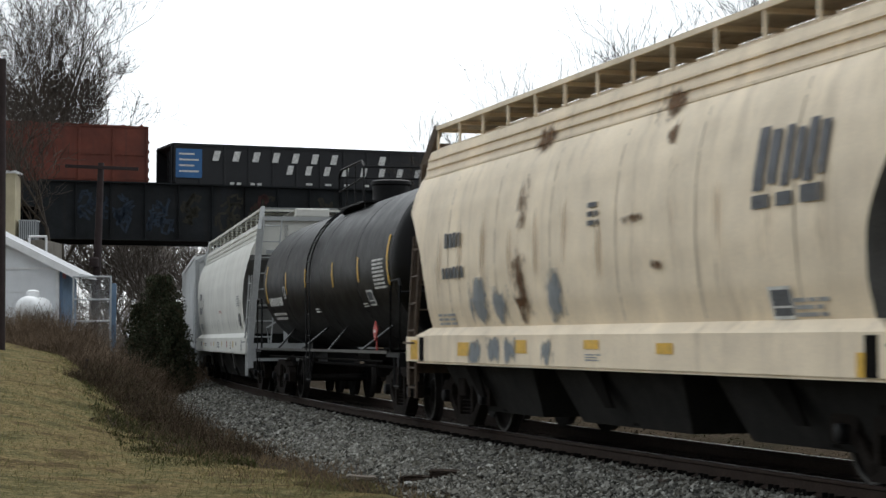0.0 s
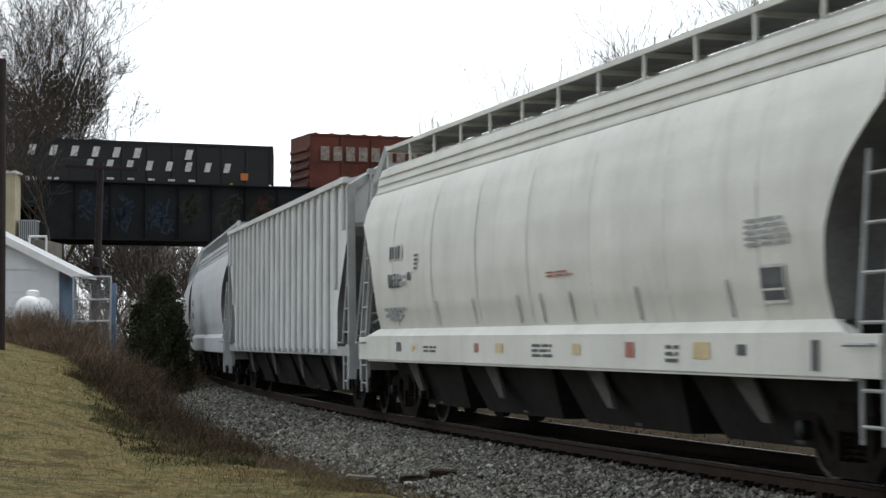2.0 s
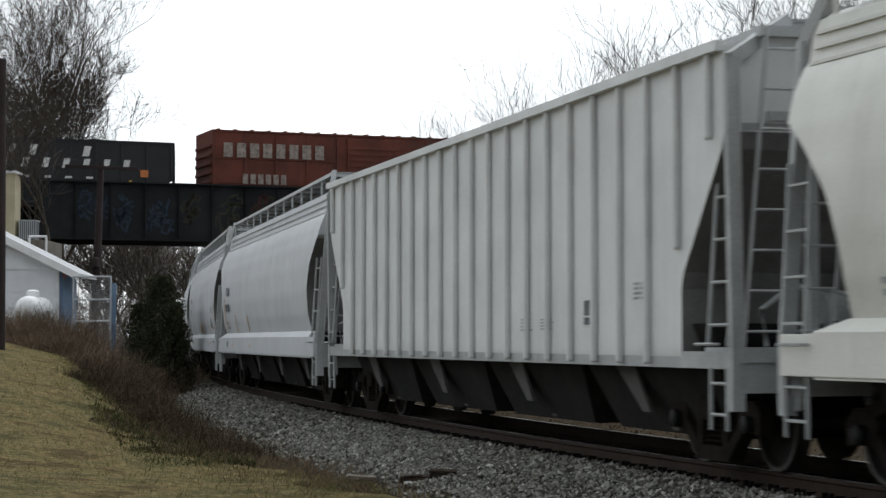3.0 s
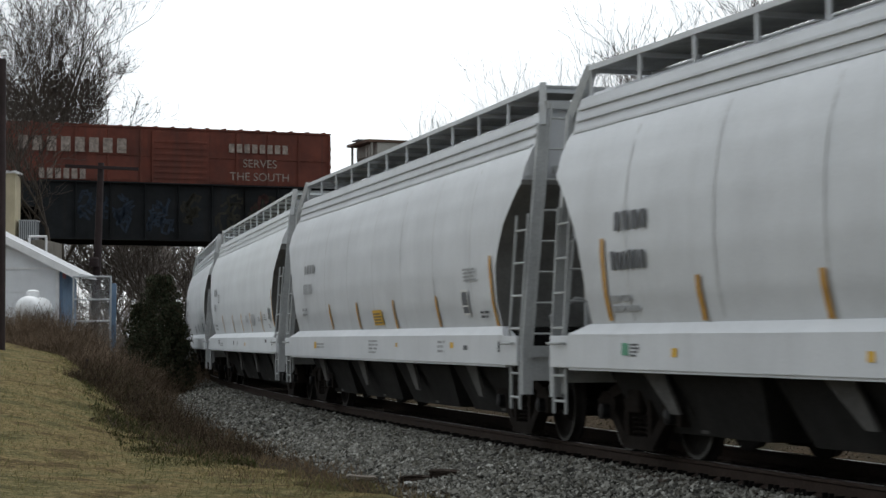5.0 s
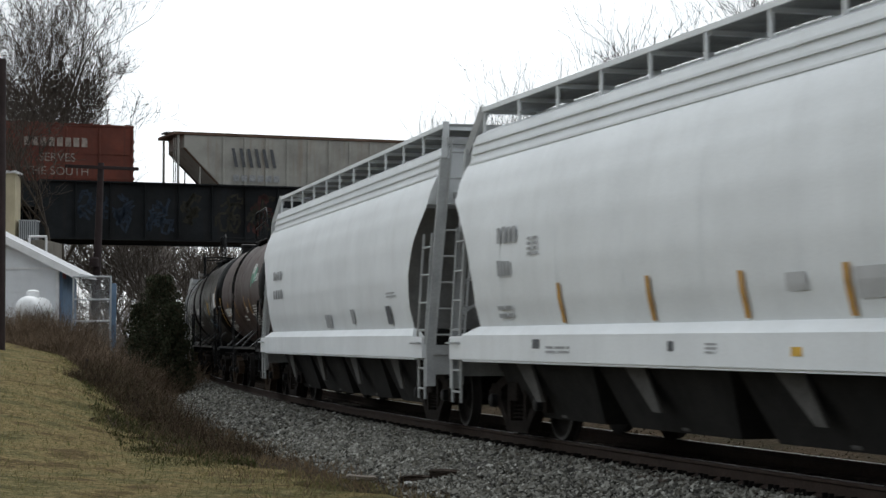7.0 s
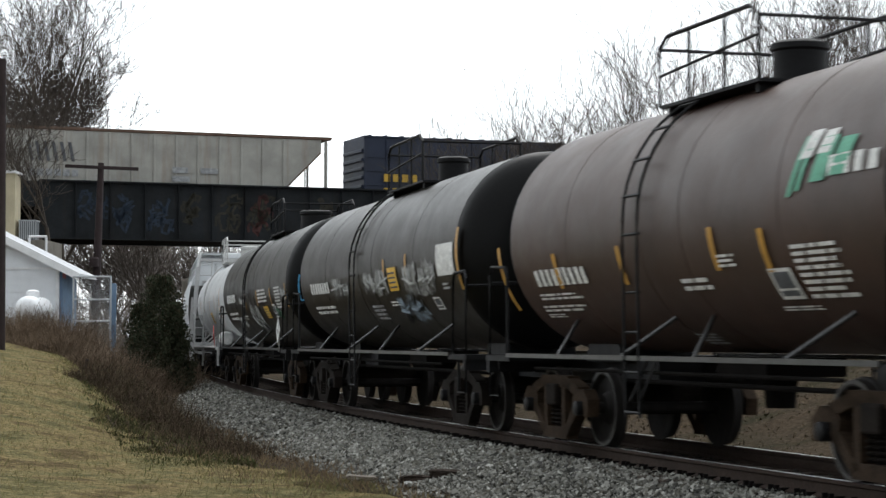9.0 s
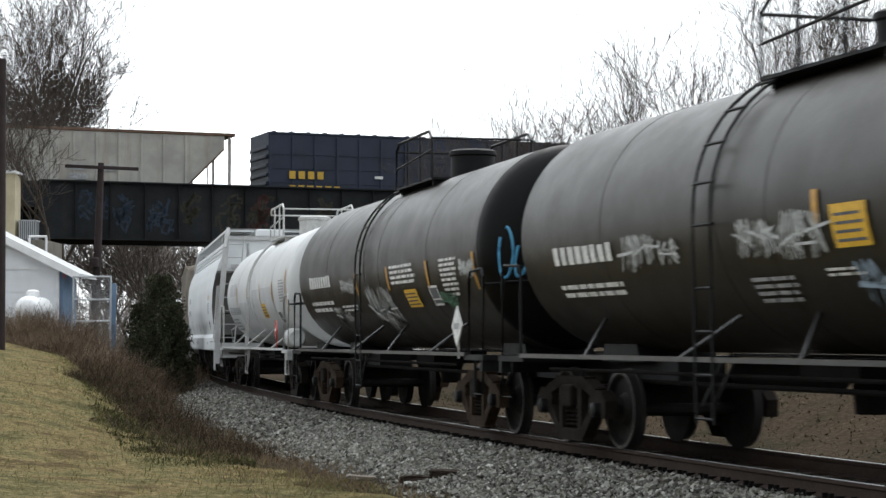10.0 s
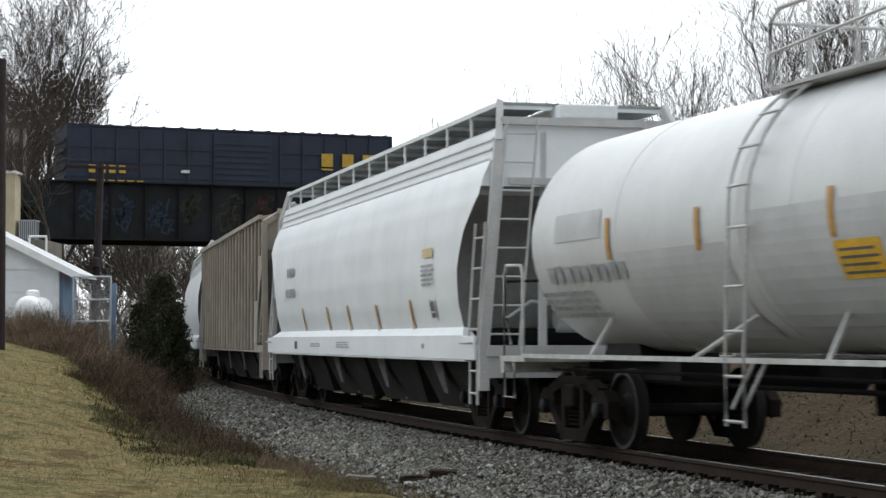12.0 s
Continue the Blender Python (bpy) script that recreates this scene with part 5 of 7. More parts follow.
BLUEPANEL = mat("bright_blue_panel", (0.04, 0.15, 0.36), 0.6, 0, 0.2, 3.0, 0.1)
PALE_LETTER = mat("worn_pale_lettering", (0.36, 0.30, 0.26), 0.8, 0, 0.6, 5.0, 0.4)
GOLD = mat("yellow_lettering", (0.55, 0.34, 0.04), 0.6, 0, 0.2, 5.0, 0.1)


def plates(name, car, rows, material, y, slant=0.0):
    """Flat painted blocks on the near side: rows of x from, x to, z from, z to."""
    for x0, x1, z0, z1 in rows:
        bm = bmesh.new()
        d = slant * (z1 - z0) / 2
        vs = [bm.verts.new((x, y, z)) for x, z in ((x0 - d, z0), (x1 - d, z0), (x1 + d, z1), (x0 + d, z1))]
        bm.faces.new(vs)
        part(name, bm, material, car)


def words(text, car, x, y, z, size, material):
    cu = bpy.data.curves.new("words", 'FONT')
    cu.body, cu.size, cu.extrude, cu.align_x = text, size, 0.004, 'CENTER'
    cu.materials.append(material)
    ob = new("lettering", cu)
    ob.parent = car
    ob.matrix_basis = pose(x, y, z, 90, 0, 0)


def far_car(name, L, label):
    car = new(name, None)
    tagged(car, label, "freight car", "cars of the train on the bridge")
    bm = bmesh.new()
    box(bm, (L / 2, 0, 0.95), (L + 0.9, 0.5, 0.3))
    part("centre_sill", bm, UNDER, car)
    wheels = running_gear(car, 1.9) + running_gear(car, L - 1.9)
    return car, wheels


def boxcar(L, H, paint, label, ribs, door, sheet_rows):
    car, wheels = far_car("boxcar", L, label)
    bm = bmesh.new()
    box(bm, (L / 2, 0, (H - 0.1 + 1.05) / 2), (L, 3.0, H - 0.1 - 1.05), bevel=0.03)
    body = part("body", bm, paint, car)
    bm = bmesh.new()
    prism(bm, [(0, H - 0.1), (L, H - 0.1), (L, H - 0.02), (0, H - 0.02)], -1.54, 1.54)
    roof = part("roof", bm, paint, car)
    first = None
    for k in range(19):
        x = 0.3 + (L - 0.6) * k / 18
        if first is None:
            bm = bmesh.new()
            box(bm, (0, 0, H), (0.14, 3.02, 0.07), bevel=0.02)
            first = part("roof_rib", bm, paint, roof)
            first.location = (x, 0, 0)
        else:
            again(first, roof, pose(x, 0, 0))
    d0, d1 = door
    for sg in (-1, 1):
        n = ribs
        for k in range(n + 1):
            x = 0.06 + (L - 0.12) * k / n
            if d0 - 0.1 < x < d1 + 0.1:
                continue
            bm = bmesh.new()
            box(bm, (x, sg * 1.53, (H + 1.0) / 2), (0.1, 0.06, H - 1.35), bevel=0.015)
            part("side_post", bm, paint, body)
        for z in sheet_rows:
            for a, b in ((0.1, d0), (d1, L - 0.1)):
                bm = bmesh.new()
                box(bm, ((a + b) / 2, sg * 1.515, z), (b - a, 0.03, 0.07))
                part("side_seam", bm, paint, body)
        bm = bmesh.new()
        box(bm, ((d0 + d1) / 2, sg * 1.56, (H + 0.95) / 2), (d1 - d0, 0.07, H - 1.4), bevel=0.01)
        dr = part("door", bm, paint, car)
        for k in range(10):
            z = 1.5 + k * (H - 1.9) / 10
            bm = bmesh.new()
            box(bm, ((d0 + d1) / 2, sg * 1.605, z), (d1 - d0 - 0.2, 0.03, 0.11), bevel=0.01)
            part("door_rib", bm, paint, dr)
    for e, x in ((-1, 0), (1, L)):
        for k in range(7):
            bm = bmesh.new()
            box(bm, (x + e * 0.03, 0, 1.4 + k * (H - 1.7) / 7), (0.1, 2.8, 0.16), bevel=0.03)
            part("end_rib", bm, paint, body)
    return car, wheels


def coal_car(L, H):
    car, wheels = far_car("coal_hopper_car", L, "black open coal hopper car with white block lettering")
    outline = [(0, H), (L, H), (L, 2.2), (L - 1.7, 1.15), (1.7, 1.15), (0, 2.2)]
    for sg in (-1, 1):
        bm = bmesh.new()
        prism(bm, outline, sg * 1.48, sg * 1.52)
        sd = part("side_sheet", bm, COAL, car)
        for k in range(13):
            x = 0.08 + (L - 0.16) * k / 12
            zb = float(np.interp(x, (0, 1.7, L - 1.7, L), (2.2, 1.2, 1.2, 2.2)))
            bm = bmesh.new()
            box(bm, (x, sg * 1.545, (H + zb) / 2), (0.09, 0.05, H - zb), bevel=0.01)
            part("side_post", bm, COAL, sd)
    bm = bmesh.new()
    for x, e in ((0.02, 1), (L - 0.02, -1)):
        vs = [bm.verts.new(p) for p in ((x, -1.48, H), (x, 1.48, H), (x + e * 2.6, 1.48, 1.3), (x + e * 2.6, -1.48, 1.3))]
        bm.faces.new(vs)
    box(bm, (L / 2, 0, 1.25), (L - 5.2, 2.9, 0.1))
    box(bm, (L / 2, 0, H - 0.35), (L - 0.8, 2.9, 0.1))
    part("floor_sheet", bm, COAL, car)
    bm = bmesh.new()
    for sg in (-1, 1):
        box(bm, (L / 2, sg * 1.5, H), (L + 0.04, 0.14, 0.1))
    for x in (0, L):
        box(bm, (x, 0, H), (0.12, 2.9, 0.1))
    part("top_rim", bm, COAL, car)
    for e, x in ((-1, 0.0), (1, L)):
        for sg in (-1, 1):
            bm = bmesh.new()
            tube(bm, [(x + e * 0.05, sg * 1.4, 1.0), (x + e * 0.05, sg * 1.4, H)], 0.05, 6)
            part("corner_post", bm, COAL, car)
        ladder("end_ladder", car, (x + e * 0.12, -1.3, 1.1), (x + e * 0.12, -1.3, H - 0.3), (0, 0.4, 0), 6, COAL)
    return car, wheels


def grain_car(L, H):
    car, wheels = far_car("covered_hopper_car", L, "chalky grey covered hopper car with rust streaks under the roof")
    bm = bmesh.new()
    prism(bm, [(0.35, H - 0.12), (L - 0.35, H - 0.12), (L - 0.35, H - 0.65), (L - 2.1, 2.0), (L - 2.1, 1.2), (2.1, 1.2), (2.1, 2.0), (0.35, H - 0.65)], -1.5, 1.5)
    body = part("body", bm, CHALK, car)
    for sg in (-1, 1):
        for k in range(13):
            x = 2.15 + (L - 4.3) * k / 12
            bm = bmesh.new()
            box(bm, (x, sg * 1.53, (H + 1.0) / 2), (0.1, 0.07, H - 1.3), bevel=0.02)
            part("side_rib", bm, CHALK, body)
    bm = bmesh.new()
    box(bm, (L / 2, 0, H - 0.05), (L + 0.3, 3.1, 0.14), bevel=0.02)
    part("roof", bm, RUSTY_ROOF, car)
    bm = bmesh.new()
    box(bm, (L / 2, 0, H + 0.08), (L + 0.5, 0.9, 0.06))
    part("running_board", bm, GRATE, car)
    for x, e in ((0.0, 1), (L, -1)):
        for sg in (-1, 1):
            bm = bmesh.new()
            tube(bm, [(x + e * 0.1, sg * 1.4, 1.0), (x + e * 0.1, sg * 1.4, H - 0.1)], 0.06, 6)
            part("corner_post", bm, CHALK, car)
            bm = bmesh.new()
            tube(bm, [(x + e * 0.35, sg * 1.42, H - 0.7), (x + e * 2.05, sg * 1.42, 2.0)], 0.05, 6)
            part("brace", bm, RUSTY_ROOF, car)
            bm = bmesh.new()
            tube(bm, [(x + e * 1.1, sg * 1.4, 1.1), (x + e * 1.1, sg * 1.4, 2.9)], 0.035, 6)
            part("slope_post", bm, CHALK, car)
        bm = bmesh.new()
        box(bm, (x + e * 0.8, 0, 1.1), (1.6, 2.9, 0.12))
        part("end_platform", bm, CHALK, car)
        ladder("end_ladder", car, (x, -1.3, 1.1), (x, -1.3, H - 0.2), (0, 0.4, 0), 7, CHALK)
    return car, wheels


RUSTY_ROOF = mat("rusty_brown_roof", (0.14, 0.085, 0.06), 0.85, 0, 0.5, 1.0, 0.3)


def far_train():
    made = boxcar(15.4, 4.6, RED_PAINT, "faded red boxcar on the bridge", 10, (6.5, 9.3), (2.2, 3.3))
    FAR_CARS.append((*made, 3.97 - 15.4))
    L = 13.8
    car, wh = coal_car(L, 3.85)
    FAR_CARS.append((car, wh, 5.1))
    plates("panel", car, [(0.1, 1.3, 2.35, 3.65)], BLUEPANEL, -1.575)
    plates("stripe", car, [(0.25 + 0.0 * k, 1.15 - 0.2 * (k % 2), 2.6 + 0.26 * k, 2.68 + 0.26 * k) for k in range(4)], WHITE_MARK, -1.58)
    plates("letter", car, [(1.83 + 0.93 * k, 2.12 + 0.93 * k, 3.15, 3.6) for k in range(7)] + [(9.75, 10.05, 3.15, 3.6)], WHITE_MARK, -1.58, 0.25)
    plates("letter", car, [(5.3 + 0.89 * k, 5.57 + 0.89 * k, 2.62, 3.04) for k in range(8)], WHITE_MARK, -1.58, 0.25)
    plates("stencil", car, [(6.2 + 0.92 * k, 6.5 + 0.92 * k, 2.16, 2.26) for k in range(5)] + [(2.6 + 0.32 * k, 2.8 + 0.32 * k, 1.9, 2.2) for k in range(5) if k != 2], WHITE_MARK, -1.58)
    plates("placard", car, [(12.3, 12.65, 2.3, 2.62)], mat("orange_sticker", (0.6, 0.2, 0.05), 0.6), -1.58)
    plates("reflector", car, [(11.8, 11.92, 1.75, 2.15)], YELLOW, -1.58)
    car, wh = boxcar(14.8, 4.6, RED_PAINT, "faded red boxcar with worn white lettering", 10, (6.4, 9.0), (2.2, 3.3))
    FAR_CARS.append((car, wh, 20.7))
    plates("letter", car, [(0.5 + 0.62 * k, 0.92 + 0.62 * k, 3.35, 4.0) for k in range(8)], PALE_LETTER, -1.575)
    plates("stencil", car, [(1.4 + 0.36 * k, 1.65 + 0.36 * k, 2.15, 2.6) for k in range(6)], PALE_LETTER, -1.575)
    plates("letter", car, [(9.95 + 0.36 * k, 10.2 + 0.36 * k, 3.55, 3.95) for k in range(8)], PALE_LETTER, -1.575)
    words("SERVES", car, 11.4, -1.58, 2.9, 0.52, PALE_LETTER)
    words("THE SOUTH", car, 11.4, -1.58, 2.3, 0.52, PALE_LETTER)
    car, wh = grain_car(16.35, 4.4)
    FAR_CARS.append((car, wh, 37.45))
    plates("logo", car, [(2.6 + 0.36 * k, 2.75 + 0.36 * k, 2.9, 3.75) for k in range(6)], BLACK_MARK, -1.575, -0.2)
    plates("stencil", car, [(2.6 + 0.38 * k, 2.88 + 0.38 * k, 2.25, 2.55) for k in range(6)], GREY_MARK, -1.575)
    plates("stencil", car, [(9.0, 9.7, 2.55, 2.8), (10.3, 11.1, 2.55, 2.8), (9.0, 9.8, 2.15, 2.4)], GREY_MARK, -1.575)
    made = boxcar(15.4, 4.45, COAL, "plain black boxcar following on the bridge", 10, (6.5, 9.3), (2.2, 3.3))
    FAR_CARS.append((*made, 71.95))
    car, wh = boxcar(15.2, 4.6, BLUE, "dark blue boxcar with yellow lettering", 14, (6.6, 9.3), (2.3, 2.95, 3.6))
    FAR_CARS.append((car, wh, 55.53))
    plates("logo", car, [(11.7 + 1.0 * k, 12.25 + 1.0 * k, 3.05, 3.65) for k in range(3)] + [(11.7 + 1.0 * k, 12.25 + 1.0 * k, 2.88, 2.96) for k in range(3)], GOLD, -1.62)
    plates("letter", car, [(0.95 + 0.45 * k, 1.25 + 0.45 * k, 2.45, 2.8) for k in range(4)] + [(0.95 + 0.43 * k, 1.25 + 0.43 * k, 1.85, 2.15) for k in range(6)], GOLD, -1.62)
    plates("stencil", car, [(5.1, 5.5, 2.55, 2.68)], WHITE_MARK, -1.62)


far_train()


# ---- the yard beyond the rise ----
SIDING = mat("white_siding", (0.84, 0.86, 0.89), 0.6, 0, 0.12, 1.0, 0.06)
FASCIA = mat("white_fascia", (0.86, 0.86, 0.87), 0.6, 0, 0.15, 2.0, 0.08)
BLUEWALL = mat("faded_blue_boards", (0.17, 0.26, 0.38), 0.7, 0, 0.25, 1.5, 0.12)
SHINGLE = mat("pale_grey_roofing", (0.60, 0.61, 0.63), 0.8, 0, 0.2, 2.0, 0.15)
STUCCO = mat("cream_stucco", (0.55, 0.48, 0.33), 0.8, 0, 0.2, 1.5, 0.12)
GALV = mat("galvanised_pipe", (0.45, 0.47, 0.49), 0.45, 0.5, 0.2, 6.0, 0.1)
ENAMEL = mat("white_tank_enamel", (0.88, 0.89, 0.90), 0.35, 0, 0.12, 3.0, 0.06)
CREOSOTE = mat("creosoted_pole", (0.035, 0.022, 0.022), 0.9, 0, 0.4, 3.0, 0.3)
PINK = mat("faded_pink_board", (0.45, 0.16, 0.17), 0.7, 0, 0.2, 2.0, 0.1)


def sx(x, y):
    """The world's x of a sight line at depth y; x counts from the view's left edge, 1568 across."""
    return (x - 784) / 3467 * y


def gz(x, y):
    return float(ground_z(np.array([x]), np.array([y]))[0])


def shed():
    Y = 66.0
    x1, x0 = sx(104, Y), sx(104, Y) - 5.0
    xm = (x0 + x1) / 2
    zb, ze, zr = gz(x1, Y) - 0.4, 3.70, 4.95
    s = new("garage", None)
    tagged(s, "white sided garage with a low gable and faded blue side wall", "garage")
    bm = bmesh.new()
    prism(bm, [(x0, zb), (x1, zb), (x1, ze), (xm, zr), (x0, ze)], Y, Y + 0.12)
    wall = part("front_wall", bm, SIDING, s)
    for k in range(9):
        bm = bmesh.new()
        z = 1.6 + k * 0.23
        box(bm, ((x0 + x1) / 2, Y - 0.012, z), (x1 - x0 - 0.24, 0.02, 0.215), pose(0, 0, 0))
        part("siding_board", bm, SIDING, wall)
    bm = bmesh.new()
    box(bm, ((x0 + x1) / 2, Y - 0.03, ze - 0.02), (x1 - x0, 0.05, 0.07))
    part("trim", bm, FASCIA, s)
    for xx in (x0 + 0.05, x1 - 0.05):
        bm = bmesh.new()
        box(bm, (xx, Y - 0.02, (zb + ze) / 2), (0.1, 0.04, ze - zb - 0.1))
        part("corner_board", bm, FASCIA, s)
    bm = bmesh.new()
    box(bm, (x1 + 0.04, Y + 1.35, (zb + ze) / 2), (0.1, 2.45, ze - zb))
    side = part("side_wall", bm, BLUEWALL, s, "faded blue boarded side wall")
    for k in range(4):
        bm = bmesh.new()
        box(bm, (x1 + 0.1, Y + 0.45 + k * 0.62, (zb + ze) / 2), (0.03, 0.58, ze - zb - 0.05))
        part("board", bm, BLUEWALL, side)
    bm = bmesh.new()
    box(bm, (x1 + 0.125, Y + 0.3, ze - 0.2), (0.02, 0.5, 0.3))
    part("painted_board", bm, PINK, side)
    bm = bmesh.new()
    box(bm, (x0 - 0.04, Y + 1.35, (zb + ze) / 2), (0.1, 2.45, ze - zb))
    part("side_wall", bm, SIDING, s)
    bm = bmesh.new()
    box(bm, (xm, Y + 2.62, (zb + ze) / 2), (x1 - x0, 0.1, ze - zb))
    part("back_wall", bm, SIDING, s)
    for e in (-1, 1):
        bm = bmesh.new()
        xa, xb = xm, (x1 + 0.75 if e > 0 else x0 - 0.75)
        k = (zr - ze) / ((x1 - x0) / 2)
        za, zz = zr + 0.05, zr + 0.05 - k * abs(xb - xm)
        prism(bm, [(xa, za), (xb, zz), (xb, zz + 0.12), (xa, za + 0.12)], Y - 0.4, Y + 2.9)
        roof = part("roof", bm, SHINGLE, s)
        bm = bmesh.new()
        prism(bm, [(xa, za - 0.12), (xb, zz - 0.12), (xb, zz + 0.14), (xa, za + 0.14)], Y - 0.44, Y - 0.405)
        part("fascia", bm, FASCIA, roof)


shed()


def propane():
    Y = 62.5
    x = sx(47, Y)
    z0 = gz(x, Y)
    t = new("propane_tank", None)
    tagged(t, "white propane tank with a domed cap in dry brush", "gas tank")
    zc = 2.28
    bm = bmesh.new()
    lathe(bm, [(-0.2, 0.03), (-0.16, 0.2), (-0.06, 0.32), (0.1, 0.38), (0.25, 0.4), (2.2, 0.4), (2.4, 0.33), (2.5, 0.05)], 'y', 28, (x, Y, zc))
    part("shell", bm, ENAMEL, t, smooth=True)
    bm = bmesh.new()
    lathe(bm, [(zc + 0.3, 0.2), (zc + 0.5, 0.21), (zc + 0.57, 0.19), (zc + 0.61, 0.1), (zc + 0.62, 0.02)], 'z', 18, (x + 0.02, Y + 0.9, 0))
    part("cap", bm, ENAMEL, t, smooth=True)
    for dy in (0.4, 1.9):
        for sg in (-1, 1):
            bm = bmesh.new()
            box(bm, (x + sg * 0.3, Y + dy, (zc - 0.3 + z0) / 2), (0.12, 0.14, zc - 0.3 - z0 + 0.1))
            part("leg", bm, GALV, t)


propane()


def gate():
    Y = 63.0
    xa, xb = sx(130, Y), sx(196, Y)
    zt, zb = 1.2566 + (602.7 - 490) / 3467 * Y, 1.2566 + (602.7 - 569) / 3467 * Y
    g = new("chain_link_gate", None)
    tagged(g, "galvanised chain-link gate panel beside the garage", "gate")
    for nm, pts in (("top_rail", [(xa, Y, zt), (xb, Y, zt)]), ("bottom_rail", [(xa, Y, zb), (xb, Y, zb)]), ("middle_rail", [(xa, Y, (zt + zb) / 2 - 0.02), (xb, Y, (zt + zb) / 2 - 0.02)])):
        bm = bmesh.new()
        tube(bm, pts, 0.03, 8)
        part(nm, bm, GALV, g, smooth=True)
    for x in (xa, xb):
        bm = bmesh.new()
        tube(bm, [(x, Y, gz(x, Y) - 0.1), (x, Y, zt + 0.03)], 0.032, 8)
        part("post", bm, GALV, g, smooth=True)
    segs = []
    d = 0.075
    n = int((xb - xa + zt - zb) / d)
    for k in range(n):
        for sg in (1, -1):
            a = k * d
            x0, z0 = (xa + a, zb) if a < xb - xa else (xb, zb + a - (xb - xa))
            L = min(x0 - xa, zt - z0)
            if L < 0.02:
                continue
            p, q = Vector((x0, Y, z0)), Vector((x0 - L, Y, z0 + L))
            if sg < 0:
                p.x, q.x = xa + xb - p.x, xa + xb - q.x
            segs.append((*p, *q, 0.0032, 0.0032))
    tubes_mesh("wire_mesh", segs, 3, GALV, g)
    # blue tarpaulin board behind
    b = new("blue_board", None)
    tagged(b, "faded blue board leaning behind the gate", "board")
    bm = bmesh.new()
    xr = sx(200, Y + 0.7)
    z0 = gz(xr, Y + 0.7)
    box(bm, (xr, Y + 0.7, (z0 + zt - 0.25) / 2), (0.22, 0.06, zt - 0.25 - z0 + 0.1), bevel=0.01)
    part("panel", bm, BLUEWALL, b)


def utility_pole():
    Y = 77.5
    x = sx(177, Y)
    z0 = gz(x, Y) - 0.3
    zt = 1.2566 + (602.7 - 288) / 3467 * Y
    u = new("utility_pole", None)
    tagged(u, "dark wooden utility pole with a crossarm before the bridge", "utility pole")
    bm = bmesh.new()
    tube(bm, [(x - 0.25, Y, z0), (x - 0.1, Y, 5.0), (x, Y, zt)], 0.19, 10, True, 0.12)
    part("pole", bm, CREOSOTE, u, smooth=True)
    bm = bmesh.new()
    za = 1.2566 + (602.7 - 297) / 3467 * Y
    box(bm, (0, 0, 0), (2.9, 0.12, 0.13), Matrix.Translation((sx(180, Y), Y - 0.2, za)) @ pose(0, 0, 0, 0, 2.5, 0), 0.01)
    part("crossarm", bm, CREOSOTE, u)
    bm = bmesh.new()
    zt2 = 1.2566 + (602.7 - 464) / 3467 * Y
    lathe(bm, [(zt2 - 0.2, 0.2), (zt2 + 0.12, 0.2), (zt2 + 0.18, 0.14)], 'z', 14, (x - 0.2, Y - 0.25, 0))
    part("meter_can", bm, CREOSOTE, u, smooth=True)


def near_pole():
    Y = 45.0
    x = sx(-1, Y)
    z0 = gz(x, Y) - 0.2
    u = new("wooden_pole", None)
    tagged(u, "dark creosoted wooden pole at the edge of the lawn", "pole")
    bm = bmesh.new()
    tube(bm, [(x, Y, z0), (x, Y, 7.75)], 0.15, 12, True, 0.10)
    part("pole", bm, CREOSOTE, u, smooth=True)


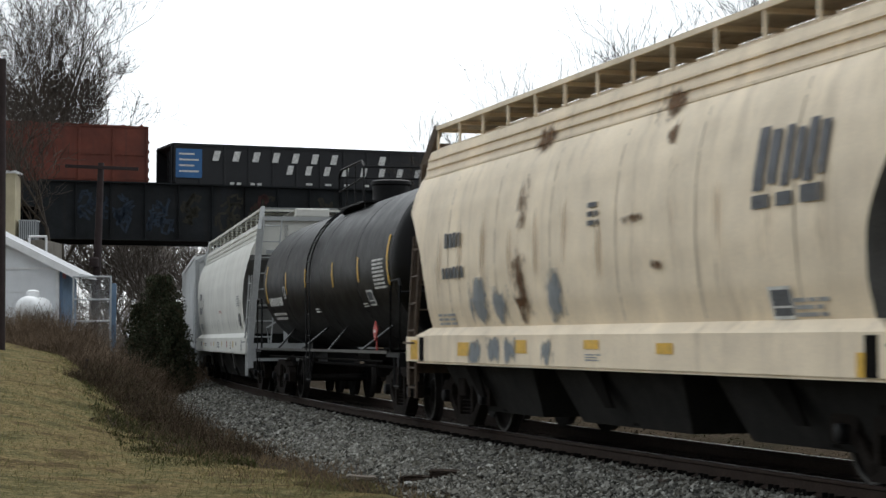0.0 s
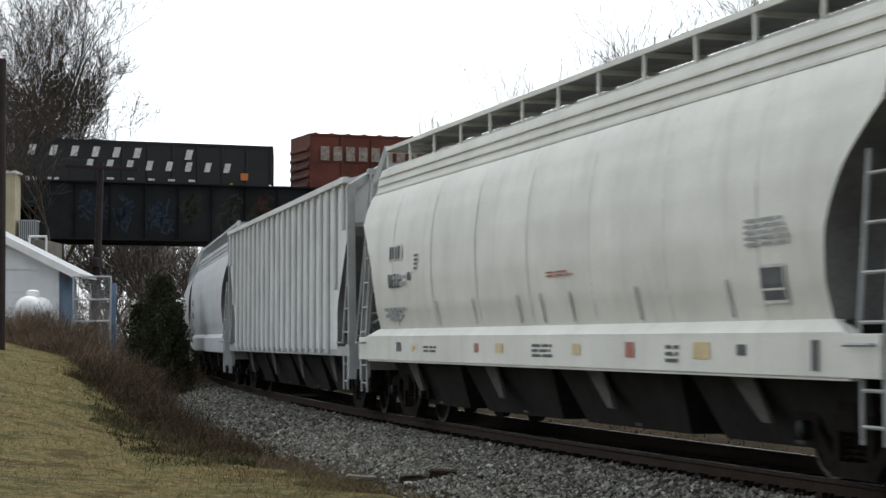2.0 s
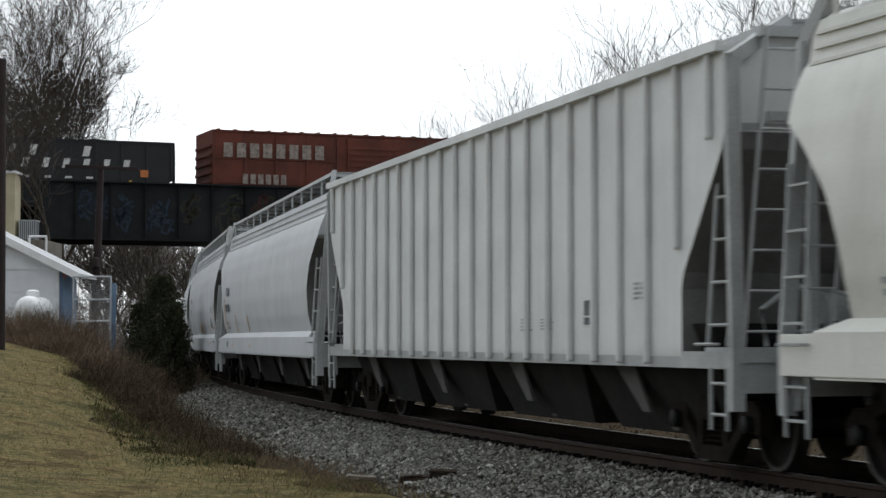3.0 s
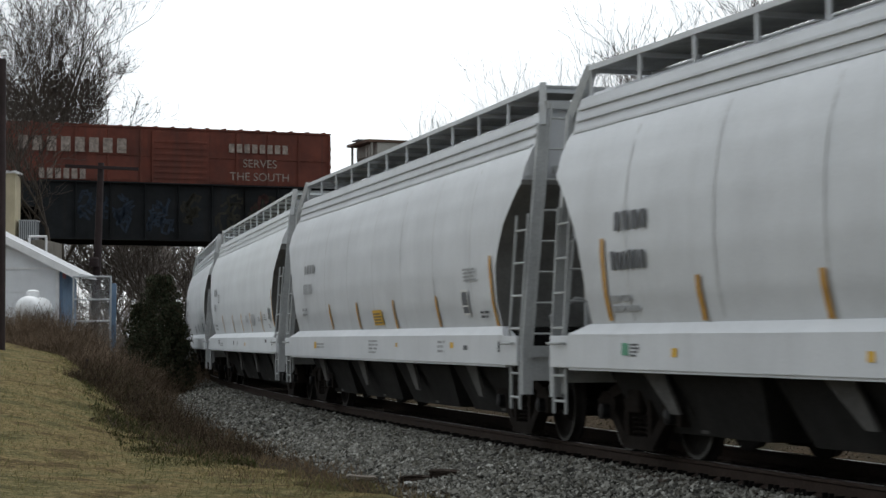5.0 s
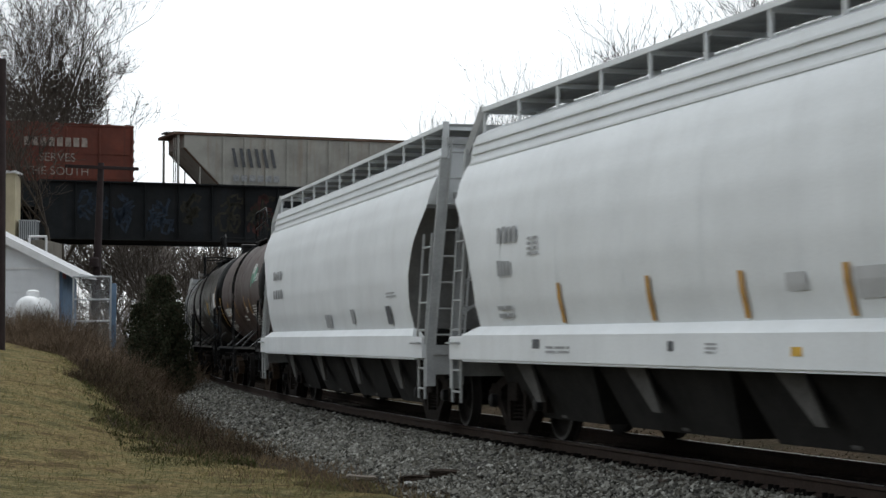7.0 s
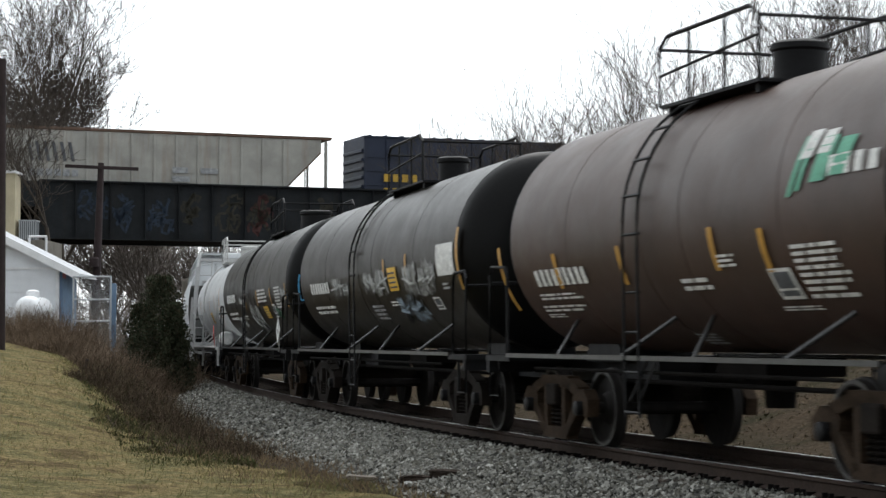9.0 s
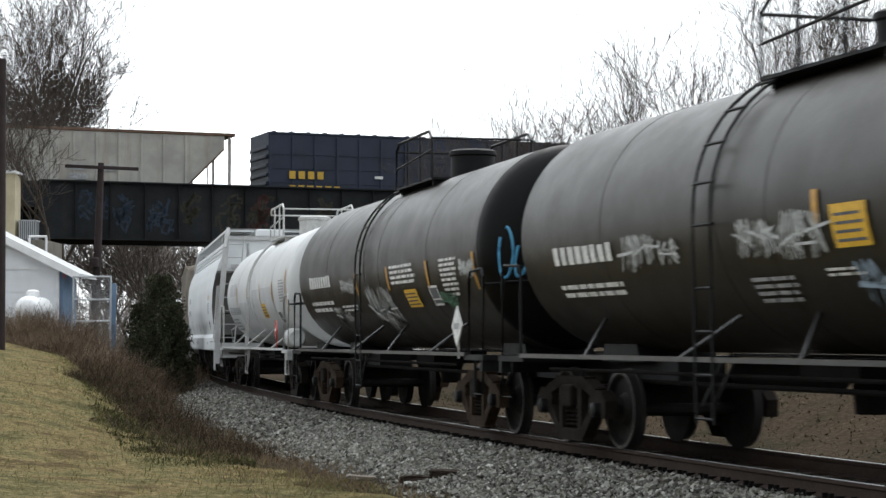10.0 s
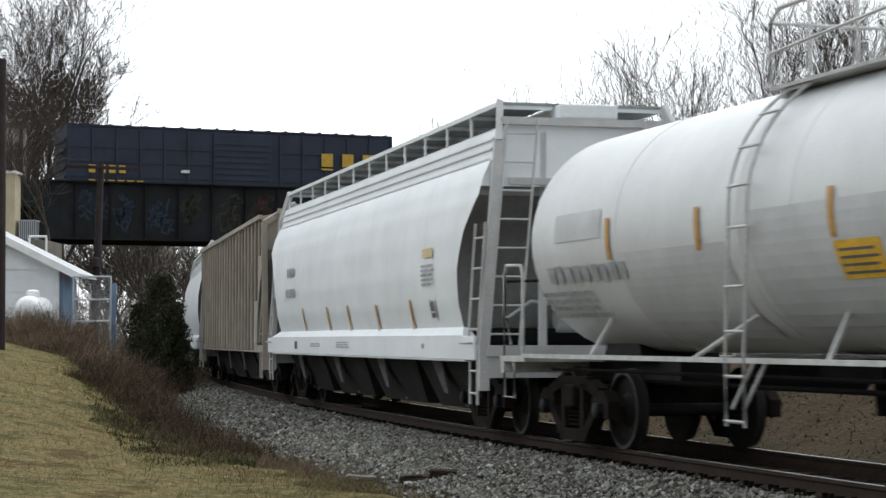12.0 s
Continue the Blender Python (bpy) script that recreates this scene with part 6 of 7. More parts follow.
def annex():
    Y = 74.5
    a = new("flat_roofed_building", None)
    tagged(a, "cream stucco building with a flat roof behind the garage", "building")
    xr = sx(25, Y)
    zt = 1.2566 + (602.7 - 306) / 3467 * Y
    z0 = gz(xr, Y) - 0.3
    bm = bmesh.new()
    box(bm, (xr - 2.5, Y + 0.5, (zt + z0) / 2), (5, 1, zt - z0), bevel=0.02)
    part("wall", bm, STUCCO, a)
    bm = bmesh.new()
    box(bm, (xr - 2.5, Y + 0.5, zt + 0.04), (5.1, 1.1, 0.1), bevel=0.02)
    part("coping", bm, FASCIA, a)
    zl = 1.2566 + (602.7 - 425) / 3467 * Y
    xe = sx(82, Y)
    bm = bmesh.new()
    box(bm, ((xr + xe) / 2 + 0.003, Y + 1.5, (zl + z0) / 2), (xe - xr - 0.01, 3, zl - z0), bevel=0.02)
    part("low_wall", bm, CONCRETE, a, "brown low wing under the air conditioner")
    ac = new("air_conditioner", None)
    tagged(ac, "grey louvred air conditioner on the flat roof", "air conditioner")
    xa, xb = sx(30, Y), sx(62, Y)
    zt = 1.2566 + (602.7 - 390) / 3467 * Y
    bm = bmesh.new()
    box(bm, ((xa + xb) / 2, Y + 0.5, (zl + zt) / 2), (xb - xa - 0.06, 0.64, zt - zl - 0.02), bevel=0.02)
    part("case", bm, mat("dark_coil", (0.12, 0.13, 0.14), 0.6), ac)
    for k in range(9):
        bm = bmesh.new()
        box(bm, (xa + (xb - xa) * (k + 0.5) / 9, Y + 0.16, (zl + zt) / 2), (0.035, 0.03, zt - zl - 0.06))
        part("louvre", bm, GALV, ac)
    bm = bmesh.new()
    box(bm, ((xa + xb) / 2, Y + 0.5, zt), (xb - xa, 0.74, 0.05), bevel=0.015)
    part("top", bm, GALV, ac)
    r = new("roof_rail", None)
    tagged(r, "white pipe rail at the edge of the flat roof", "railing")
    zr = zl
    for nm, pts in (("rail", [(sx(50, Y - 2.5), Y - 2.5, zr), (sx(82, Y - 2.5), Y - 2.5, zr)]), ("post", [(sx(81, Y - 2.5), Y - 2.5, gz(sx(81, Y - 2.5), Y - 2.5) - 0.1), (sx(81, Y - 2.5), Y - 2.5, zr - 0.04)]), ("post", [(sx(51, Y - 2.5), Y - 2.5, gz(sx(51, Y - 2.5), Y - 2.5) - 0.1), (sx(51, Y - 2.5), Y - 2.5, zr - 0.04)])):
        bm = bmesh.new()
        tube(bm, pts, 0.045, 8)
        part(nm, bm, FASCIA, r, smooth=True)


def signal_post():
    Y = 84.0
    x = sx(331, Y)
    z0 = gz(x, Y) - 0.1
    s = new("track_signal", None)
    tagged(s, "pale trackside signal post with small cabinets", "signal")
    bm = bmesh.new()
    tube(bm, [(x, Y, z0), (x, Y, 3.1)], 0.05, 8)
    part("mast", bm, GALV, s, smooth=True)
    for nm, dx, z, w, hh in (("arm", -0.02, 2.55, 0.5, 0.07), ("lamp_box", 0.1, 2.45, 0.22, 0.3), ("lamp_box", -0.12, 2.0, 0.2, 0.25), ("cabinet", 0.12, 1.2, 0.4, 0.6)):
        bm = bmesh.new()
        box(bm, (x + dx, Y - 0.15, z), (w, 0.2, hh), bevel=0.02)
        part(nm, bm, FASCIA if nm != "lamp_box" else GALV, s)


def litter():
    """Old timber, slabs and scraps by the ballast."""
    def chunk(name, label, cat, x, y, z, size, rz, material, rough=0.04, rx=0, ry=0):
        bm = bmesh.new()
        box(bm, (0, 0, 0), size, None, 0.02)
        bmesh.ops.subdivide_edges(bm, edges=bm.edges[:], cuts=2, use_grid_fill=True)
        rng = random.Random(name + label)
        for v in bm.verts:
            v.co += Vector((rng.gauss(0, rough), rng.gauss(0, rough), rng.gauss(0, rough * 0.4))) * 0.5
        ob = part(name, bm, material)
        ob.matrix_basis = pose(x, y, z, rx, ry, rz)
        tagged(ob, label, cat)
    Y = 24.3
    chunk("old_timber", "rotten dark timber lying on the ballast edge", "timber", sx(788, Y), Y, -0.42, (0.36, 0.2, 0.16), -6, TIE, 0.03)
    chunk("old_timber", "thin dark broken board on the ballast edge", "timber", sx(735, Y), Y - 0.1, -0.45, (0.34, 0.16, 0.08), 8, TIE, 0.03)
    chunk("flat_slab", "flat grey-brown slab among dead weeds", "slab", sx(640, 24.6), 24.6, -0.46, (0.38, 0.25, 0.05), 5, mat("grey_brown_slab", (0.2, 0.17, 0.14), 0.9), 0.02, 0, 4)
    chunk("paper_scrap", "crumpled white scrap by the ballast", "litter", sx(722, 23.9), 23.9, -0.47, (0.07, 0.05, 0.03), 20, WHITE_MARK, 0.02)
    for x, y in ((208, 52), (225, 54), (262, 50), (238, 56)):
        chunk("scrap", "pale scrap of litter in the brush", "litter", sx(x, y), y, gz(sx(x, y), y) + 0.05, (0.16, 0.08, 0.05), x * 7 % 90, WHITE_MARK, 0.03)
    Y = 47.0
    st = new("stump", None)
    tagged(st, "short dark broken post at the edge of the grass", "post")
    bm = bmesh.new()
    x = sx(152, Y)
    z = gz(x, Y)
    tube(bm, [(x - 0.04, Y, z - 0.05), (x, Y, z + 0.25), (x + 0.06, Y, z + 0.42)], 0.06, 7, True, 0.04)
    part("wood", bm, CREOSOTE, st)


YARD = (utility_pole, near_pole, annex, signal_post, litter)


# ---- ties and ballast stones ----
def build_ties():
    row = new("track_ties", None)
    tagged(row, "weathered dark wooden ties half sunk in ballast", "railway ties", kind="structure")
    bm = bmesh.new()
    box(bm, (0, 0, -0.09), (0.23, 2.6, 0.18), bevel=0.015)
    first = None
    for k in range(190):
        s = -24 + k * 0.54
        p = on_track(s, 0.7525, -0.176)
        m = Matrix.Translation(p) @ Matrix.Rotation(-heading(s) + math.pi / 2, 4, 'Z') @ pose(0, random.uniform(-0.05, 0.05), random.uniform(-0.008, 0.004), 0, 0, random.uniform(-1, 1))
        if first is None:
            first = part("tie", bm, TIE, row)
            first.matrix_basis = m
        else:
            again(first, row, m)


build_ties()


def build_plates():
    """A tie plate with its spike heads under the near rail on each tie close by."""
    row = new("tie_plates", None)
    tagged(row, "rusty tie plates with spikes under the near rail", "tie plates", kind="structure")
    bm = bmesh.new()
    box(bm, (0, 0, 0), (0.19, 0.36, 0.02))
    for x in (-0.06, 0.06):
        box(bm, (x, -0.10, 0.03), (0.025, 0.05, 0.05))
    box(bm, (0.14, -0.03, 0.0), (0.05, 0.16, 0.07))
    first = None
    for k in range(66):
        q = -8 + k * 0.54 - (-8 + 24) % 0.54
        m = Matrix.Translation(on_track(q, 0.0, -0.172)) @ Matrix.Rotation(-heading(q) + math.pi / 2, 4, 'Z') @ Matrix.Rotation(math.pi, 4, 'Z')
        if first is None:
            first = part("tie_plate", bm, UNDER, row)
            first.matrix_basis = m
        else:
            again(first, row, m)


build_plates()


def stones(name, pts, sizes, material, label, seed):
    """Many small broken stones, joined: each an uneven eight-sided lump."""
    rs = np.random.RandomState(seed)
    base = np.array([(1, 0, 0), (-1, 0, 0), (0, 1, 0), (0, -1, 0), (0, 0, 1), (0, 0, -1)], float)
    tri = np.array([(0, 2, 4), (2, 1, 4), (1, 3, 4), (3, 0, 4), (2, 0, 5), (1, 2, 5), (3, 1, 5), (0, 3, 5)])
    n = len(pts)
    v = base[None] * sizes[:, None, None] * rs.uniform(0.55, 1.25, (n, 6, 1)) + rs.normal(0, 0.22, (n, 6, 3)) * sizes[:, None, None]
    a = rs.uniform(0, 6.28, n)
    b = rs.uniform(-0.7, 0.7, n)
    ca, sa, cb, sb = np.cos(a), np.sin(a), np.cos(b), np.sin(b)
    x, y, z = v[..., 0], v[..., 1], v[..., 2] * 0.8
    y, z = y * cb[:, None] - z * sb[:, None], y * sb[:, None] + z * cb[:, None]
    x, y = x * ca[:, None] - y * sa[:, None], x * sa[:, None] + y * ca[:, None]
    V = np.stack([x, y, z], -1) + pts[:, None, :]
    F = tri[None] + (np.arange(n) * 6)[:, None, None]
    ob = mesh_part(name, V.reshape(-1, 3).tolist(), F.reshape(-1, 3).tolist(), material)
    return tagged(ob, label, "stones", kind="stuff")


def island_mat(name, colors, rough=0.9, thin=0.0):
    """Each loose piece takes its own shade from the range."""
    m = bpy.data.materials.new(name)
    m.use_nodes = True
    n, l = m.node_tree.nodes, m.node_tree.links
    b = n["Principled BSDF"]
    b.inputs["Roughness"].default_value = rough
    b.inputs["Specular IOR Level"].default_value = 0.08
    g = n.new("ShaderNodeNewGeometry")
    r = n.new("ShaderNodeValToRGB")
    while len(r.color_ramp.elements) < len(colors):
        r.color_ramp.elements.new(0.5)
    for i, c in enumerate(colors):
        r.color_ramp.elements[i].position = i / max(1, len(colors) - 1)
        r.color_ramp.elements[i].color = (*c, 1)
    l.new(g.outputs["Random Per Island"], r.inputs[0])
    t = n.new("ShaderNodeTexNoise")
    t.inputs["Scale"].default_value = 0.9
    mx = n.new("ShaderNodeMixRGB")
    mx.blend_type = 'MULTIPLY'
    mx.inputs[0].default_value = 0.5
    l.new(r.outputs[0], mx.inputs[1])
    l.new(t.outputs[0], mx.inputs[2])
    l.new(mx.outputs[0], b.inputs["Base Color"])
    if thin:
        # light passes through thin blades
        tr = n.new("ShaderNodeBsdfTranslucent")
        l.new(mx.outputs[0], tr.inputs["Color"])
        sh = n.new("ShaderNodeMixShader")
        sh.inputs[0].default_value = thin
        l.new(b.outputs[0], sh.inputs[1])
        l.new(tr.outputs[0], sh.inputs[2])
        l.new(sh.outputs[0], n["Material Output"].inputs["Surface"])
    return m


# stones between the rails: oily, and darker still for shade under the train
STONE_OILY_SHADE = island_mat("oily_dark_stone", [(0.02, 0.019, 0.017), (0.05, 0.047, 0.043), (0.09, 0.085, 0.078)])
STONE = island_mat("grey_broken_stone", [(0.05, 0.049, 0.043), (0.19, 0.186, 0.165), (0.36, 0.354, 0.32), (0.13, 0.12, 0.096), (0.55, 0.545, 0.50)])


def build_stones():
    rs = np.random.RandomState(5)
    pu = np.array([2.6, 1.75, 1.0, 0.55, -0.75, -2.1, -2.4, -2.6, -2.8])[::-1]
    pz = np.array([-0.6, -0.46, -0.30, -0.20, -0.19, -0.21, -0.36, -0.5, -0.66])[::-1]
    for lab, n, s0, s1, u0, u1, a, b in (("near", 21000, -4, 18, 0.1, 2.5, 0.018, 0.042), ("far", 15000, 18, 60, 0.1, 2.5, 0.026, 0.055), ("inside", 4000, -6, 30, -2.1, 0.0, 0.02, 0.04)):
        s = rs.uniform(s0, s1, n)
        u = u0 + (u1 - u0) * rs.uniform(0, 1, n) ** (1.15 if u0 > 0 else 1)
        keep = (u < 2.0) | (rs.uniform(0, 1, n) < 0.45)
        s, u = s[keep], u[keep]
        xy = beside(s, u)
        z = np.interp(u, pu, pz) + 0.01
        z = np.maximum(z, np.where(u > 2.0, -0.56, -9))
        stones("ballast_stones", np.column_stack([xy, z]), rs.uniform(a, b, len(s)) * (0.7 + 0.6 * rs.uniform(0, 1, len(s))), STONE if lab != "inside" else STONE_OILY_SHADE, "broken grey ballast stones along the track", len(s))


build_stones()

# ---- plants ----
BARK = mat("grey_brown_bark", (0.075, 0.06, 0.048), 0.95, 0, 0.4, 3.0, 0.4)
BARK_PALE = mat("pale_grey_bark", (0.2, 0.175, 0.155), 0.95, 0, 0.4, 3.0, 0.4)


def tubes_mesh(name, segs, sides, material, parent):
    """Tapered sticks, joined in one mesh: rows of x, y, z, x, y, z, radius, radius."""
    S = np.array(segs, float)
    p, q, r0, r1 = S[:, 0:3], S[:, 3:6], S[:, 6], S[:, 7]
    d = q - p
    d /= np.linalg.norm(d, axis=1)[:, None] + 1e-9
    ref = np.where(np.abs(d[:, 2:3]) > 0.9, np.array([[1.0, 0, 0]]), np.array([[0, 0, 1.0]]))
    a = np.cross(d, ref)
    a /= np.linalg.norm(a, axis=1)[:, None] + 1e-9
    b = np.cross(d, a)
    V = []
    for c, r in ((p, r0), (q, r1)):
        for k in range(sides):
            t = 2 * math.pi * k / sides
            V.append(c + (a * math.cos(t) + b * math.sin(t)) * r[:, None])
    V = np.stack(V, 1)
    F = np.array([(k, (k + 1) % sides, sides + (k + 1) % sides, sides + k) for k in range(sides)])
    F = F[None] + (np.arange(len(S)) * 2 * sides)[:, None, None]
    return mesh_part(name, V.reshape(-1, 3).tolist(), F.reshape(-1, 4).tolist(), material, parent)


def bare_tree(x, y, height, seed, spread=0.5, levels=5, label="bare grey winter tree with fine twigs", trunk_r=None, mat_=None, stems=1, z=None, lean=(0, 0), kids=3, thin=0.0035, wiggle=1.0):
    rng = random.Random(seed)
    tree = new("bare_tree", None)
    tagged(tree, label, "tree", "bare trees")
    z0 = float(ground_z(np.array([x]), np.array([y]))[0]) - 0.1 if z is None else z
    tree.location = (x, y, z0)
    r0 = trunk_r or height * 0.012
    thick, fine = [], []

    def grow(p, d, length, r, lev):
        n = 4 if lev < 2 else 3
        for i in range(n):
            d = (d + Vector((rng.gauss(0, 1), rng.gauss(0, 1), rng.gauss(0, 1) + 0.25)) * (0.10 + 0.05 * lev) * wiggle).normalized()
            q = p + d * (length / n)
            r2 = max(thin, r * (1 - 0.42 / n))
            (thick if lev < 2 else fine).append((*p, *q, r, r2))
            p, r = q, r2
            if lev < levels and (i > 0 or lev > 0):
                for _ in range(kids if i == n - 1 else rng.choice((1, 1, 2))):
                    a = rng.uniform(0, 2 * math.pi)
                    side = Vector((math.cos(a), math.sin(a), rng.uniform(-0.1, 0.6)))
                    nd = (d * (1.0 - spread * 0.35) + side * spread * rng.uniform(0.6, 1.3)).normalized()
                    grow(p, nd, length * rng.uniform(0.5, 0.72), max(thin, r * rng.uniform(0.42, 0.62)), lev + 1)
    for k in range(stems):
        d = Vector((lean[0] + rng.gauss(0, 0.22) * (stems > 1), lean[1] + rng.gauss(0, 0.22) * (stems > 1), 1)).normalized()
        grow(Vector((rng.gauss(0, 0.15) * (stems > 1), 0, 0)), d, height * 0.5, r0 * (1 if stems == 1 else 0.7), 0)
    tubes_mesh("trunk", thick, 6, mat_ or BARK, tree)
    tubes_mesh("crown", fine, 3, mat_ or BARK, tree)
    return tree


def plants():
    # big crowns behind the bridge
    for x, y, h, sd in ((-24.6, 97, 18.5, 1), (-20.8, 101, 15.5, 2), (-22.6, 95, 14, 4), (-26.6, 93, 20, 5), (-23.4, 99, 17.5, 6), (-27.6, 98, 20, 8), (-22.0, 97, 17.5, 9), (-25.6, 100, 20.5, 10), (-19.2, 97, 14.5, 12), (-20.2, 96, 16.5, 13)):
        bare_tree(x, y, h, sd, 0.52, 5, kids=2, thin=0.0078, trunk_r=0.2, wiggle=0.7, lean=(0.1, 0) if sd > 11 else (0, 0))
    # thin tree in front of the bridge
    bare_tree(-15.1, 76.5, 9.6, 11, 0.6, 4, "slender bare tree beside the bridge", thin=0.009, trunk_r=0.13)
    # woods beyond the bridge
    rng = random.Random(8)
    for k in range(16):
        y = rng.uniform(108, 150)
        px = 175 + 15 * k + rng.uniform(-8, 8)
        bare_tree((px - 784) / 3467 * y, y, rng.uniform(8, 10), 30 + k, 0.42, 3, "thin bare tree in the woods beyond the bridge", thin=0.018, trunk_r=0.1, stems=2, mat_=BARK_PALE if k % 2 else BARK)
    # saplings on the bank behind the train
    for k, (px, y, top) in enumerate(((830, 74, 215), (905, 70, 200), (955, 66, 112), (1010, 72, 170), (1075, 64, 55), (1120, 68, 90), (1165, 70, 95), (1215, 64, 30), (1255, 60, 5), (1300, 66, 10), (1345, 58, -40), (1390, 62, -10), (1430, 57, -60), (1480, 60, -30), (1525, 56, -60), (1580, 58, -40), (1640, 57, -60))):
        h = (603 - top) / 3467 * y + 0.4
        bare_tree((px - 784) / 3467 * y, y, h * 0.98, 60 + k, 0.48, 4, "slender bare sapling on the bank behind the tracks", thin=0.0045, trunk_r=0.075, kids=2, stems=1 if k % 3 else 2, wiggle=0.5)


plants()


def leaf_clump(n, rx, ry, h, seed, size, taper=0.75):
    """Small leaf blades spread through an uneven tapering crown."""
    rs = np.random.RandomState(seed)
    t = rs.uniform(0, 1, n) ** 0.85
    a = rs.uniform(0, 2 * np.pi, n)
    lob = 1 + 0.28 * np.sin(a * 3 + t * 9 + seed) + 0.22 * np.sin(a * 5 - t * 14)
    r = np.sqrt(rs.uniform(0.1, 1, n)) * lob * (1 - taper * t ** 1.3) * (0.55 + 0.45 * np.minimum(1, t * 5))
    c = np.column_stack([r * rx * np.cos(a), r * ry * np.sin(a), t * h])
    d1 = rs.normal(0, 1, (n, 3))
    d1[:, 2] += 0.6
    d1 /= np.linalg.norm(d1, axis=1)[:, None]
    d2 = np.cross(d1, rs.normal(0, 1, (n, 3)))
    d2 /= np.linalg.norm(d2, axis=1)[:, None]
    s = size * rs.uniform(0.6, 1.4, n)[:, None]
    V = np.stack([c - d2 * s * 0.3, c + d1 * s * 0.9 - d2 * s * 0.05, c + d2 * s * 0.3], 1)
    return V.reshape(-1, 3), np.arange(n * 3).reshape(-1, 3)


EVERGREEN = island_mat("dark_evergreen_leaves", [(0.018, 0.028, 0.016), (0.05, 0.062, 0.036), (0.085, 0.09, 0.055), (0.07, 0.05, 0.032)])


def evergreen(x, y, w, h, seed, z=None):
    t = new("evergreen_bush", None)
    tagged(t, "dark green conical evergreen shrub beside the track", "shrub", "evergreen shrubs")
    z0 = float(ground_z(np.array([x]), np.array([y]))[0]) - 0.05 if z is None else z
    t.location = (x, y, z0)
    tubes_mesh("trunk", [(0, 0, 0, 0, 0, h * 0.85, 0.07, 0.02)] + [(0, 0, h * k / 9, 0.5 * w * math.cos(k * 2.4) * (1 - k / 10), 0.5 * w * math.sin(k * 2.4) * (1 - k / 10), h * k / 9 + 0.3, 0.02, 0.006) for k in range(1, 9)], 5, BARK, t)
    V, F = leaf_clump(15000, w / 2, w / 2, h, seed, 0.075, 0.68)
    mesh_part("crown", V.tolist(), F.tolist(), EVERGREEN, t)


for px, y, w, h, sd in ((284, 62, 2.2, 3.9, 1), (254, 63.5, 1.9, 3.0, 2), (308, 60.5, 1.4, 3.0, 3)):
    evergreen((px - 784) / 3467 * y, y, w, h, sd)

GRASSMAT = island_mat("dry_grass_blades", [(0.15, 0.13, 0.055), (0.26, 0.215, 0.10), (0.37, 0.31, 0.165), (0.12, 0.14, 0.05), (0.22, 0.165, 0.09)], thin=0.5)
WEEDMAT = island_mat("dead_weed_stalks", [(0.085, 0.062, 0.042), (0.22, 0.16, 0.10), (0.30, 0.225, 0.14), (0.14, 0.10, 0.065)], thin=0.4)
BRUSHMAT = island_mat("dead_brush_twigs", [(0.09, 0.065, 0.046), (0.2, 0.145, 0.10), (0.3, 0.225, 0.16), (0.12, 0.085, 0.06)])
DARKWEED = island_mat("dark_rotting_weeds", [(0.04, 0.028, 0.02), (0.10, 0.07, 0.048), (0.17, 0.125, 0.085), (0.07, 0.07, 0.035)])
LEAFMAT = island_mat("fallen_dry_leaves", [(0.03, 0.022, 0.014), (0.075, 0.055, 0.034), (0.17, 0.13, 0.088), (0.045, 0.05, 0.022), (0.055, 0.038, 0.024)])
GREENW = island_mat("low_green_weeds", [(0.05, 0.055, 0.025), (0.09, 0.10, 0.04), (0.12, 0.10, 0.05)])


def blades(name, n, s_rng, u_rng, h_rng, w, material, label, seed, bend=0.5, upow=1.0, clump=0.0, edge=False):
    rs = np.random.RandomState(seed)
    s = rs.uniform(*s_rng, n)
    u = u_rng[0] + (u_rng[1] - u_rng[0]) * rs.uniform(0, 1, n) ** upow
    if edge:
        u = u + lawn_edge(s)
    if clump:
        k = np.sin(s * 1.7 + seed) * np.sin(u * 2.1 + s * 0.4) + 0.5 * np.sin(s * 4.3 - u * 3.0)
        keep = k > rs.uniform(-1.4, clump, n)
        s, u = s[keep], u[keep]
        n = len(s)
    xy = beside(s, u)
    z = ground_z(xy[:, 0], xy[:, 1])
    base = np.column_stack([xy, z])
    h = rs.uniform(*h_rng, n) * rs.uniform(0.6, 1.0, n)
    a = rs.uniform(0, 2 * np.pi, n)
    side = np.column_stack([np.cos(a), np.sin(a) * 0.3, np.zeros(n)]) * (w * rs.uniform(0.6, 1.4, n))[:, None]
    lean = rs.normal(0, bend, (n, 3))
    lean[:, 2] = 1
    lean /= np.linalg.norm(lean, axis=1)[:, None]
    mid = base + lean * (h * 0.55)[:, None]
    tip = mid + (lean + rs.normal(0, bend, (n, 3)) * 0.6) * (h * 0.5)[:, None]
    V = np.stack([base - side, base + side, mid + side * 0.7, mid - side * 0.7, tip], 1)
    F4 = np.array([(0, 1, 2, 3)])[None] + (np.arange(n) * 5)[:, None, None]
    F3 = np.array([(3, 2, 4)])[None] + (np.arange(n) * 5)[:, None, None]
    ob = mesh_part(name, V.reshape(-1, 3).tolist(), F4.reshape(-1, 4).tolist() + F3.reshape(-1, 3).tolist(), material)
    return tagged(ob, label, "grass" if "grass" in name else "weeds", kind="stuff")


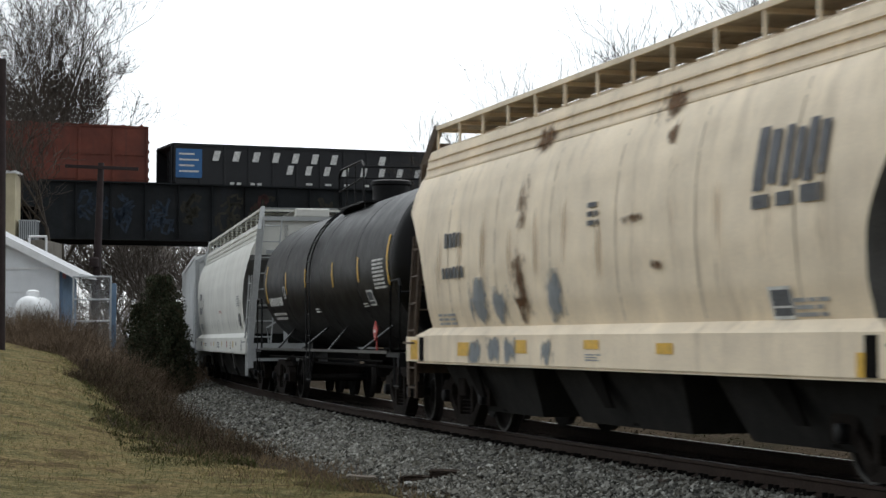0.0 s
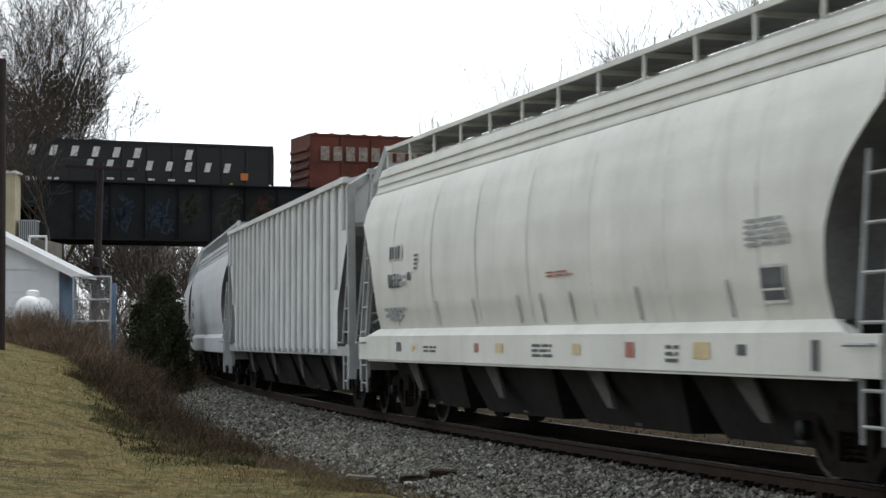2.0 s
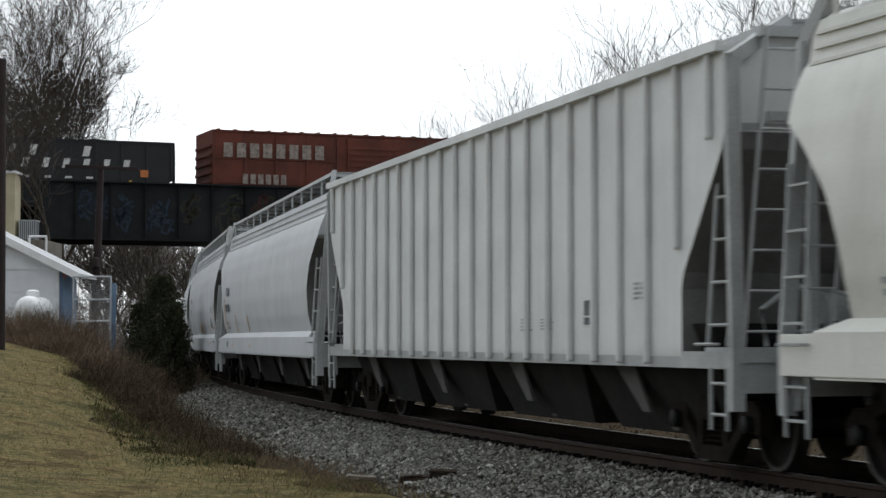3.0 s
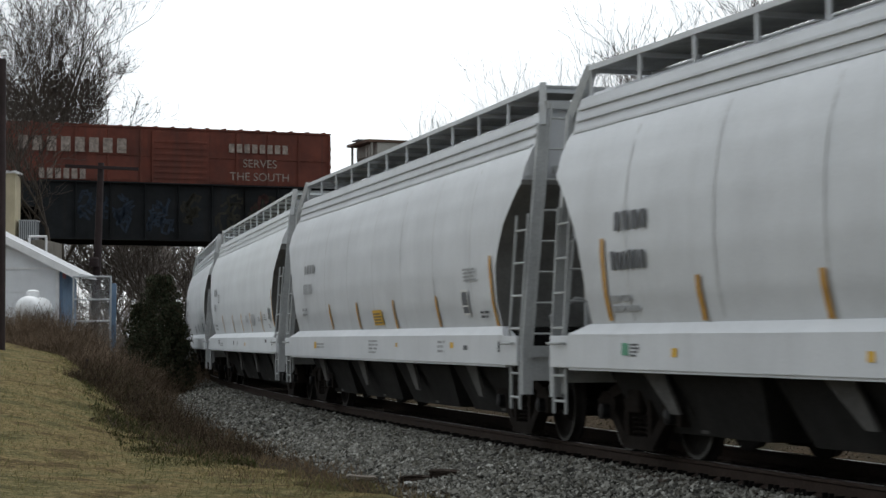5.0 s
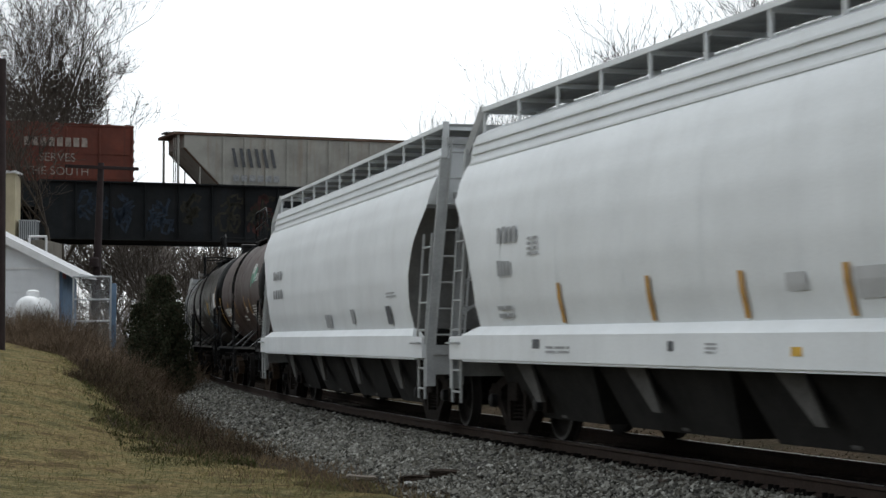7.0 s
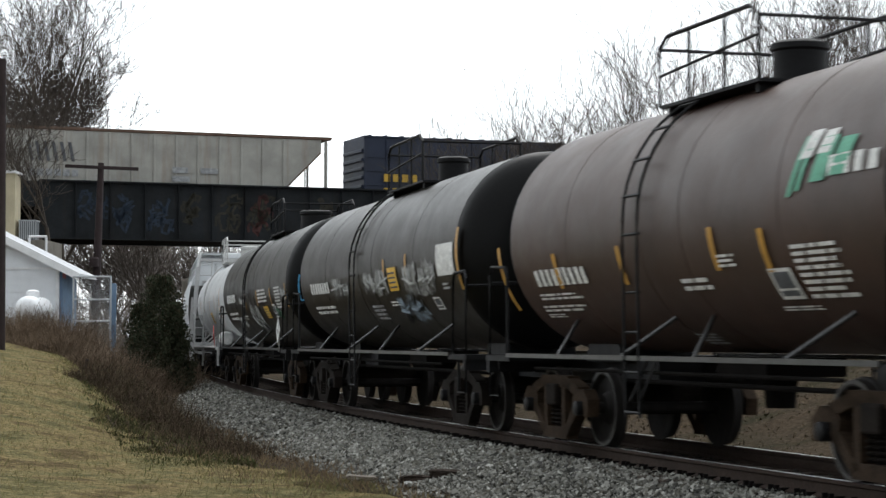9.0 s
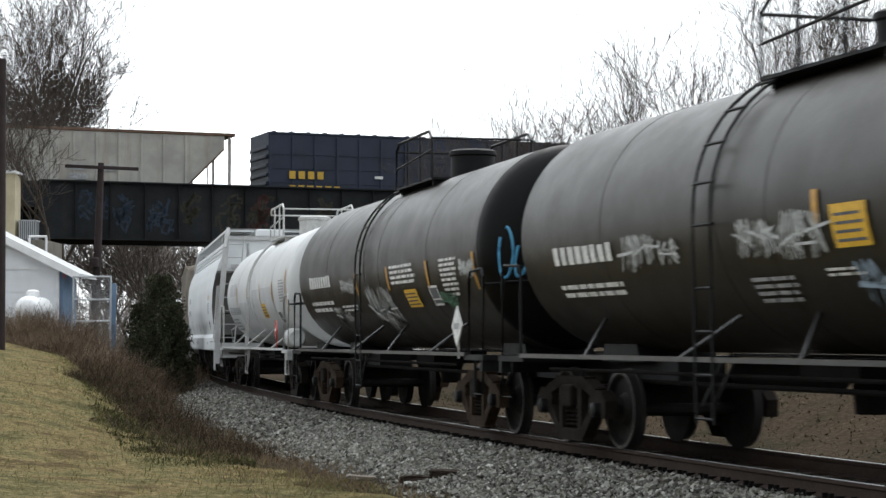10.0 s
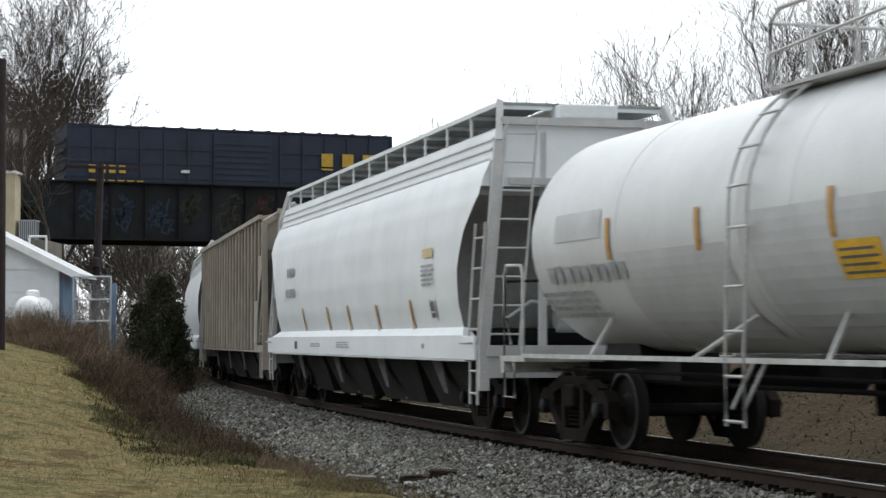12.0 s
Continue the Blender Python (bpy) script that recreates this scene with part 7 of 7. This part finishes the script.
blades("grass", 130000, (-10, 34), (0.0, 9), (0.03, 0.09), 0.008, GRASSMAT, "short dry winter grass on the rise", 1, 1.3, 1.5, edge=True)
blades("grass_tufts", 9000, (-6, 26), (-0.6, 4), (0.06, 0.18), 0.007, GRASSMAT, "taller dry grass tufts", 2, 0.7, 1.6, 0.4, edge=True)
blades("dead_weeds", 16000, (-6, 46), (2.0, 4.2), (0.05, 0.24), 0.006, WEEDMAT, "brown dead weeds along the ballast edge", 3, 0.8, 1.0, 0.9)
blades("dark_weeds", 6000, (12, 46), (2.4, 4.6), (0.05, 0.28), 0.009, DARKWEED, "dark tangled weeds in the hollow below the lawn", 6, 0.9, 1.0, 0.5)
blades("green_weeds", 9000, (10, 26), (3.2, 4.9), (0.04, 0.15), 0.014, GREENW, "low green weeds at the foot of the rise", 4, 0.9, 1.0, 0.3)
blades("bank_weeds", 16000, (-6, 45), (-12, -3.2), (0.02, 0.08), 0.022, LEAFMAT, "dead leaves and weeds on the far bank", 5, 1.4)


def brush(x, y, w, h, seed, n=900, label="tangled brown leafless bush", tint=None):
    b = new("brush", None)
    tagged(b, label, "bush", "leafless bushes")
    z0 = float(ground_z(np.array([x]), np.array([y]))[0]) - 0.05
    b.location = (x, y, z0)
    rng = random.Random(seed)
    segs = []
    for k in range(n):
        p = Vector((rng.gauss(0, w * 0.3), rng.gauss(0, w * 0.25), 0))
        d = Vector((rng.gauss(0, 0.5), rng.gauss(0, 0.4), 1)).normalized()
        L = h * rng.uniform(0.35, 1.0) / 3
        r = 0.008
        for i in range(3):
            d = (d + Vector((rng.gauss(0, 0.35), rng.gauss(0, 0.35), rng.gauss(0, 0.25)))).normalized()
            q = p + d * L
            segs.append((*p, *q, r, r * 0.75))
            if rng.random() < 0.7:
                e = (d + Vector((rng.gauss(0, 0.7), rng.gauss(0, 0.7), rng.gauss(0, 0.5)))).normalized()
                segs.append((*q, *(q + e * L * 0.8), r * 0.6, r * 0.4))
            p, r = q, r * 0.75
    tubes_mesh("crown", segs, 3, tint or BRUSHMAT, b)


rngb = random.Random(21)
for px, y, w, h in ((40, 57, 1.2, 1.1), (75, 58, 1.3, 1.3), (110, 57, 1.3, 1.25), (150, 56, 1.2, 1.1), (60, 54, 1.2, 0.8), (120, 53, 1.3, 0.9), (175, 55, 1.2, 1.1), (95, 51, 1.1, 0.7), (205, 57, 1.3, 1.2), (240, 58, 1.2, 1.1), (270, 60, 1.2, 1.0), (215, 52, 1.1, 0.7), (180, 49, 1.0, 0.6), (300, 62, 1.1, 1.0), (320, 66, 1.0, 1.2), (255, 54, 1.0, 0.7), (330, 72, 1.2, 1.4), (150, 50, 1.0, 0.7), (30, 61, 1.3, 1.2), (60, 61.5, 1.3, 1.2), (95, 61, 1.3, 1.3), (130, 60.5, 1.3, 1.3), (165, 60, 1.3, 1.2), (195, 60.5, 1.3, 1.3), (15, 58, 1.0, 0.8)):
    brush((px - 784) / 3467 * y, y, w * 1.15, h * rngb.uniform(0.7, 1.4), rngb.randint(1, 9999), rngb.randint(350, 900))


for px, y, w, h in ((190, 44, 1.2, 0.55), (225, 42, 1.3, 0.5), (262, 44, 1.2, 0.6), (205, 39, 1.1, 0.45), (245, 37, 1.2, 0.4), (290, 40, 1.1, 0.45), (150, 40, 0.8, 0.4), (175, 46, 1.2, 0.7), (235, 48, 1.2, 0.7), (310, 36, 1.0, 0.3), (350, 34, 1.0, 0.3), (400, 31.5, 0.9, 0.25)):
    brush((px - 784) / 3467 * y, y, w * 1.2, h * 1.2, px * 3, 420, "dark low bramble in the hollow beside the track", DARKWEED)


def far_woods():
    """Bare woods far beyond the bridge, too fine to count."""
    rs = np.random.RandomState(14)
    segs = []
    for k in range(900):
        y = rs.uniform(150, 230)
        x = rs.uniform(-0.42, 0.35) * y
        z = -0.4
        h = rs.uniform(4, 9.5)
        p = np.array([x, y, z])
        d = np.array([rs.normal(0, 0.08), 0, 1.0])
        segs.append((*p, *(p + d * h), 0.08, 0.02))
        for j in range(9):
            b = p + d * h * rs.uniform(0.25, 0.95)
            e = np.array([rs.normal(0, 0.7), rs.normal(0, 0.3), rs.uniform(0.3, 1.0)])
            q = b + e * rs.uniform(0.7, 1.7)
            segs.append((*b, *q, 0.03, 0.012))
            segs.append((*q, *(q + np.array([rs.normal(0, 0.5), 0, rs.uniform(0.1, 0.7)])), 0.014, 0.008))
    ob = tubes_mesh("far_woods", segs, 3, BARK_PALE, None)
    tagged(ob, "grey-brown bare woods far beyond the bridge", "woods", kind="stuff")


far_woods()

gate()
for build in YARD:
    build()

for px, y, h in ((118, 70, 2.2), (140, 69, 2.4), (165, 70, 2.6), (190, 69, 2.4), (212, 70, 2.6), (345, 90, 2.6), (330, 95, 2.8), (200, 74, 2.8), (150, 74, 2.8)):
    brush((px - 784) / 3467 * y, y, 1.6, h, px, 260, "tall tangled bare thicket behind the yard", BARK_PALE)


# ---- what moves ----
def motions():
    times = [i * 0.5 for i in range(25)]
    frames = [i / 30 for i in range(361)]
    for car, mid, base, wheels in NEAR_CARS:
        walk(car, [(t, ride(track_s(mid, t), base)) for t in times])
        roll = [math.degrees((track_s(0, 0) - track_s(0, t)) / 0.457) for t in frames]
        for w in wheels:
            x, _, z = w.location
            walk(w, [(t, pose(x, 0, z, 0, a, 0)) for t, a in zip(frames, roll)])
    for car, wheels, u in FAR_CARS:
        walk(car, [(t, BRIDGE @ Matrix.Translation((u - 4.6 * t, 1.6, DECK))) for t in (0, 3, 6, 9, 12)])
        tenths = [i * 0.1 for i in range(121)]
        for w in wheels:
            x, _, z = w.location
            walk(w, [(t, pose(x, 0, z, 0, -math.degrees(4.6 * t / 0.457), 0)) for t in tenths])


motions()
